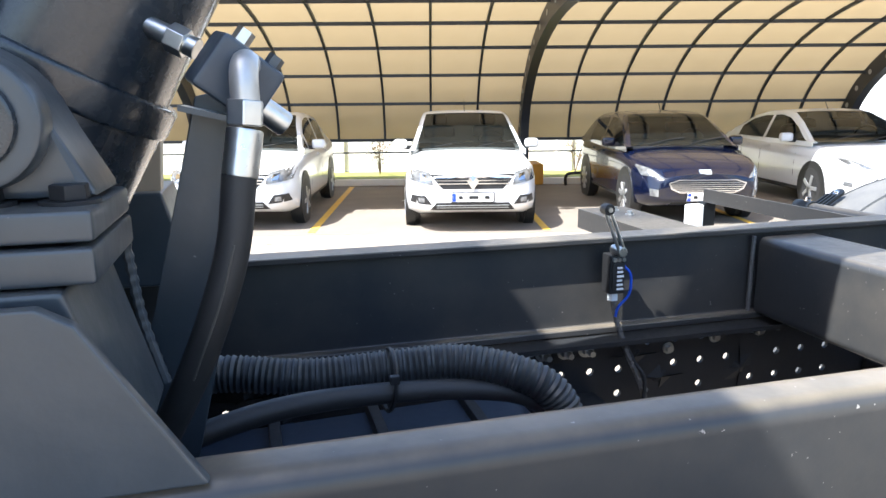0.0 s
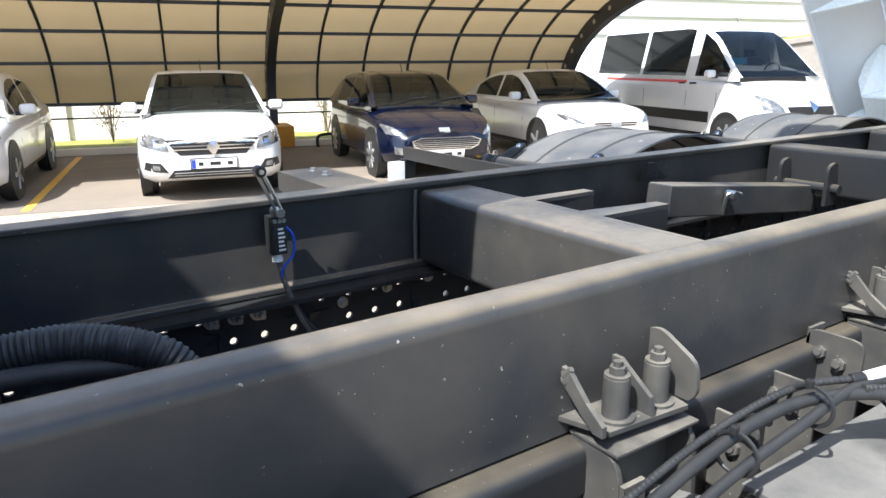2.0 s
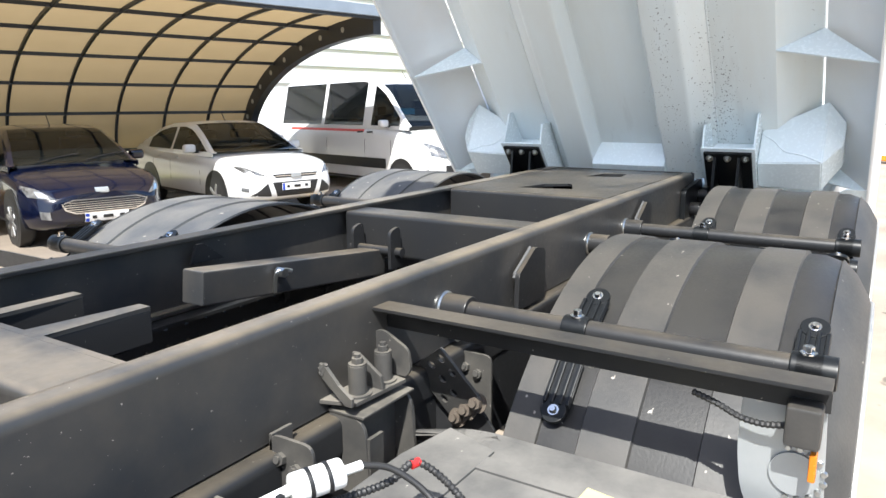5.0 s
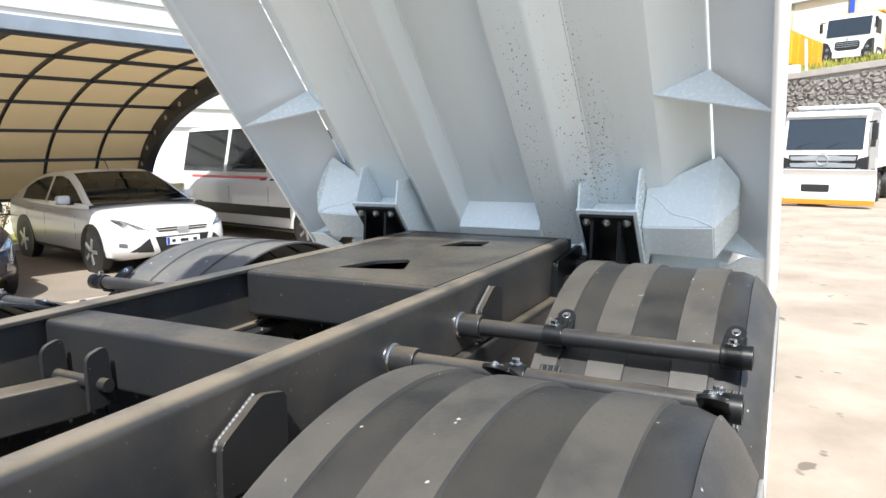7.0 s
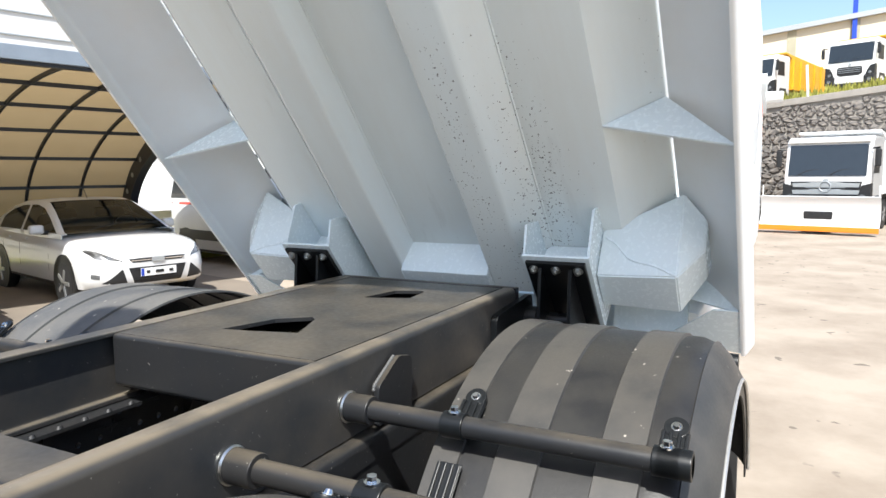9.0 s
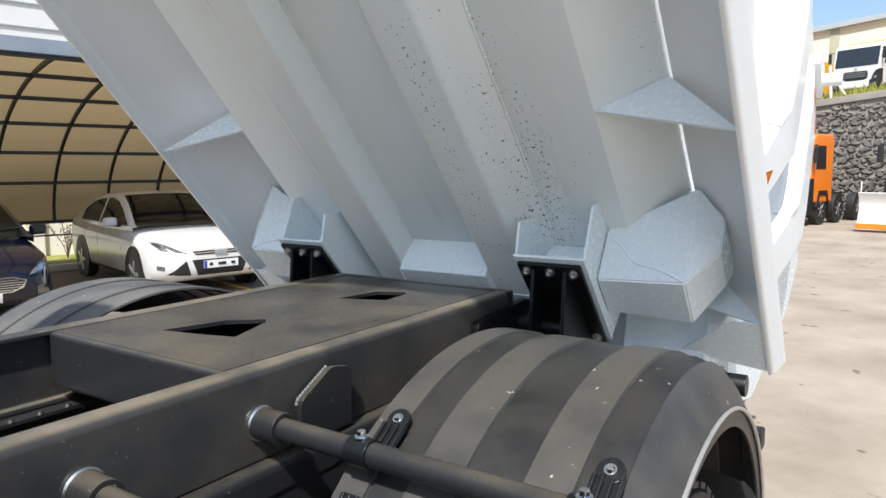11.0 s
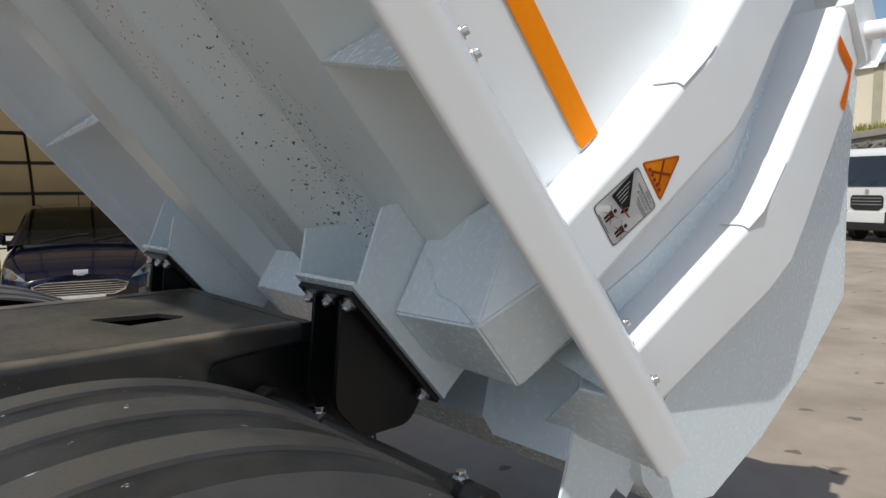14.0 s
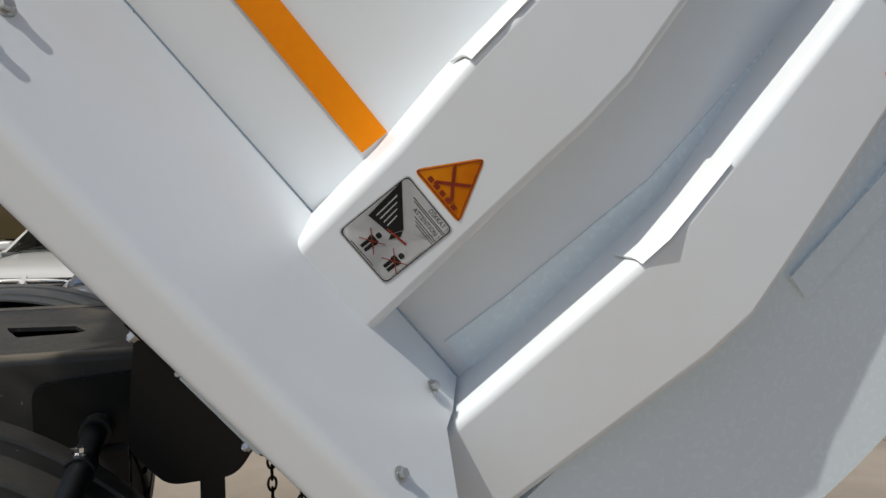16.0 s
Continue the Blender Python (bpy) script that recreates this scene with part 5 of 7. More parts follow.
# chain under the bed
for k in range(20):
    q = k % 10
    m = Matrix.Translation((4.56 + 0.085 * (k // 10), 0.2 - 0.004 * q, 0.955 - 0.032 * q)) @ Euler((0, 0, radians(90 * (q % 2)))).to_matrix().to_4x4()
    lk = Hose([(0.012 * math.cos(a), 0, 0.022 * math.sin(a)) for a in np.linspace(0, 6.28, 10)], 0.004, 6, 2)
    bmesh.ops.transform(lk, matrix=m, verts=lk.verts[:])
    part("chain_link", lk, DARK, body, "dark steel chain link")
tail_l = thing("rear_lamp", "red rear lamp on a bracket behind the mudguard", "lamp")
part("housing", Box(4.50, 4.57, -0.86, -0.76, 0.86, 0.93, bev=0.008), TRIM, tail_l)
part("lens", Box(4.57, 4.582, -0.857, -0.763, 0.865, 0.925, bev=0.004), RED, tail_l, "red lens")

# ---- warning stickers on the side rib ----
def on_rib(a, b, lift=0.0):
    """A point at a along the body and at height b (n) on the rib's outer face."""
    y = rib_y(b)
    return BODYM @ Vector((a, y - 0.0006 - lift, b))


def flat(poly, lift, name, material, parent, label=""):
    bm = bmesh.new()
    vs = [bm.verts.new(on_rib(a, b, lift * 0.5)) for a, b in poly]
    f = bm.faces.new(vs)
    bmesh.ops.solidify(bm, geom=[f], thickness=0.0002)
    return part(name, bm, material, parent, label, smooth=0)


tri = thing("warning_sticker", "orange three-cornered warning sticker on the white rib", "sticker", "warning stickers")
T1, T2, T3 = (-1.776, 4.822), (-1.716, 4.722), (-1.836, 4.724)
flat(rounded([(*T1, 1), (*T2, 1), (*T3, 1)], 0.014), 0.0, "sheet", STICKER_ORANGE, tri)
tc = ((T1[0] + T2[0] + T3[0]) / 3, (T1[1] + T2[1] + T3[1]) / 3)


def inset(p, k):
    return (tc[0] + (p[0] - tc[0]) * k, tc[1] + (p[1] - tc[1]) * k)


for p, q in ((T1, T2), (T2, T3), (T3, T1)):
    flat([inset(p, 0.92), inset(q, 0.92), inset(q, 0.86), inset(p, 0.86)], 0.0012, "border", INK_RED, tri)
for d in (-1, 1):
    w = 0.004
    flat([(tc[0] - 0.022, tc[1] - d * 0.02 - w), (tc[0] - 0.022, tc[1] - d * 0.02 + w), (tc[0] + 0.022, tc[1] + d * 0.02 + w), (tc[0] + 0.022, tc[1] + d * 0.02 - w)], 0.0014, "cross_bar", INK_RED, tri)
for k in range(5):
    flat([(tc[0] - 0.036 + 0.015 * k, tc[1] - 0.026), (tc[0] - 0.026 + 0.015 * k, tc[1] - 0.026), (tc[0] - 0.026 + 0.015 * k, tc[1] - 0.018), (tc[0] - 0.036 + 0.015 * k, tc[1] - 0.018)], 0.0012, "print_bar", INK_RED, tri)
card = thing("warning_sticker", "white warning sticker with black pictures on the white rib", "sticker", "warning stickers")
def card_sheet(d):
    """Outline of the card, drawn in by d on all sides."""
    return rounded([(-1.716 - d, 4.712 - d, 1), (-1.838 + d, 4.712 - d, 1), (-1.838 + d, 4.570 + d, 1), (-1.716 - d, 4.570 + d, 1)], 0.010)


flat(card_sheet(0.0), 0.0, "sheet", LABEL_WHITE, card)
flat(card_sheet(0.002), 0.0008, "border", INK, card, "thin black border")
flat(card_sheet(0.0036), 0.0016, "field", LABEL_WHITE, card)
flat([(-1.719, 4.697), (-1.784, 4.650), (-1.775, 4.630), (-1.728, 4.6225)], 0.0024, "picture", INK, card, "black picture of a raised body")
for k in range(4):
    q = 0.16 + 0.19 * k
    a0, n0, a1, n1 = -1.724 - 0.045 * q, 4.684 - 0.036 * q, -1.7285 - 0.043 * q, 4.632 + 0.004 * q
    flat([(a0, n0), (a0 - 0.0022, n0 - 0.0016), (a1 - 0.0022, n1), (a1, n1)], 0.0032, "picture_line", LABEL_WHITE, card)
flat([(-1.784, 4.648), (-1.790, 4.640), (-1.781, 4.622), (-1.776, 4.630)], 0.0024, "picture", INK, card)
flat([(-1.764, 4.630), (-1.766, 4.633), (-1.806, 4.640), (-1.806, 4.636)], 0.0026, "arrow_bar", INK_RED, card)
for a, b in ((-1.765, 4.600), (-1.816, 4.606)):
    flat(rounded([(a - 0.009, b - 0.002, 1), (a - 0.010, b + 0.008, 1), (a + 0.010, b + 0.008, 1), (a + 0.009, b - 0.002, 1)], 0.003), 0.0024, "picture", INK, card)
    for d in (-0.0045, 0.0045):
        flat([(a + d - 0.003, b - 0.018), (a + d + 0.003, b - 0.018), (a + d + 0.0035, b), (a + d - 0.0035, b)], 0.0024, "picture", INK, card)
    flat(rounded([(a - 0.005, b + 0.010, 1), (a + 0.005, b + 0.010, 1), (a + 0.005, b + 0.019, 1), (a - 0.005, b + 0.019, 1)], 0.004), 0.0024, "picture", INK, card)
    for d in (-1, 1):
        flat([(a - 0.019, b - d * 0.012), (a - 0.019, b - d * 0.012 + 0.0018), (a + 0.019, b + d * 0.012 + 0.0018), (a + 0.019, b + d * 0.012)], 0.0032, "cross_bar", INK_RED, card)
for a0, a1, b in ((-1.752, -1.833, 4.6945), (-1.757, -1.832, 4.6915), (-1.778, -1.833, 4.6765), (-1.784, -1.832, 4.673), (-1.790, -1.833, 4.6695), (-1.742, -1.798, 4.5755)):
    flat([(a0, b), (a1, b), (a1, b + 0.0013), (a0, b + 0.0013)], 0.0024, "print_bar", INK, card)


def words(text, a, b, size, parent):
    """A word on the sticker, reading down the body, its letters upright off the floor."""
    cu = bpy.data.curves.new("text", "FONT")
    cu.body, cu.size, cu.align_x = text, size, "LEFT"
    tmp = bpy.data.objects.new("tmp", cu)
    me = bpy.data.meshes.new_from_object(tmp)
    bm = bmesh.new()
    bm.from_mesh(me)
    for v in bm.verts:
        v.co = on_rib(a - v.co.x, b + v.co.y, 0.0013)
    bpy.data.objects.remove(tmp)
    return part("word", bm, INK, parent, smooth=0)


words("DİKKAT !", -1.785, 4.6985, 0.0105, card)
words("ATTENTION !", -1.767, 4.681, 0.0105, card)

# the truck's own cab, ahead of the hoist
cab = thing("truck_cab", "white truck cab ahead of the hoist", "truck cab")
part("shell", Prism(rounded([(-3.0, 0.9, 0), (-3.0, 2.2, 1), (-2.75, 3.23, 1), (-1.15, 3.28, 1), (-1.10, 0.9, 0)], 0.08), "y", -0.86, 1.64, bev=0.03), SIDE_WHITE, cab)
part("air_shield", Box(-1.10, -1.06, -0.80, 1.58, 1.2, 2.75, bev=0.01), TRIM, cab)

# ---- car shelter ----
WALL_B, EDGE_B, SPR, RISE = 14.0, 9.1, 0.9, 2.36


def arch(t, off=0.0):
    """A point (b, z) of the shelter's vault, t from 0 at the back wall to 1 at its front edge; off: outwards."""
    a = t * math.pi / 2
    return (EDGE_B + (WALL_B - EDGE_B + off) * math.cos(a), SPR + (RISE + off) * math.sin(a))


shelter = thing("car_shelter", "arched steel car shelter with cream fabric between dark ribs", "car shelter")
U0, U1 = -17.3, 8.5
MAIN = (-11.51, -4.84, 1.83, 8.5)
STEP = 6.67 / 7
ribs_u = [u for u in np.arange(U1 - 27 * STEP, U1 - 0.01, STEP)]
rows_t = [0.0, 0.20, 0.36, 0.52, 0.67, 0.82, 1.0]


def vault(u0, u1, t0, t1, off, thick, n=5, sag=0.0):
    grid = []
    for i in range(n + 1):
        t = t0 + (t1 - t0) * i / n
        row = []
        for q in (0, 0.25, 0.5, 0.75, 1):
            s = sag * math.sin(q * math.pi) * math.sin(i / n * math.pi)
            b, z = arch(t, off + s)
            row.append(LOT @ Vector((u0 + (u1 - u0) * q, b, z)))
        grid.append(row)
    return sheet(bmesh.new(), grid, thick)


us = [U0] + list(ribs_u) + [U1]
for a, b in zip(us, us[1:]):
    if a < -9.5:
        continue
    for t0, t1 in zip(rows_t, rows_t[1:]):
        part("fabric_panel", vault(a, b, t0, t1, 0.03, 0.0, 4, 0.03), SHEET, shelter)
part("fabric_panel", vault(U0, -9.3, 0, 1, 0.03, 0.0, 14), SHEET, shelter)


def rib_mesh(u, w, d0, d1):
    bm = bmesh.new()
    prev = None
    for i in range(29):
        t = i / 28
        ring = [bm.verts.new(LOT @ Vector((u + su * w / 2, *arch(t, dd)))) for su, dd in ((-1, d0), (1, d0), (1, d1), (-1, d1))]
        if prev:
            for k in range(4):
                bm.faces.new((prev[k], prev[(k + 1) % 4], ring[(k + 1) % 4], ring[k]))
        else:
            bm.faces.new(ring)
        prev = ring
    bm.faces.new(prev[::-1])
    return bm


for u in ribs_u:
    if min(abs(u - q) for q in MAIN) > 0.2:
        part("thin_rib", rib_mesh(u, 0.045, -0.03, 0.02), CANOPY_STEEL, shelter)
for u in MAIN:
    m = part("main_rib", rib_mesh(u, 0.17, -0.30, 0.05), CANOPY_STEEL, shelter, "deep dark main arch")
    post = part("post", Box(u - 0.09, u + 0.09, WALL_B - 0.30, WALL_B + 0.05, 0.0, SPR + 0.05, m=LOT), CANOPY_STEEL, shelter)
    for k in range(9):
        t = 0.08 + 0.10 * k
        b, z = arch(t, -0.12)
        part("rib_hole_rim", Cyl(LOT @ Vector((u - 0.092, b, z)), LOT @ Vector((u - 0.088, b, z)), 0.05, 16), GALV, m, "pale round opening")
for t in rows_t[1:-1]:
    b, z = arch(t, -0.01)
    part("purlin", Box(U0, U1, b - 0.025, b + 0.025, z - 0.03, z + 0.03, m=LOT), CANOPY_STEEL, shelter)
part("sill_bar", Box(U0, U1, WALL_B - 0.03, WALL_B + 0.03, SPR - 0.04, SPR + 0.02, m=LOT), CANOPY_STEEL, shelter)
part("sill_bar", Box(U0, U1, WALL_B - 0.02, WALL_B + 0.02, 0.62, 0.65, m=LOT), CANOPY_STEEL, shelter)
b, z = arch(1.0, 0.0)
part("front_beam", Box(U0, U1, b - 0.10, b + 0.02, z - 0.06, z + 0.12, m=LOT), CANOPY_STEEL, shelter)
part("gutter", Box(U0, U1 + 0.1, b - 0.16, b - 0.10, z - 0.02, z + 0.16, m=LOT, bev=0.01), mat("blue_grey_gutter", (0.22, 0.26, 0.31), 0.4, scale=3), shelter, "blue-grey gutter along the front edge")
part("end_trim", rib_mesh(U1 + 0.12, 0.05, -0.02, 0.08), GALV, shelter, "pale edge trim")
for u in MAIN[2:]:
    single("column_footing", Box(u - 0.35, u + 0.35, WALL_B - 0.65, WALL_B + 0.3, 0.0, 0.42, m=LOT, bev=0.03), FOUNDATION, "orange-painted concrete footing of the shelter post", "footing", "post footings")
single("kerb", Box(U0, U1, 13.45, 13.60, 0.0, 0.13, m=LOT, bev=0.02), CREAM, "low concrete kerb behind the parked cars", "kerb", kind="structure")
single("lawn_strip", Box(U0, 40, 13.60, 15.4, 0.0, 0.10, m=LOT), GRASS, "strip of yellow-green grass behind the shelter", "lawn", kind="structure")
garden_wall = thing("boundary_wall", "sunlit cream concrete boundary wall with piers", "wall", kind="structure")
part("panel", Box(U0 - 10, 40, 15.4, 15.55, 0.0, 1.0, m=LOT), CREAM, garden_wall)
for k in range(16):
    part("pier", Box(-18 + 2.6 * k, -17.65 + 2.6 * k, 15.33, 15.6, 0.0, 1.06, m=LOT, bev=0.01), CREAM, garden_wall)
for u in (-4.75, -1.72, 1.35, 4.2, 7.1):
    single("bay_line", Prism([(u, 8.3), (u + 0.10, 8.3), (u + 0.10, 13.3), (u, 13.3)], "z", 0.006, 0.009, m=LOT), LINE, "worn yellow parking bay line", "line", "bay lines", kind="structure")
single("hoop_barrier", Hose([LOT @ Vector(p) for p in ((2.6, 13.2, 0.0), (2.6, 13.2, 0.18), (2.75, 13.2, 0.25), (3.5, 13.2, 0.25), (3.62, 13.2, 0.18), (3.62, 13.2, 0.0))], 0.03, 10), DARK, "low dark steel wheel stop hoop", "barrier")


def shrub(u, b, h, seed):
    rnd = random.Random(seed)
    e = thing("shrub", "thin bare-branched shrub with sparse reddish leaves", "shrub", "shrubs")
    base = LOT @ Vector((u, b, 0.1))
    br = bmesh.new()
    lv = bmesh.new()
    for k in range(9):
        a, s = rnd.uniform(0, 6.28), rnd.uniform(0.15, 0.45)
        p = [base, base + Vector((s * 0.3 * math.cos(a), s * 0.3 * math.sin(a), h * 0.4)), base + Vector((s * math.cos(a), s * math.sin(a), h * rnd.uniform(0.75, 1)))]
        hose(br, p, 0.008, 5, 3)
        for j in range(16):
            q = p[1].lerp(p[2], rnd.random()) + Vector((rnd.gauss(0, 0.07), rnd.gauss(0, 0.07), rnd.gauss(0, 0.06)))
            m = Matrix.Translation(q) @ Euler((rnd.uniform(0, 6), rnd.uniform(0, 6), rnd.uniform(0, 6))).to_matrix().to_4x4()
            vs = [lv.verts.new(m @ Vector(c)) for c in ((-0.035, 0, 0), (0, 0.016, 0.004), (0.035, 0, 0), (0, -0.016, 0.004))]
            lv.faces.new(vs)
    part("branches", br, BARK, e)
    part("leaves", lv, LEAF, e, smooth=0)


for k, (u, hh) in enumerate(((-1.2, 0.85), (-4.6, 0.7), (3.1, 0.9), (-7.5, 0.8), (6.0, 0.8))):
    shrub(u, 14.7, hh, k)


# ---- cars ----
from mathutils.bvhtree import BVHTree


def ring_loft(bm, rings, cap=True):
    vs = [[bm.verts.new(p) for p in r] for r in rings]
    n = len(rings[0])
    for a, b in zip(vs, vs[1:]):
        for k in range(n):
            bm.faces.new((a[k], a[(k + 1) % n], b[(k + 1) % n], b[k]))
    if cap:
        bm.faces.new(vs[0][::-1])
        bm.faces.new(vs[-1])
    return vs


def interp(x, table):
    xs, ys = [p[0] for p in table], [p[1] for p in table]
    return float(np.interp(x, xs, ys))


def smooth_table(table, n=60, k=3):
    xs = np.linspace(table[0][0], table[-1][0], n)
    ys = np.interp(xs, [p[0] for p in table], [p[1] for p in table])
    for _ in range(k):
        ys[1:-1] = (ys[:-2] + 2 * ys[1:-1] + ys[2:]) / 4
    return list(zip(xs, ys))


def road_wheel(parent, x, y, r, w, side, spokes=5, rim_r=0.66):
    t = part("wheel", Cyl((x, y - w / 2, r), (x, y + w / 2, r), r, 36, bev=0.03), RUBBER, parent, "black tyre on a grey wheel")
    yo = y + side * (w / 2 + 0.002)
    part("rim", Cyl((x, yo - side * 0.02, r), (x, yo, r), r * rim_r, 28, bev=0.004), DARK, t)
    for k in range(spokes):
        a = 2 * math.pi * k / spokes + 0.3
        m = Matrix.Translation((x, yo, r)) @ Euler((0, a, 0)).to_matrix().to_4x4()
        part("spoke", Box(-0.028, 0.028, -0.012, 0.012, 0.0, r * rim_r * 0.96, m=m, bev=0.005), RIM, t)
    part("hub_cap", Cyl((x, yo - 0.012, r), (x, yo + side * 0.012, r), 0.045, 14), RIM, t)


def car(name, label, paint, at, sp):
    """A car from its side profile: a lofted lower body, a cabin of pillars, roof and real glass, and its fittings laid on the skin."""
    e = thing(name, label, "car", "parked cars", at=at)
    L, W, H, belt = sp["L"], sp["W"], sp["H"], sp["belt"]
    hw, fx, rx = W / 2, L / 2, -L / 2
    top = smooth_table(sp["top"], 70, 2)
    xs = sorted(set(np.linspace(rx, fx, 46)))
    rings = []
    for x in xs:
        f = (fx - x) / L
        nose = max(0.0, 1 - (fx - x) / 0.55)
        tail_ = max(0.0, 1 - (x - rx) / 0.5)
        h = hw * (1 - sp.get("taper", 0.20) * nose ** 2.2 - 0.13 * tail_ ** 2.2)
        zt = interp(x, top)
        zb = 0.20 + 0.10 * nose ** 2 + 0.14 * tail_ ** 2
        zm = zb + (zt - zb) * 0.5
        half = [(0.0, zb), (h * 0.82, zb), (h * 0.965, zb + 0.06), (h * 0.995, zb + 0.18), (h, zm), (h * 0.99, zt - 0.20), (h * 0.965, zt - 0.09), (h * 0.90, zt - 0.025), (h * 0.78, zt), (h * 0.4, zt + 0.018), (0.0, zt + 0.024)]
        ring = [(x, y, z) for y, z in half] + [(x, -y, z) for y, z in half[-2:0:-1]]
        rings.append(ring)
    # the nose and tail are drawn in so that they bow
    n_r, n_t = [], []
    for k, q in enumerate((0.03, 0.055, 0.065)):
        sc = (0.93, 0.78, 0.5)[k]
        n_r.append([(fx + q, y * sc, 0.30 + 0.36 * (1 - sc) * 0.9 + (z - 0.30) * (1 - (1 - sc) * 0.75)) for x, y, z in rings[-1]])
        n_t.insert(0, [(rx - q, y * sc, 0.45 + (z - 0.45) * (1 - (1 - sc) * 0.7)) for x, y, z in rings[0]])
    bm = bmesh.new()
    ring_loft(bm, n_t + rings + n_r)
    bmesh.ops.recalc_face_normals(bm, faces=bm.faces[:])
    bvh = BVHTree.FromBMesh(bm)
    body_ob = part("body", bm, paint, e, smooth=50)

    # cabin
    roof = smooth_table(sp["roof"], 90, 1)
    cx0, cx1 = sp["roof"][0][0], sp["roof"][-1][0]
    cuts = sorted(set([round(c, 3) for c in list(np.linspace(cx0, cx1, 34)) + [v for w in sp["pillars"] for v in w] + [sp["screen"], sp["back"]]]))
    paint_bm, panes, pane_no = bmesh.new(), {}, 0
    prof = []
    for x in cuts:
        zr = max(interp(x, roof), belt + 0.012)
        g = min(1.0, (zr - belt) / (H - belt))
        hb, ht = hw * 0.945, hw * (0.945 - 0.20 * g)
        z1 = belt + 0.02
        z2 = max(zr - 0.075, z1 + 0.002) if zr > belt + 0.09 else z1 + 0.0015
        half = [(hb, belt - 0.06), (hb, min(z1, zr - 0.004)), (ht + 0.012, min(z2, zr - 0.003)), (ht - 0.02, zr - 0.022 * g), (ht - 0.075, zr + 0.004), (ht * 0.5, zr + 0.016 * g + 0.004), (0, zr + 0.02 * g + 0.004)]
        prof.append((x, half))
    for (xa, ha), (xb, hb_) in zip(prof, prof[1:]):
        xm = (xa + xb) / 2
        if any(a <= xm <= b for a, b in sp["pillars"]):
            pane_no = round(xm, 1)
        for s in (1, -1):
            for k in range(6):
                q = [(xa, s * ha[k][0], ha[k][1]), (xb, s * hb_[k][0], hb_[k][1]), (xb, s * hb_[k + 1][0], hb_[k + 1][1]), (xa, s * ha[k + 1][0], ha[k + 1][1])]
                side_glass = k == 1 and not any(a <= xm <= b for a, b in sp["pillars"]) and sp["side"][0] < xm < sp["side"][1]
                screen = k >= 4 and (xm > sp["screen"] or xm < sp["back"]) and abs(xm - cx1) > 0.02 and abs(xm - cx0) > 0.02
                key = ("side_window", s, pane_no) if side_glass else (("windscreen" if xm > sp["screen"] else "rear_window"), 0, 0)
                tgt = panes.setdefault(key, bmesh.new()) if (side_glass or screen) else paint_bm
                tgt.faces.new([tgt.verts.new(p) for p in (q if s > 0 else q[::-1])])
    for b_ in (paint_bm, *panes.values()):
        bmesh.ops.remove_doubles(b_, verts=b_.verts[:], dist=0.0004)
    bmesh.ops.recalc_face_normals(paint_bm, faces=paint_bm.faces[:])
    bmesh.ops.solidify(paint_bm, geom=paint_bm.faces[:], thickness=0.012)
    part("cabin", paint_bm, paint, e, smooth=50)
    for (kind_, _, _), g_bm in panes.items():
        gl = part(kind_, g_bm, sp.get("glass", GLASS), e, "dark tinted glass", smooth=50)
        gl.visible_shadow = False
    # inside
    inner = Box(cx0 + 0.25, cx1 - 0.25, -hw * 0.86, hw * 0.86, 0.45, belt - 0.14, bev=0.02)
    part("interior", inner, TRIM, e)
    dash_x = cx1 - 0.42
    part("dashboard", Box(dash_x - 0.25, dash_x + 0.22, -hw * 0.82, hw * 0.82, belt - 0.20, belt + 0.015, bev=0.05), TRIM, e)
    for sy in (-0.38, 0.38):
        seat = part("seat", Box(sp["seat"] - 0.09, sp["seat"] + 0.09, sy - 0.24, sy + 0.24, belt - 0.4, belt + 0.20, m=Matrix.Identity(4), bev=0.06), TRIM, e)
        part("headrest", Box(sp["seat"] - 0.10, sp["seat"] - 0.01, sy - 0.12, sy + 0.12, belt + 0.20, belt + 0.37, bev=0.04), TRIM, seat)
    part("steering_wheel", Hose([(dash_x - 0.30 + 0.05 * math.sin(a), 0.38 + 0.18 * math.cos(a), belt + 0.02 + 0.17 * math.sin(a)) for a in np.linspace(0, 6.28, 16)], 0.014, 6, 2), TRIM, e)

    def lay(name_, poly, material, way, lift=0.008, thick=0.012, parent=e, lab="", n=7):
        """Lay a four-cornered patch on the skin; poly: (y, z) from ahead or (x, z) from the side."""
        grid = []
        for i in range(n + 1):
            row = []
            for j in range(n + 1):
                u_, v_ = i / n, j / n
                a = [poly[0][c] * (1 - u_) * (1 - v_) + poly[1][c] * u_ * (1 - v_) + poly[2][c] * u_ * v_ + poly[3][c] * (1 - u_) * v_ for c in (0, 1)]
                if way == "front":
                    o, d = Vector((fx + 3, a[0], a[1])), Vector((-1, 0, 0))
                else:
                    o, d = Vector((a[0], way * 4, a[1])), Vector((0, -way, 0))
                hit = bvh.ray_cast(o, d)
                if hit[0] is None:
                    hit = (Vector((fx - 0.1, a[0], a[1])) if way == "front" else Vector((a[0], way * hw, a[1])), -d)
                row.append(hit[0] - d * lift)
            grid.append(row)
        return part(name_, sheet(bmesh.new(), grid, thick), material, parent, lab)

    sp["front"](lay, e, hw, fx)
    # wheels in dark arches
    for x in sp["axles"]:
        for s in (1, -1):
            arc = bmesh.new()
            cyl(arc, (x, s * (hw - 0.12), 0.345), (x, s * (hw + 0.006), 0.345), 0.385, 32)
            part("wheel_arch", arc, INK, e)
            road_wheel(e, x, s * (hw - 0.088), 0.315, 0.20, s, sp.get("spokes", 5))
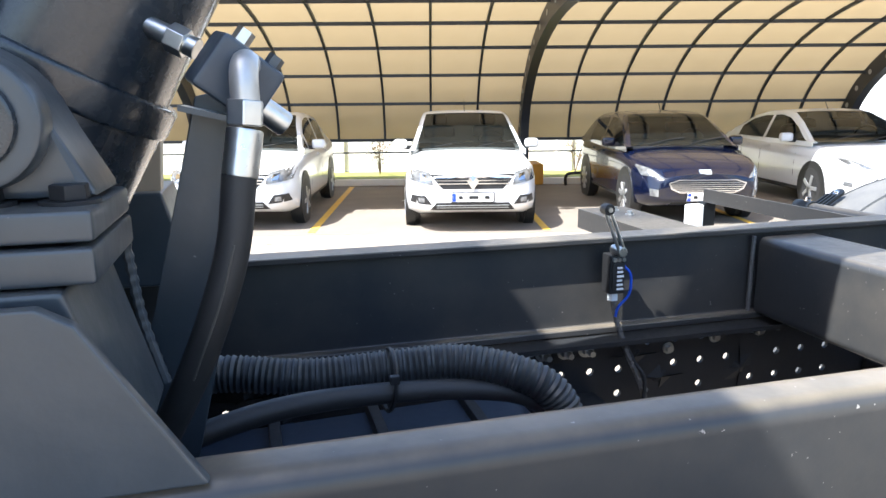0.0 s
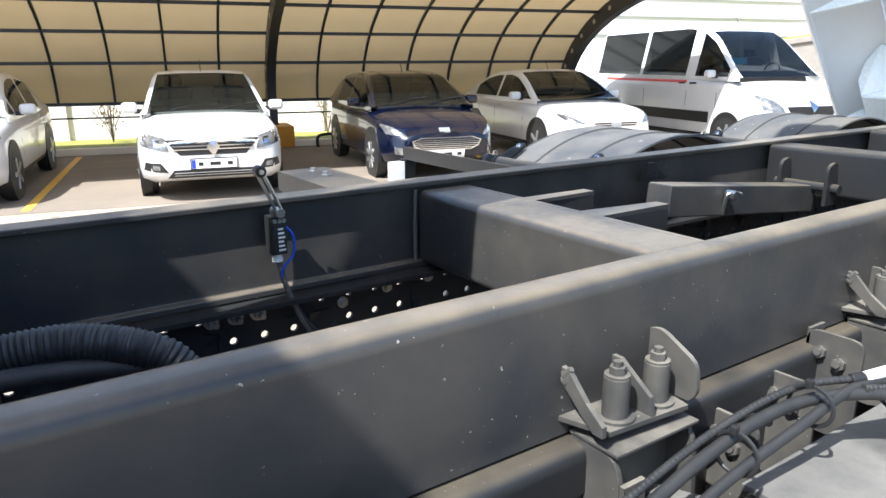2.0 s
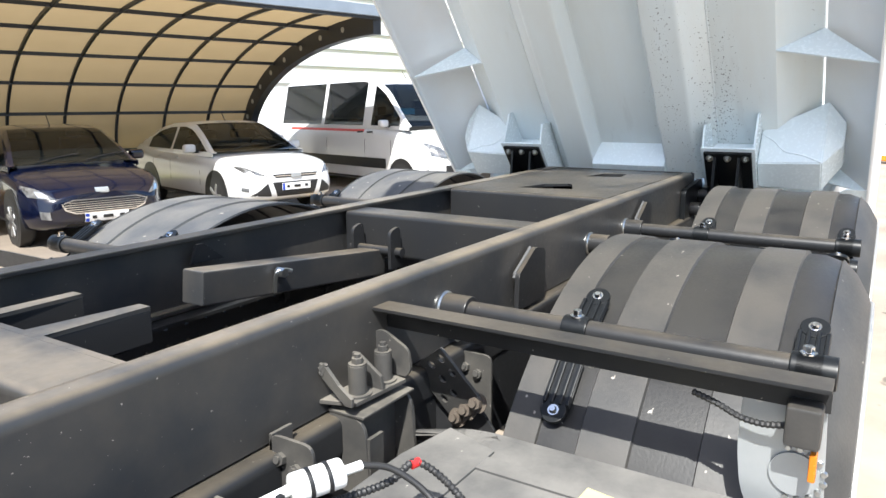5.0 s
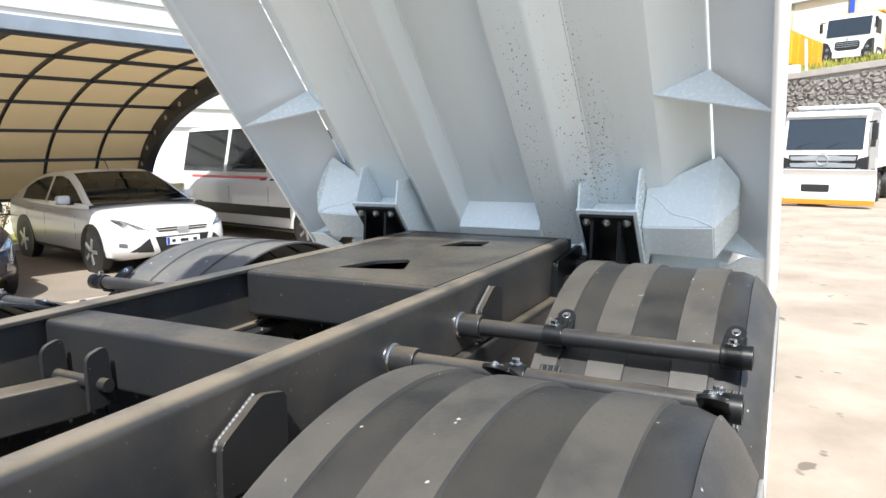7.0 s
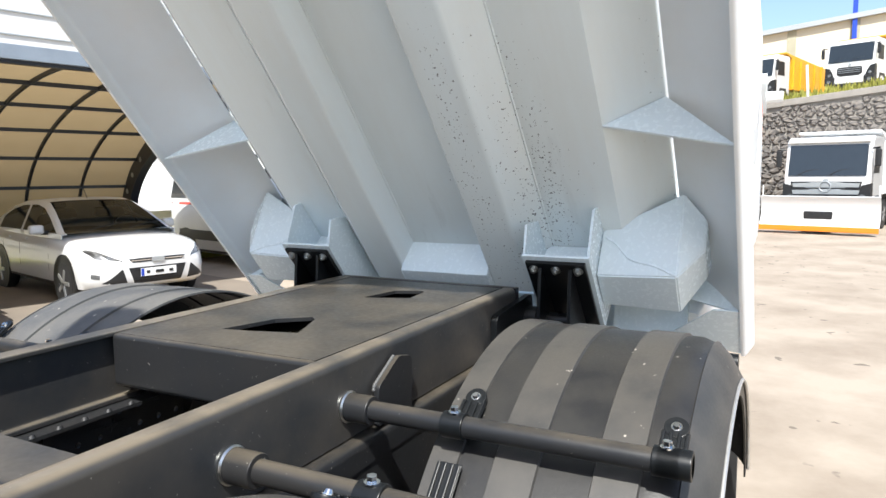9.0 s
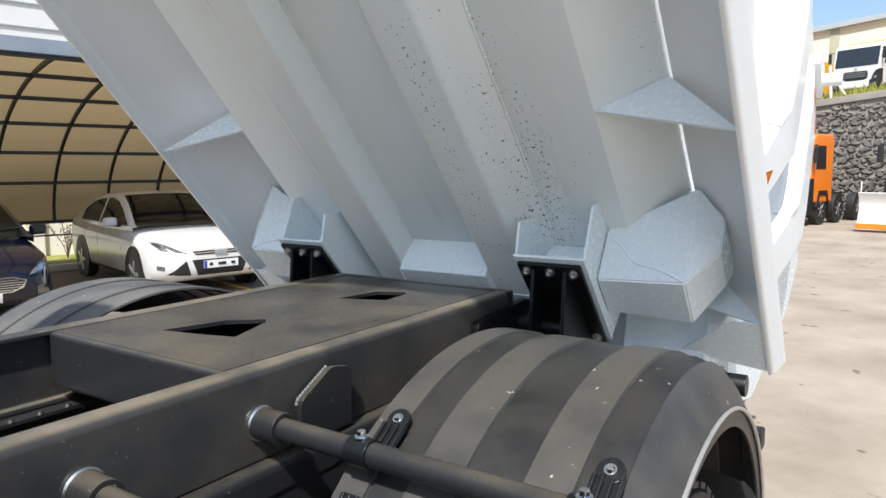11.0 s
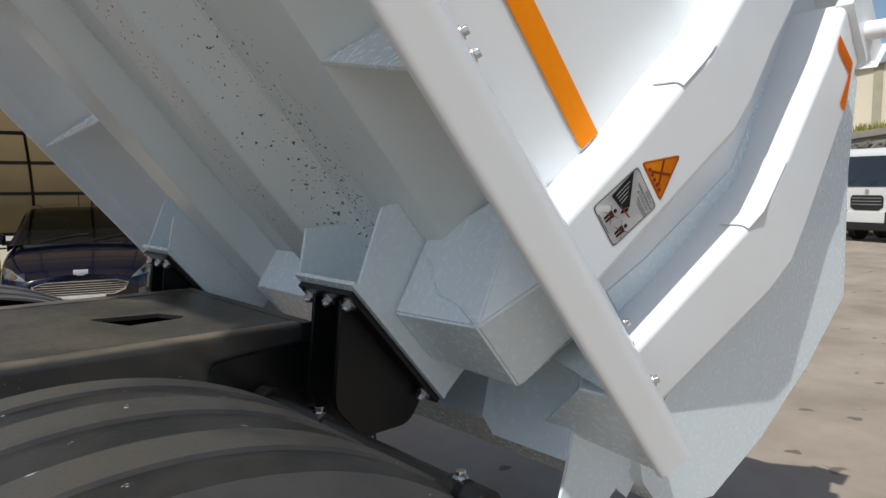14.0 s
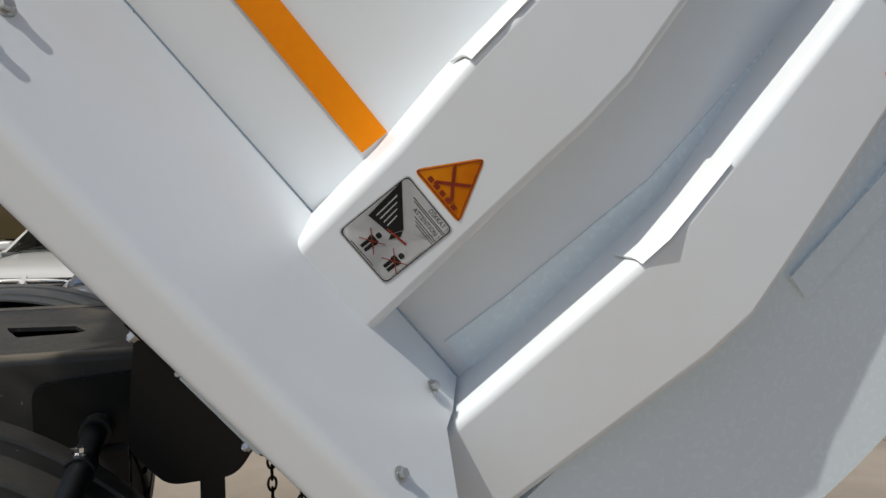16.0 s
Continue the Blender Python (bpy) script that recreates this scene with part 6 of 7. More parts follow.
    for s in (1, -1):
        mx = sp["mirror"]
        mm = part("mirror", Box(mx - 0.07, mx + 0.07, s * (hw + 0.0) - 0.0 if s > 0 else -hw - 0.20, s * hw + 0.20 if s > 0 else -hw, belt + 0.0, belt + 0.14, bev=0.045, seg=3), paint, e)
        part("mirror_foot", Box(mx - 0.03, mx + 0.03, min(s * hw * 0.93, s * (hw + 0.05)), max(s * hw * 0.93, s * (hw + 0.05)), belt - 0.01, belt + 0.05, bev=0.01), TRIM, mm)
        for dx in sp["doors"]:
            lay("door_gap", [(dx, 0.36), (dx + 0.012, 0.36), (dx + 0.012, belt - 0.03), (dx, belt - 0.03)], TRIM, s, 0.0015, 0.003, n=4)
        for dx in sp["handles"]:
            lay("door_handle", [(dx, belt - 0.13), (dx + 0.17, belt - 0.12), (dx + 0.17, belt - 0.09), (dx, belt - 0.10)], sp.get("handle_mat", paint), s, 0.02, 0.025, n=2)
        lay("sill_trim", [(sp["axles"][0] + 0.4, 0.26), (sp["axles"][1] - 0.4, 0.26), (sp["axles"][1] - 0.4, 0.30), (sp["axles"][0] + 0.4, 0.30)], TRIM, s, 0.003, 0.005, n=3)
    part("aerial", Hose([(sp["screen"] - 0.12, 0, H - 0.01), (sp["screen"] - 0.26, 0, H + 0.16)], 0.006, 6, 2), TRIM, e)
    for s in (0.15, -0.45):
        part("wiper", Hose([(cx1 - 0.06, s, belt + 0.05), (cx1 - 0.16, s + 0.3, belt + 0.10), (cx1 - 0.20, s + 0.55, belt + 0.13)], 0.008, 6, 2), TRIM, e)
    return e


def plate_on(lay, z, w=0.52, h=0.11, y=0.0):
    lay("plate_frame", [(y - w / 2 - 0.012, z - 0.012), (y + w / 2 + 0.012, z - 0.012), (y + w / 2 + 0.012, z + h + 0.012), (y - w / 2 - 0.012, z + h + 0.012)], TRIM, "front", 0.012, 0.010, lab="black plate holder", n=2)
    p = lay("number_plate", [(y - w / 2, z), (y + w / 2, z), (y + w / 2, z + h), (y - w / 2, z + h)], LABEL_WHITE, "front", 0.02, 0.012, lab="white number plate with dark bars", n=2)
    lay("plate_band", [(y - w / 2 + 0.002, z + 0.004), (y - w / 2 + 0.045, z + 0.004), (y - w / 2 + 0.045, z + h - 0.004), (y - w / 2 + 0.002, z + h - 0.004)], PLATE_BLUE, "front", 0.023, 0.002, p, n=1)
    for a, b in ((-0.18, -0.13), (-0.05, 0.07), (0.15, 0.21)):
        lay("plate_bar", [(y + a, z + 0.035), (y + b, z + 0.035), (y + b, z + h - 0.035), (y + a, z + h - 0.035)], INK, "front", 0.0235, 0.002, p, n=1)


# seen from ahead, +y of the car is on the picture's right, so plates put the band at -y
def sedan_front(lay, e, hw, fx):
    g = lay("grille", [(-0.38, 0.575), (0.38, 0.575), (0.54, 0.755), (-0.54, 0.755)], TRIM, "front", 0.004, 0.01, lab="black grille with chrome bars")
    for z in (0.635, 0.675, 0.715):
        lay("grille_bar", [(-0.46, z), (0.46, z), (0.47, z + 0.014), (-0.47, z + 0.014)], CHROME, "front", 0.014, 0.01, g)
    lay("emblem", [(-0.075, 0.67), (0.0, 0.555), (0.075, 0.67), (0.0, 0.785)], CHROME, "front", 0.03, 0.02, lab="plain chrome lozenge", n=2)
    for s in (1, -1):
        h_ = lay("headlight", [(s * 0.50, 0.630), (s * 0.81, 0.675), (s * 0.84, 0.845), (s * 0.54, 0.775)], LAMP, "front", 0.012, 0.03)
        lay("lamp_bowl", [(s * 0.58, 0.68), (s * 0.66, 0.69), (s * 0.67, 0.77), (s * 0.59, 0.755)], CHROME, "front", 0.016, 0.01, h_, n=3)
        f = lay("fog_recess", [(s * 0.52, 0.375), (s * 0.80, 0.40), (s * 0.77, 0.50), (s * 0.60, 0.49)], TRIM, "front", 0.006, 0.01)
        lay("fog_lamp", [(s * 0.61, 0.405), (s * 0.69, 0.41), (s * 0.69, 0.47), (s * 0.61, 0.46)], LAMP, "front", 0.012, 0.01, f, n=3)
    lo = lay("lower_intake", [(-0.54, 0.30), (0.54, 0.30), (0.46, 0.40), (-0.46, 0.40)], TRIM, "front", 0.005, 0.01)
    for z in (0.33, 0.36):
        lay("intake_bar", [(-0.46, z), (0.46, z), (0.45, z + 0.008), (-0.45, z + 0.008)], GALV, "front", 0.012, 0.006, lo)
    plate_on(lay, 0.415)


def hatch_front(lay, e, hw, fx):
    g = lay("grille", [(-0.38, 0.455), (0.38, 0.455), (0.38, 0.61), (-0.38, 0.61)], TRIM, "front", 0.004, 0.01, lab="rounded grille with chrome slats")
    for s in (1, -1):
        lay("grille_end", [(s * 0.38, 0.455), (s * 0.47, 0.50), (s * 0.50, 0.575), (s * 0.38, 0.61)], TRIM, "front", 0.004, 0.01, g)
        lay("grille_frame", [(s * 0.36, 0.445), (s * 0.48, 0.495), (s * 0.465, 0.51), (s * 0.36, 0.46)], CHROME, "front", 0.016, 0.012, g)
        lay("grille_frame", [(s * 0.48, 0.495), (s * 0.52, 0.58), (s * 0.50, 0.585), (s * 0.465, 0.51)], CHROME, "front", 0.016, 0.012, g)
        lay("grille_frame", [(s * 0.52, 0.58), (s * 0.38, 0.625), (s * 0.38, 0.61), (s * 0.50, 0.57)], CHROME, "front", 0.016, 0.012, g)
    for k, w in enumerate((0.42, 0.46, 0.485, 0.48, 0.43)):
        z = 0.472 + 0.027 * k
        lay("grille_slat", [(-w, z), (w, z), (w, z + 0.009), (-w, z + 0.009)], CHROME, "front", 0.016, 0.01, g)
    lay("grille_frame", [(-0.38, 0.61), (0.38, 0.61), (0.38, 0.625), (-0.38, 0.625)], CHROME, "front", 0.016, 0.012, g)
    lay("grille_frame", [(-0.36, 0.445), (0.36, 0.445), (0.36, 0.46), (-0.36, 0.46)], CHROME, "front", 0.016, 0.012, g)
    lay("emblem", [(-0.08, 0.70), (0.08, 0.70), (0.08, 0.745), (-0.08, 0.745)], GALV, "front", 0.012, 0.012, lab="plain oval badge", n=4)
    for s in (1, -1):
        h_ = lay("headlight", [(s * 0.55, 0.635), (s * 0.80, 0.665), (s * 0.84, 0.80), (s * 0.72, 0.765)], LAMP, "front", 0.012, 0.03)
        lay("lamp_bowl", [(s * 0.64, 0.66), (s * 0.72, 0.67), (s * 0.74, 0.735), (s * 0.68, 0.72)], CHROME, "front", 0.016, 0.01, h_, n=3)
        lay("fog_lamp", [(s * 0.63, 0.395), (s * 0.72, 0.40), (s * 0.73, 0.50), (s * 0.64, 0.49)], LAMP, "front", 0.014, 0.02, n=4)
    lay("lower_intake", [(-0.48, 0.27), (0.48, 0.27), (0.46, 0.325), (-0.46, 0.325)], TRIM, "front", 0.004, 0.01)
    plate_on(lay, 0.335)


def saloon_front(lay, e, hw, fx):
    g = lay("grille", [(-0.36, 0.63), (0.36, 0.63), (0.42, 0.685), (-0.42, 0.685)], TRIM, "front", 0.004, 0.01)
    lay("grille_bar", [(-0.38, 0.65), (0.38, 0.65), (0.385, 0.664), (-0.385, 0.664)], CHROME, "front", 0.014, 0.01, g)
    lay("emblem", [(-0.09, 0.625), (0.09, 0.625), (0.09, 0.685), (-0.09, 0.685)], GALV, "front", 0.02, 0.012, lab="plain oval badge", n=4)
    c = lay("centre_intake", [(-0.34, 0.33), (0.34, 0.33), (0.42, 0.56), (-0.42, 0.56)], TRIM, "front", 0.004, 0.01, lab="wide black lower grille")
    for z in (0.355, 0.385, 0.53):
        lay("intake_bar", [(-0.34, z), (0.34, z), (0.35, z + 0.008), (-0.35, z + 0.008)], DARK, "front", 0.012, 0.008, c)
    for s in (1, -1):
        lay("side_intake", [(s * 0.44, 0.34), (s * 0.74, 0.36), (s * 0.52, 0.54), (s * 0.50, 0.55)], TRIM, "front", 0.005, 0.01, lab="three-cornered black intake")
        h_ = lay("headlight", [(s * 0.50, 0.665), (s * 0.78, 0.70), (s * 0.87, 0.835), (s * 0.74, 0.80)], LAMP, "front", 0.012, 0.03)
        lay("lamp_bowl", [(s * 0.76, 0.74), (s * 0.82, 0.76), (s * 0.84, 0.80), (s * 0.78, 0.79)], TRIM, "front", 0.016, 0.01, h_, n=3)
        lay("fog_lamp", [(s * 0.76, 0.42), (s * 0.83, 0.43), (s * 0.83, 0.49), (s * 0.76, 0.48)], LAMP, "front", 0.012, 0.02, n=3)
    plate_on(lay, 0.43)


def van_front(lay, e, hw, fx):
    lay("bumper", [(-0.98, 0.30), (0.98, 0.30), (0.98, 0.62), (-0.98, 0.62)], TRIM, "front", 0.02, 0.04, lab="black plastic bumper")
    g = lay("grille", [(-0.45, 0.68), (0.45, 0.68), (0.60, 0.86), (-0.60, 0.86)], TRIM, "front", 0.006, 0.01)
    lay("emblem", [(-0.09, 0.86), (0.0, 0.75), (0.09, 0.86), (0.0, 0.97)], CHROME, "front", 0.03, 0.02, lab="plain chrome lozenge", n=2)
    for s in (1, -1):
        lay("headlight", [(s * 0.62, 0.74), (s * 0.94, 0.80), (s * 0.95, 1.06), (s * 0.74, 0.96)], LAMP, "front", 0.012, 0.03)
    for s in (1, -1):
        lay("red_stripe", [(-2.6, 1.22), (0.62, 1.22), (0.62, 1.315), (-2.6, 1.315)], STRIPE_RED, s, 0.004, 0.006, lab="red stripe below the windows")
        lay("side_moulding", [(-2.5, 0.50), (1.35, 0.50), (1.35, 0.70), (-2.5, 0.70)], TRIM, s, 0.012, 0.02, lab="black side moulding")


def set_at(front, depth_len, turn=0.0):
    """Pose of a car whose nose stands at front (x, y) and faces out of the row."""
    c = Vector((front[0], front[1], 0)) + Bk * depth_len
    return Matrix.Translation(c) @ Euler((0, 0, ROW + math.pi * 1.5 + radians(turn))).to_matrix().to_4x4()


SEDAN = dict(L=4.30, W=1.73, H=1.51, belt=0.985, top=[(-2.15, 0.93), (-2.05, 1.03), (-1.5, 1.06), (-1.2, 1.0), (0.75, 0.97), (1.0, 0.965), (1.6, 0.90), (2.0, 0.83), (2.15, 0.73)],
             roof=[(-1.62, 1.05), (-0.95, 1.43), (-0.5, 1.495), (0.0, 1.51), (0.28, 1.47), (0.52, 1.36), (1.0, 1.05), (1.10, 0.99)], pillars=[(-0.36, -0.27), (-1.3, -1.05), (0.62, 0.70)], screen=0.26, back=-0.80, side=(-1.30, 0.95),
             axles=(-1.30, 1.33), mirror=0.62, doors=(-1.05, -0.33, 0.72), handles=(-0.95, -0.20), seat=-0.15, front=sedan_front, taper=0.16)
HATCH = dict(L=4.0, W=1.735, H=1.475, belt=0.985, top=[(-2.0, 0.90), (-1.9, 1.02), (-1.2, 1.02), (0.8, 0.965), (1.0, 0.955), (1.5, 0.89), (1.85, 0.79), (2.0, 0.66)],
             roof=[(-1.88, 1.02), (-1.45, 1.34), (-1.15, 1.43), (-0.4, 1.475), (0.0, 1.46), (0.25, 1.41), (0.6, 1.24), (0.98, 1.02), (1.06, 0.985)], pillars=[(-0.42, -0.33), (-1.6, -1.2)], screen=0.14, back=-1.5, side=(-1.6, 0.92),
             axles=(-1.27, 1.22), mirror=0.60, doors=(-0.40, 0.68), handles=(-0.30, -0.95), seat=-0.2, front=hatch_front, spokes=8, taper=0.22)
SALOON = dict(L=4.50, W=1.82, H=1.475, belt=0.985, top=[(-2.25, 0.96), (-2.15, 1.05), (-1.6, 1.10), (-1.2, 1.02), (0.8, 0.975), (1.05, 0.965), (1.7, 0.89), (2.1, 0.80), (2.25, 0.68)],
              roof=[(-1.80, 1.09), (-1.1, 1.38), (-0.7, 1.45), (-0.1, 1.475), (0.2, 1.43), (0.55, 1.29), (1.1, 1.01), (1.2, 0.985)], pillars=[(-0.42, -0.33), (-1.6, -1.4)], screen=0.16, back=-0.95, side=(-1.6, 1.0),
              axles=(-1.30, 1.35), mirror=0.68, doors=(-1.15, -0.40, 0.78), handles=(-1.0, -0.25), seat=-0.15, front=saloon_front, taper=0.24)
VAN = dict(L=5.45, W=2.07, H=2.30, belt=1.33, top=[(-2.72, 1.33), (-2.6, 1.34), (1.2, 1.33), (1.7, 1.28), (2.2, 1.12), (2.55, 1.02), (2.72, 0.88)],
           roof=[(-2.70, 2.15), (-2.6, 2.28), (0.4, 2.32), (0.85, 2.22), (1.2, 2.03), (1.9, 1.40), (2.0, 1.335)], pillars=[(0.55, 0.82), (-0.95, -0.84)], screen=0.95, back=-5.0, side=(-2.5, 1.7),
           axles=(-1.85, 1.83), mirror=1.42, doors=(-0.7, 0.66, 1.5), handles=(0.42, 0.74), handle_mat=TRIM, glass=GLASS_DARK, seat=0.65, front=van_front, taper=0.15)
car("sedan", "white four-door saloon with chrome-barred grille and dark windows", CAR_WHITE, set_at((-0.62, 8.86), 2.15), SEDAN)
car("sedan", "white four-door saloon with chrome-barred grille and dark windows", CAR_WHITE, set_at((2.39, 7.85), 2.15), SEDAN)
car("hatchback", "dark navy blue hatchback with oval slatted grille", CAR_BLUE, set_at((5.50, 7.42), 2.0), HATCH)
car("sedan", "white sleek saloon with two-part black grille under the shelter", CAR_WHITE, set_at((8.62, 7.15), 2.25), SALOON)
van = car("minibus", "white minibus with a red side stripe beyond the shelter", CAR_WHITE, set_at((12.3, 5.95), 2.72), VAN)
sign = part("windscreen_card", Box(1.42, 1.44, -0.85, -0.35, 1.52, 1.66, m=Matrix.Identity(4)), mat("blue_card", (0.05, 0.25, 0.45), 0.5, scale=20), van, "blue card behind the windscreen")


# ---- yard beyond the truck ----
def lorry(name, label, paint, at, bodypaint=None, chassis_len=5.5, grille=TRIM, plow=False):
    """A cab-over lorry: cab with screen, grille, bumper, lamps and mirrors; frame, wheels, and a tipper box where it has one."""
    e = thing(name, label, "lorry", "parked lorries", at=at)
    cab = [(0.0, 0.75), (0.0, 1.75), (-0.22, 2.85), (-0.45, 3.0), (-1.9, 3.0), (-2.0, 2.9), (-2.0, 0.75)]
    part("cab", Prism(cab, "y", -1.22, 1.22, bev=0.07, seg=3), paint, e)
    part("screen_surround", Prism([(0.008, 1.77), (-0.195, 2.74), (-0.23, 2.74), (-0.05, 1.77)], "y", -1.10, 1.10), SCREEN, e)
    w = part("windscreen", Prism([(0.024, 1.78), (-0.178, 2.72), (-0.184, 2.72), (0.018, 1.78)], "y", -1.08, 1.08), SCREEN, e, "dark windscreen")
    for s in (0.1, -0.8):
        part("wiper", Hose([(0.03, s, 1.80), (-0.02, s + 0.3, 1.95), (-0.03, s + 0.6, 1.98)], 0.014, 6, 2), TRIM, w)
    part("grille", Prism([(-0.45, 1.02), (-0.62, 1.12), (-0.62, 1.42), (-0.55, 1.50), (0.55, 1.50), (0.62, 1.42), (0.62, 1.12), (0.45, 1.02)], "x", -0.03, 0.03, bev=0.01), grille, e)
    if plow:
        part("wide_grille", Prism([(-0.9, 1.14), (-1.0, 1.60), (1.0, 1.60), (0.9, 1.14)], "x", -0.03, 0.035, bev=0.01), TRIM, e)
        for z in (1.20, 1.42):
            part("grille_slat", Prism([(-0.92, z), (-0.95, z + 0.13), (-0.5, z + 0.13), (-0.4, z + 0.16), (0.4, z + 0.16), (0.5, z + 0.13), (0.95, z + 0.13), (0.92, z)], "x", 0.036, 0.06, bev=0.01), GALV, e, "silver grille slat")
        part("grille_ring", Hose([(0.075, 0.16 * math.cos(a), 1.44 + 0.16 * math.sin(a)) for a in np.linspace(0, 6.2832, 20)], 0.02, 8, 2), GALV, e, "plain silver ring")
        part("sun_visor", Box(-0.35, -0.10, -1.15, 1.15, 2.80, 2.92, bev=0.03), CAR_WHITE, e)
    for z in (1.2, 1.3, 1.4):
        part("grille_bar", Box(0.02, 0.045, -0.56, 0.56, z, z + 0.02), DARK if paint is CAR_ORANGE else GALV, e)
    part("emblem", Cyl((0.0, 0, 1.62), (0.03, 0, 1.62), 0.08, 20), GALV, e, "plain round badge")
    part("bumper", Box(-0.35, 0.10, -0.72, 0.72, 0.62, 1.0, bev=0.05), paint, e)
    part("bumper_base", Box(-0.35, 0.07, -1.2, 1.2, 0.38, 0.62, bev=0.05), TRIM, e)
    for s in (1, -1):
        part("bumper_corner", Box(-0.35, 0.09, min(s * 0.72, s * 1.24), max(s * 0.72, s * 1.24), 0.55, 1.02, bev=0.06), TRIM, e)
        part("corner_panel", Prism([(s * 0.78, 1.0), (s * 1.235, 1.0), (s * 1.235, 1.55), (s * 1.0, 1.48), (s * 0.86, 1.25)], "x", -0.30, 0.012, bev=0.004), TRIM, e)
    for s in (1, -1):
        part("headlight", Cyl((0.05, s * 1.0, 0.76), (0.12, s * 1.0, 0.76), 0.10, 20, bev=0.02), LAMP, e, "round headlight")
        part("headlight", Cyl((0.0, s * 1.0, 1.12), (0.045, s * 1.0, 1.12), 0.09, 20, bev=0.015), LAMP, e, "round headlight")
        part("mirror", Box(-0.06, 0.05, min(s * 1.30, s * 1.47), max(s * 1.30, s * 1.47), 2.05, 2.58, bev=0.04), TRIM, e)
        part("mirror_arm", Cyl((-0.1, s * 1.2, 2.6), (0.0, s * 1.42, 2.62), 0.025, 8), TRIM, e)
        part("side_window", Prism([(-0.42, 1.85), (-0.55, 2.62), (-1.25, 2.62), (-1.3, 1.85)], "y", min(s * 1.20, s * 1.228), max(s * 1.20, s * 1.228)), INK, e, "dark side window")
        part("mudwing", Prism([(-0.55, 0.62), (-0.75, 1.15), (-1.5, 1.15), (-1.75, 0.62), (-1.62, 0.62), (-1.4, 1.02), (-0.85, 1.02), (-0.68, 0.62)], "y", min(s * 0.95, s * 1.25), max(s * 0.95, s * 1.25), bev=0.02), TRIM, e)
        for x in [-1.15, -2.75] + [-4.75 - 1.4 * k for k in range(int((chassis_len - 1.0) / 1.9))]:
            road_wheel(e, x, s * 1.02, 0.5, 0.32, s, 6, 0.55)
        part("frame_rail", Box(-2.1 - chassis_len, -1.0, min(s * 0.36, s * 0.43), max(s * 0.36, s * 0.43), 0.75, 1.02), DARK, e)
    if bodypaint:
        tb = part("tipper_box", Prism([(-2.3, 1.15), (-2.25, 2.95), (-1.5, 3.15), (-1.5, 3.22), (-2.3, 3.12), (-2.0 - chassis_len, 2.75), (-2.1 - chassis_len, 1.25)], "y", -1.2, 1.2, bev=0.02), bodypaint, e)
        for k in range(5):
            for s in (1, -1):
                part("rib", Box(-2.6 - k * 1.0, -2.45 - k * 1.0, min(s * 1.2, s * 1.27), max(s * 1.2, s * 1.27), 1.2, 2.85), bodypaint, tb)
    if plow:
        grid = [[Vector((0.75 + 0.22 * ((z - 0.7) / 0.55) ** 2, y, z)) for y in np.linspace(-1.65, 1.65, 9)] for z in np.linspace(0.22, 1.15, 9)]
        p = part("snow_plough", sheet(bmesh.new(), grid, 0.04), CAR_WHITE, e, "white snow plough blade")
        part("cutting_edge", Box(0.90, 0.97, -1.65, 1.65, 0.10, 0.26, bev=0.01), CAR_ORANGE, p, "orange worn cutting edge")
        part("plough_mount", Box(0.05, 0.8, -0.4, 0.4, 0.45, 0.7, bev=0.03), DARK, e)
        for s in (1, -1):
            part("marker_rod", Cyl((0.8, s * 1.6, 1.1), (0.8, s * 1.6, 1.5), 0.02, 8), CAR_WHITE, p)
    return e


def yard(x, y, z, turn):
    return Matrix.Translation((x, y, z)) @ Euler((0, 0, radians(turn))).to_matrix().to_4x4()


def yard_s(x, y, z, turn, k, tall=None):
    return yard(x, y, z, turn) @ Matrix.Diagonal((k, k, tall or k, 1))


lorry("lorry", "white lorry with a snow plough blade parked at the stone wall", CAR_WHITE, yard_s(25.3, -1.72, 0, 166, 0.95), SIDE_WHITE, plow=True)
lorry("lorry", "orange cab-over lorry chassis with black grille in the yard", CAR_ORANGE, yard_s(26.4, 2.30, 0, 163, 0.81, 0.95), chassis_len=2.9)
lorry("lorry", "white cab-over lorry chassis parked beside the orange one", CAR_WHITE, yard_s(26.8, 5.75, 0, 165, 0.81, 0.95), chassis_len=2.9)
WX, FALL = 30.5, 0.11


def top_z(y):
    """Height of the retaining wall's top, which falls along the yard."""
    return 4.5 - FALL * (y + 3)


SHEAR = Matrix(((1, 0, 0, 0), (0, 1, 0, 0), (0, -FALL, 1, top_z(0)), (0, 0, 0, 1)))
for y in (-3.2, 1.6, 5.9, 9.6):
    lorry("lorry", "white lorry with a yellow tipper box on the upper terrace", CAR_WHITE, yard(46.0, y, top_z(y) + 1.42, 158), TRUCK_YELLOW)
single("terrace", Prism([(WX + 0.3, -6.5), (WX + 0.3, 0.05), (WX + 3.0, 0.55), (42.0, 1.40), (120, 1.40), (120, -6.5)], "y", -26, 26, m=SHEAR), GRASS, "grassy upper terrace behind the stone wall", "ground", kind="structure")
single("terrace_paving", Box(43.0, 110, -25.5, 25.5, 1.40, 1.42, m=SHEAR), CONCRETE, "concrete yard on the upper terrace", "pavement", kind="structure")
single("wall_coping", Box(WX - 0.12, WX + 0.5, -26, 26, -0.02, 0.22, m=SHEAR, bev=0.03), MORTAR, "pale concrete coping on the stone wall", "coping", kind="structure")
tufts = bmesh.new()
rg = random.Random(11)
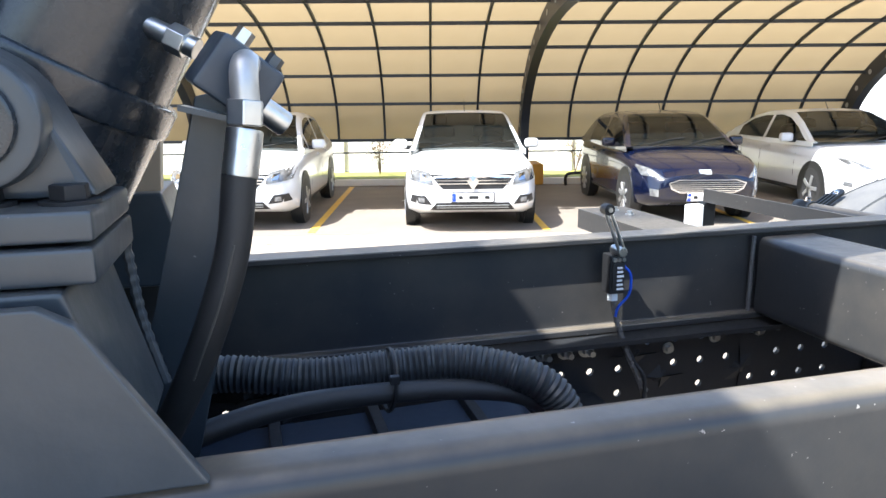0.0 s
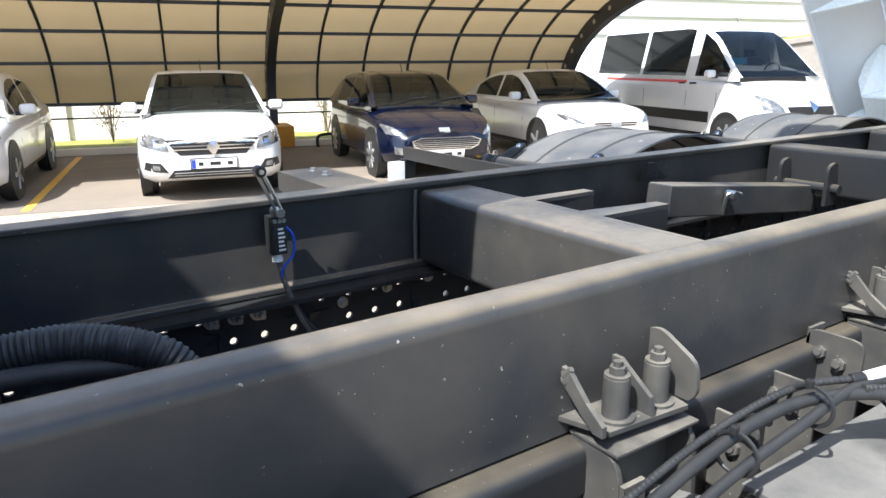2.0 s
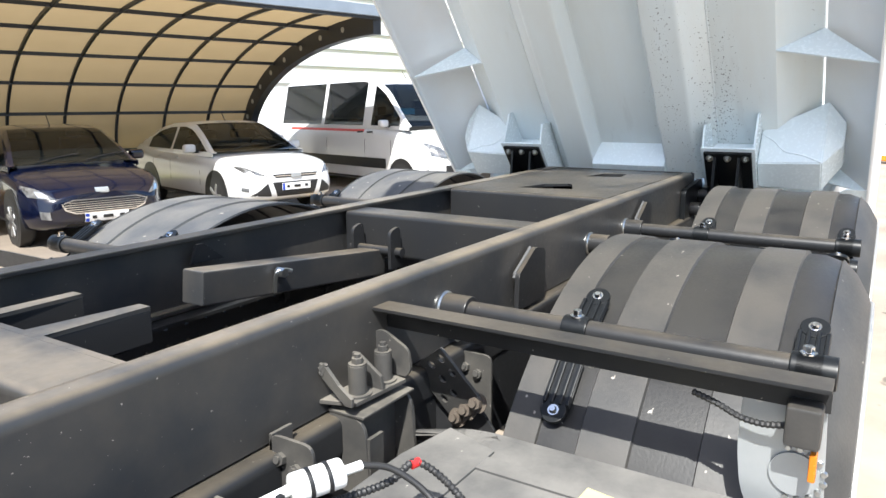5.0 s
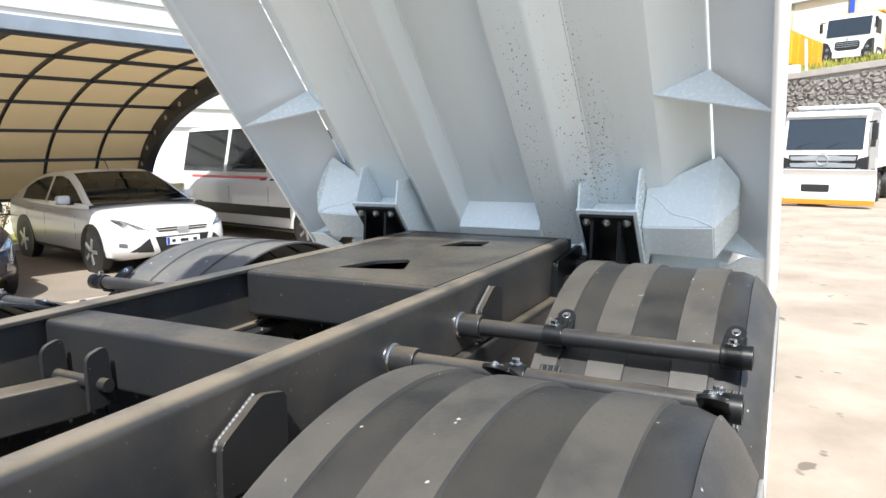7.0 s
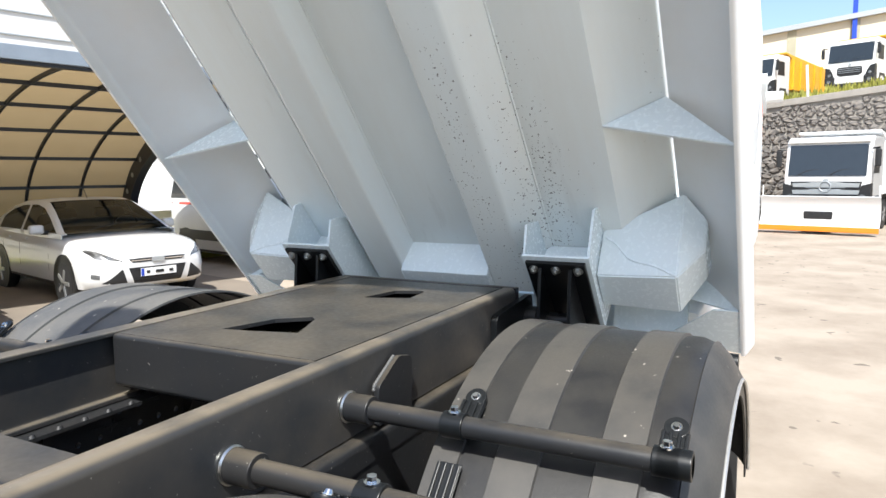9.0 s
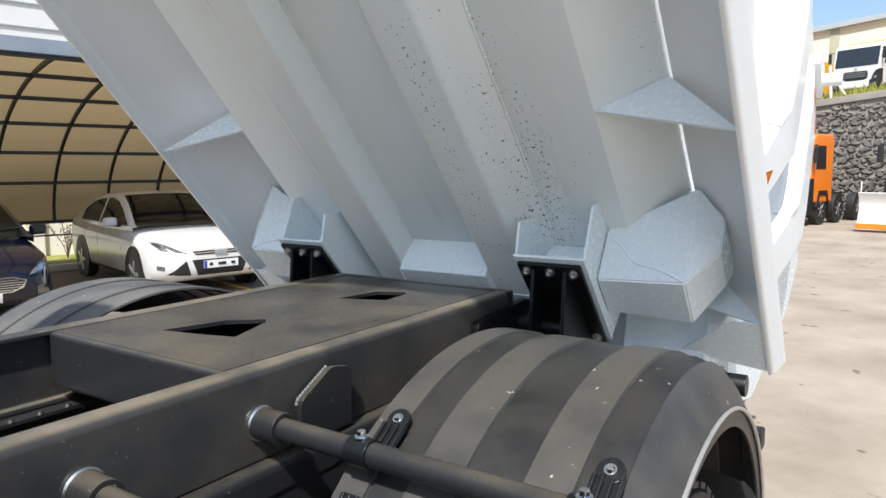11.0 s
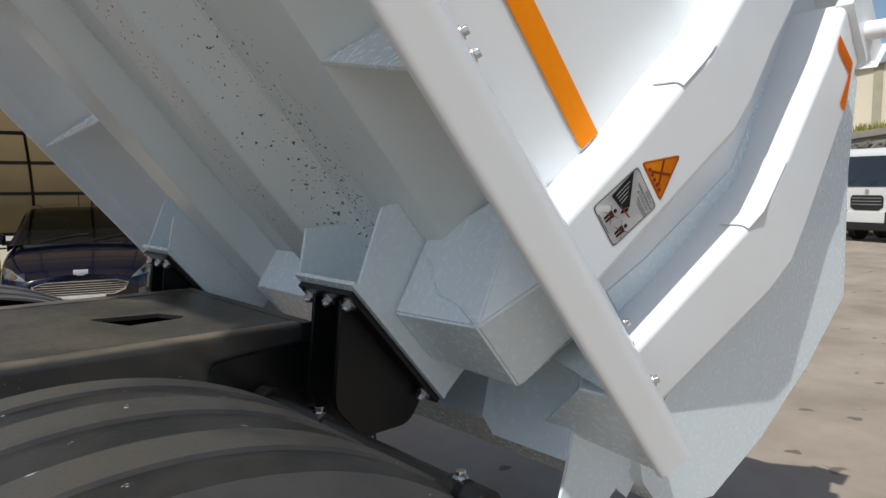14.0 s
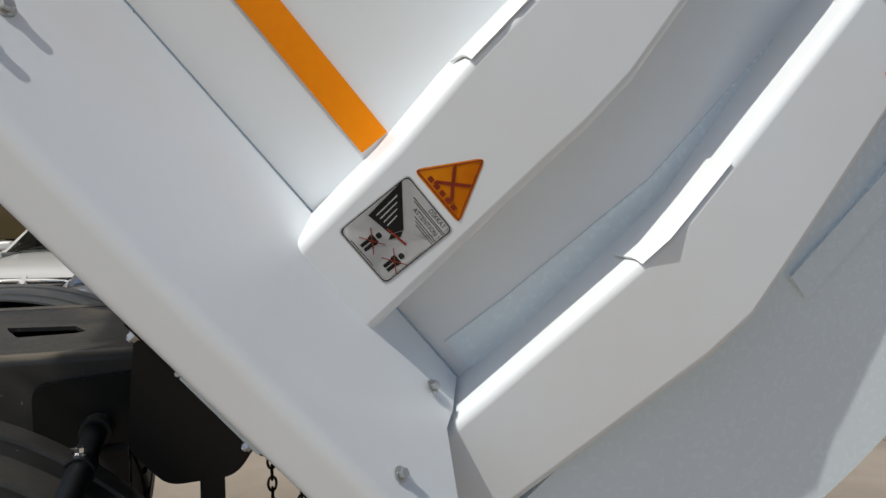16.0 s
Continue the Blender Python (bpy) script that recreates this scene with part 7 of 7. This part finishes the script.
for k in range(2600):
    y, x = rg.uniform(-8, 13), WX + rg.uniform(0.55, 5.0)
    z0 = top_z(y) + 0.05 + (x - WX - 0.3) * 0.16
    a, h = rg.uniform(0, 6.28), rg.uniform(0.12, 0.38)
    b = (0.05 * math.cos(a), 0.05 * math.sin(a))
    tufts.faces.new([tufts.verts.new(q) for q in ((x - b[0], y - b[1], z0), (x + b[0], y + b[1], z0), (x + rg.uniform(-0.1, 0.1), y + rg.uniform(-0.1, 0.1), z0 + h))])
single("grass_tufts", tufts, GRASS, "dry yellow-green grass on the bank above the wall", "grass", kind="stuff", smooth=0)
fence = thing("terrace_fence", "white metal fence posts on the terrace edge", "fence")
for k in range(10):
    y = -9 + 2.6 * k
    part("post", Cyl((WX + 1.2, y, top_z(y)), (WX + 1.2, y + 0.1, top_z(y) + 1.5), 0.05, 10), CAR_WHITE, fence)
    if k % 3 == 1:
        part("brace", Cyl((WX + 1.2, y - 0.7, top_z(y)), (WX + 1.2, y + 0.05, top_z(y) + 1.2), 0.04, 10), CAR_WHITE, fence)
fac = thing("factory_building", "large cream clad factory hall above the terrace", "building")
part("wall", Box(60, 90, -26, 26, 1.0, 7.9, m=SHEAR), BUILDING, fac)
part("roof_edge", Box(59.6, 90, -26.3, 26.3, 7.9, 8.25, m=SHEAR), GALV, fac)
JOINT = mat("olive_panel_joint", (0.36, 0.34, 0.25), 0.8, scale=1)
for k in range(13):
    part("wall_panel_joint", Box(59.93, 60.0, -24.4 + 4 * k, -23.8 + 4 * k, 1.0, 7.9, m=SHEAR), JOINT, fac)
part("downpipe", Box(59.7, 59.95, -4.2, -3.9, 1.0, 12, m=SHEAR), PLATE_BLUE, fac, "blue downpipe")
hall = thing("white_hall", "white clad industrial hall behind the shelter", "building")
part("wall", Box(-60, 60, 34, 50, 0, 13, m=LOT), CAR_WHITE, hall)
for k in range(12):
    part("cladding_rib", Box(-60, 60, 33.93, 34.0, 1.0 + k, 1.06 + k, m=LOT), GALV, hall)

# ---- stone wall: single blocks where it is seen, the rest joined ----
stone_wall = thing("wall_stone", "dark rubble basalt retaining wall with pale joints", "wall", kind="structure")
part("mortar_core", Box(WX, WX + 0.5, -26, 26, -6.5, -0.02, m=SHEAR), MORTAR, stone_wall)
rnd = random.Random(5)
outlines = []
for k in range(14):
    n = rnd.choice((5, 6, 6, 7))
    ph = rnd.uniform(0, 1)
    outlines.append([(0.5 * math.cos(2 * math.pi * (i + ph + rnd.uniform(-0.25, 0.25)) / n) * rnd.uniform(0.95, 1.25), 0.5 * math.sin(2 * math.pi * (i + ph + rnd.uniform(-0.2, 0.2)) / n) * rnd.uniform(0.95, 1.25)) for i in range(n)])


def stone_geo(o):
    n = len(o)
    vs = [(0.08, y, z) for y, z in o] + [(-0.02, y, z) for y, z in o] + [(-0.05 - 0.03 * ((i * 7) % 3), y * 0.72, z * 0.72) for i, (y, z) in enumerate(o)]
    fs = [tuple(range(2 * n, 3 * n))] + [(k * n + i, k * n + (i + 1) % n, (k + 1) * n + (i + 1) % n, (k + 1) * n + i) for k in (0, 1) for i in range(n)]
    return vs, fs


shapes = []
for o in outlines:
    me = bpy.data.meshes.new("stone")
    me.from_pydata(*stone_geo(o)[:1], [], stone_geo(o)[1])
    me.materials.append(BASALT)
    shapes.append(me)
rest_v, rest_f = [], []
count, z = 0, 0.02
while z < 5.4:
    h = rnd.uniform(0.15, 0.27)
    y = -8.5 + rnd.uniform(0, 0.3)
    while y < 14.0:
        w = rnd.uniform(0.18, 0.50)
        c = (WX - 0.01, y + w / 2, z + h / 2 + rnd.uniform(-0.05, 0.05))
        m = Matrix.Translation(c) @ Euler((rnd.uniform(-0.35, 0.35), 0, 0)).to_matrix().to_4x4() @ Matrix.Diagonal((1, w * 0.96, h * rnd.uniform(0.9, 1.25), 1))
        kind = rnd.randrange(14)
        if c[2] < top_z(y) - 0.14:
            if 1.5 < z and (-4.2 < y < -0.6 or 1.0 < y < 4.5) and count < 300:
                o = new("stone", shapes[kind])
                o.parent = stone_wall
                o.matrix_basis = m
                count += 1
            else:
                v, f = stone_geo(outlines[kind])
                b = len(rest_v)
                rest_v += [tuple(m @ Vector(p)) for p in v]
                rest_f += [tuple(b + q for q in g) for g in f]
        y += w
    z += h
me = bpy.data.meshes.new("stone_facing")
me.from_pydata(rest_v, [], rest_f)
me.materials.append(BASALT)
facing = new("stone_facing", me)
facing.parent = stone_wall
tagged(facing, kind="stuff")
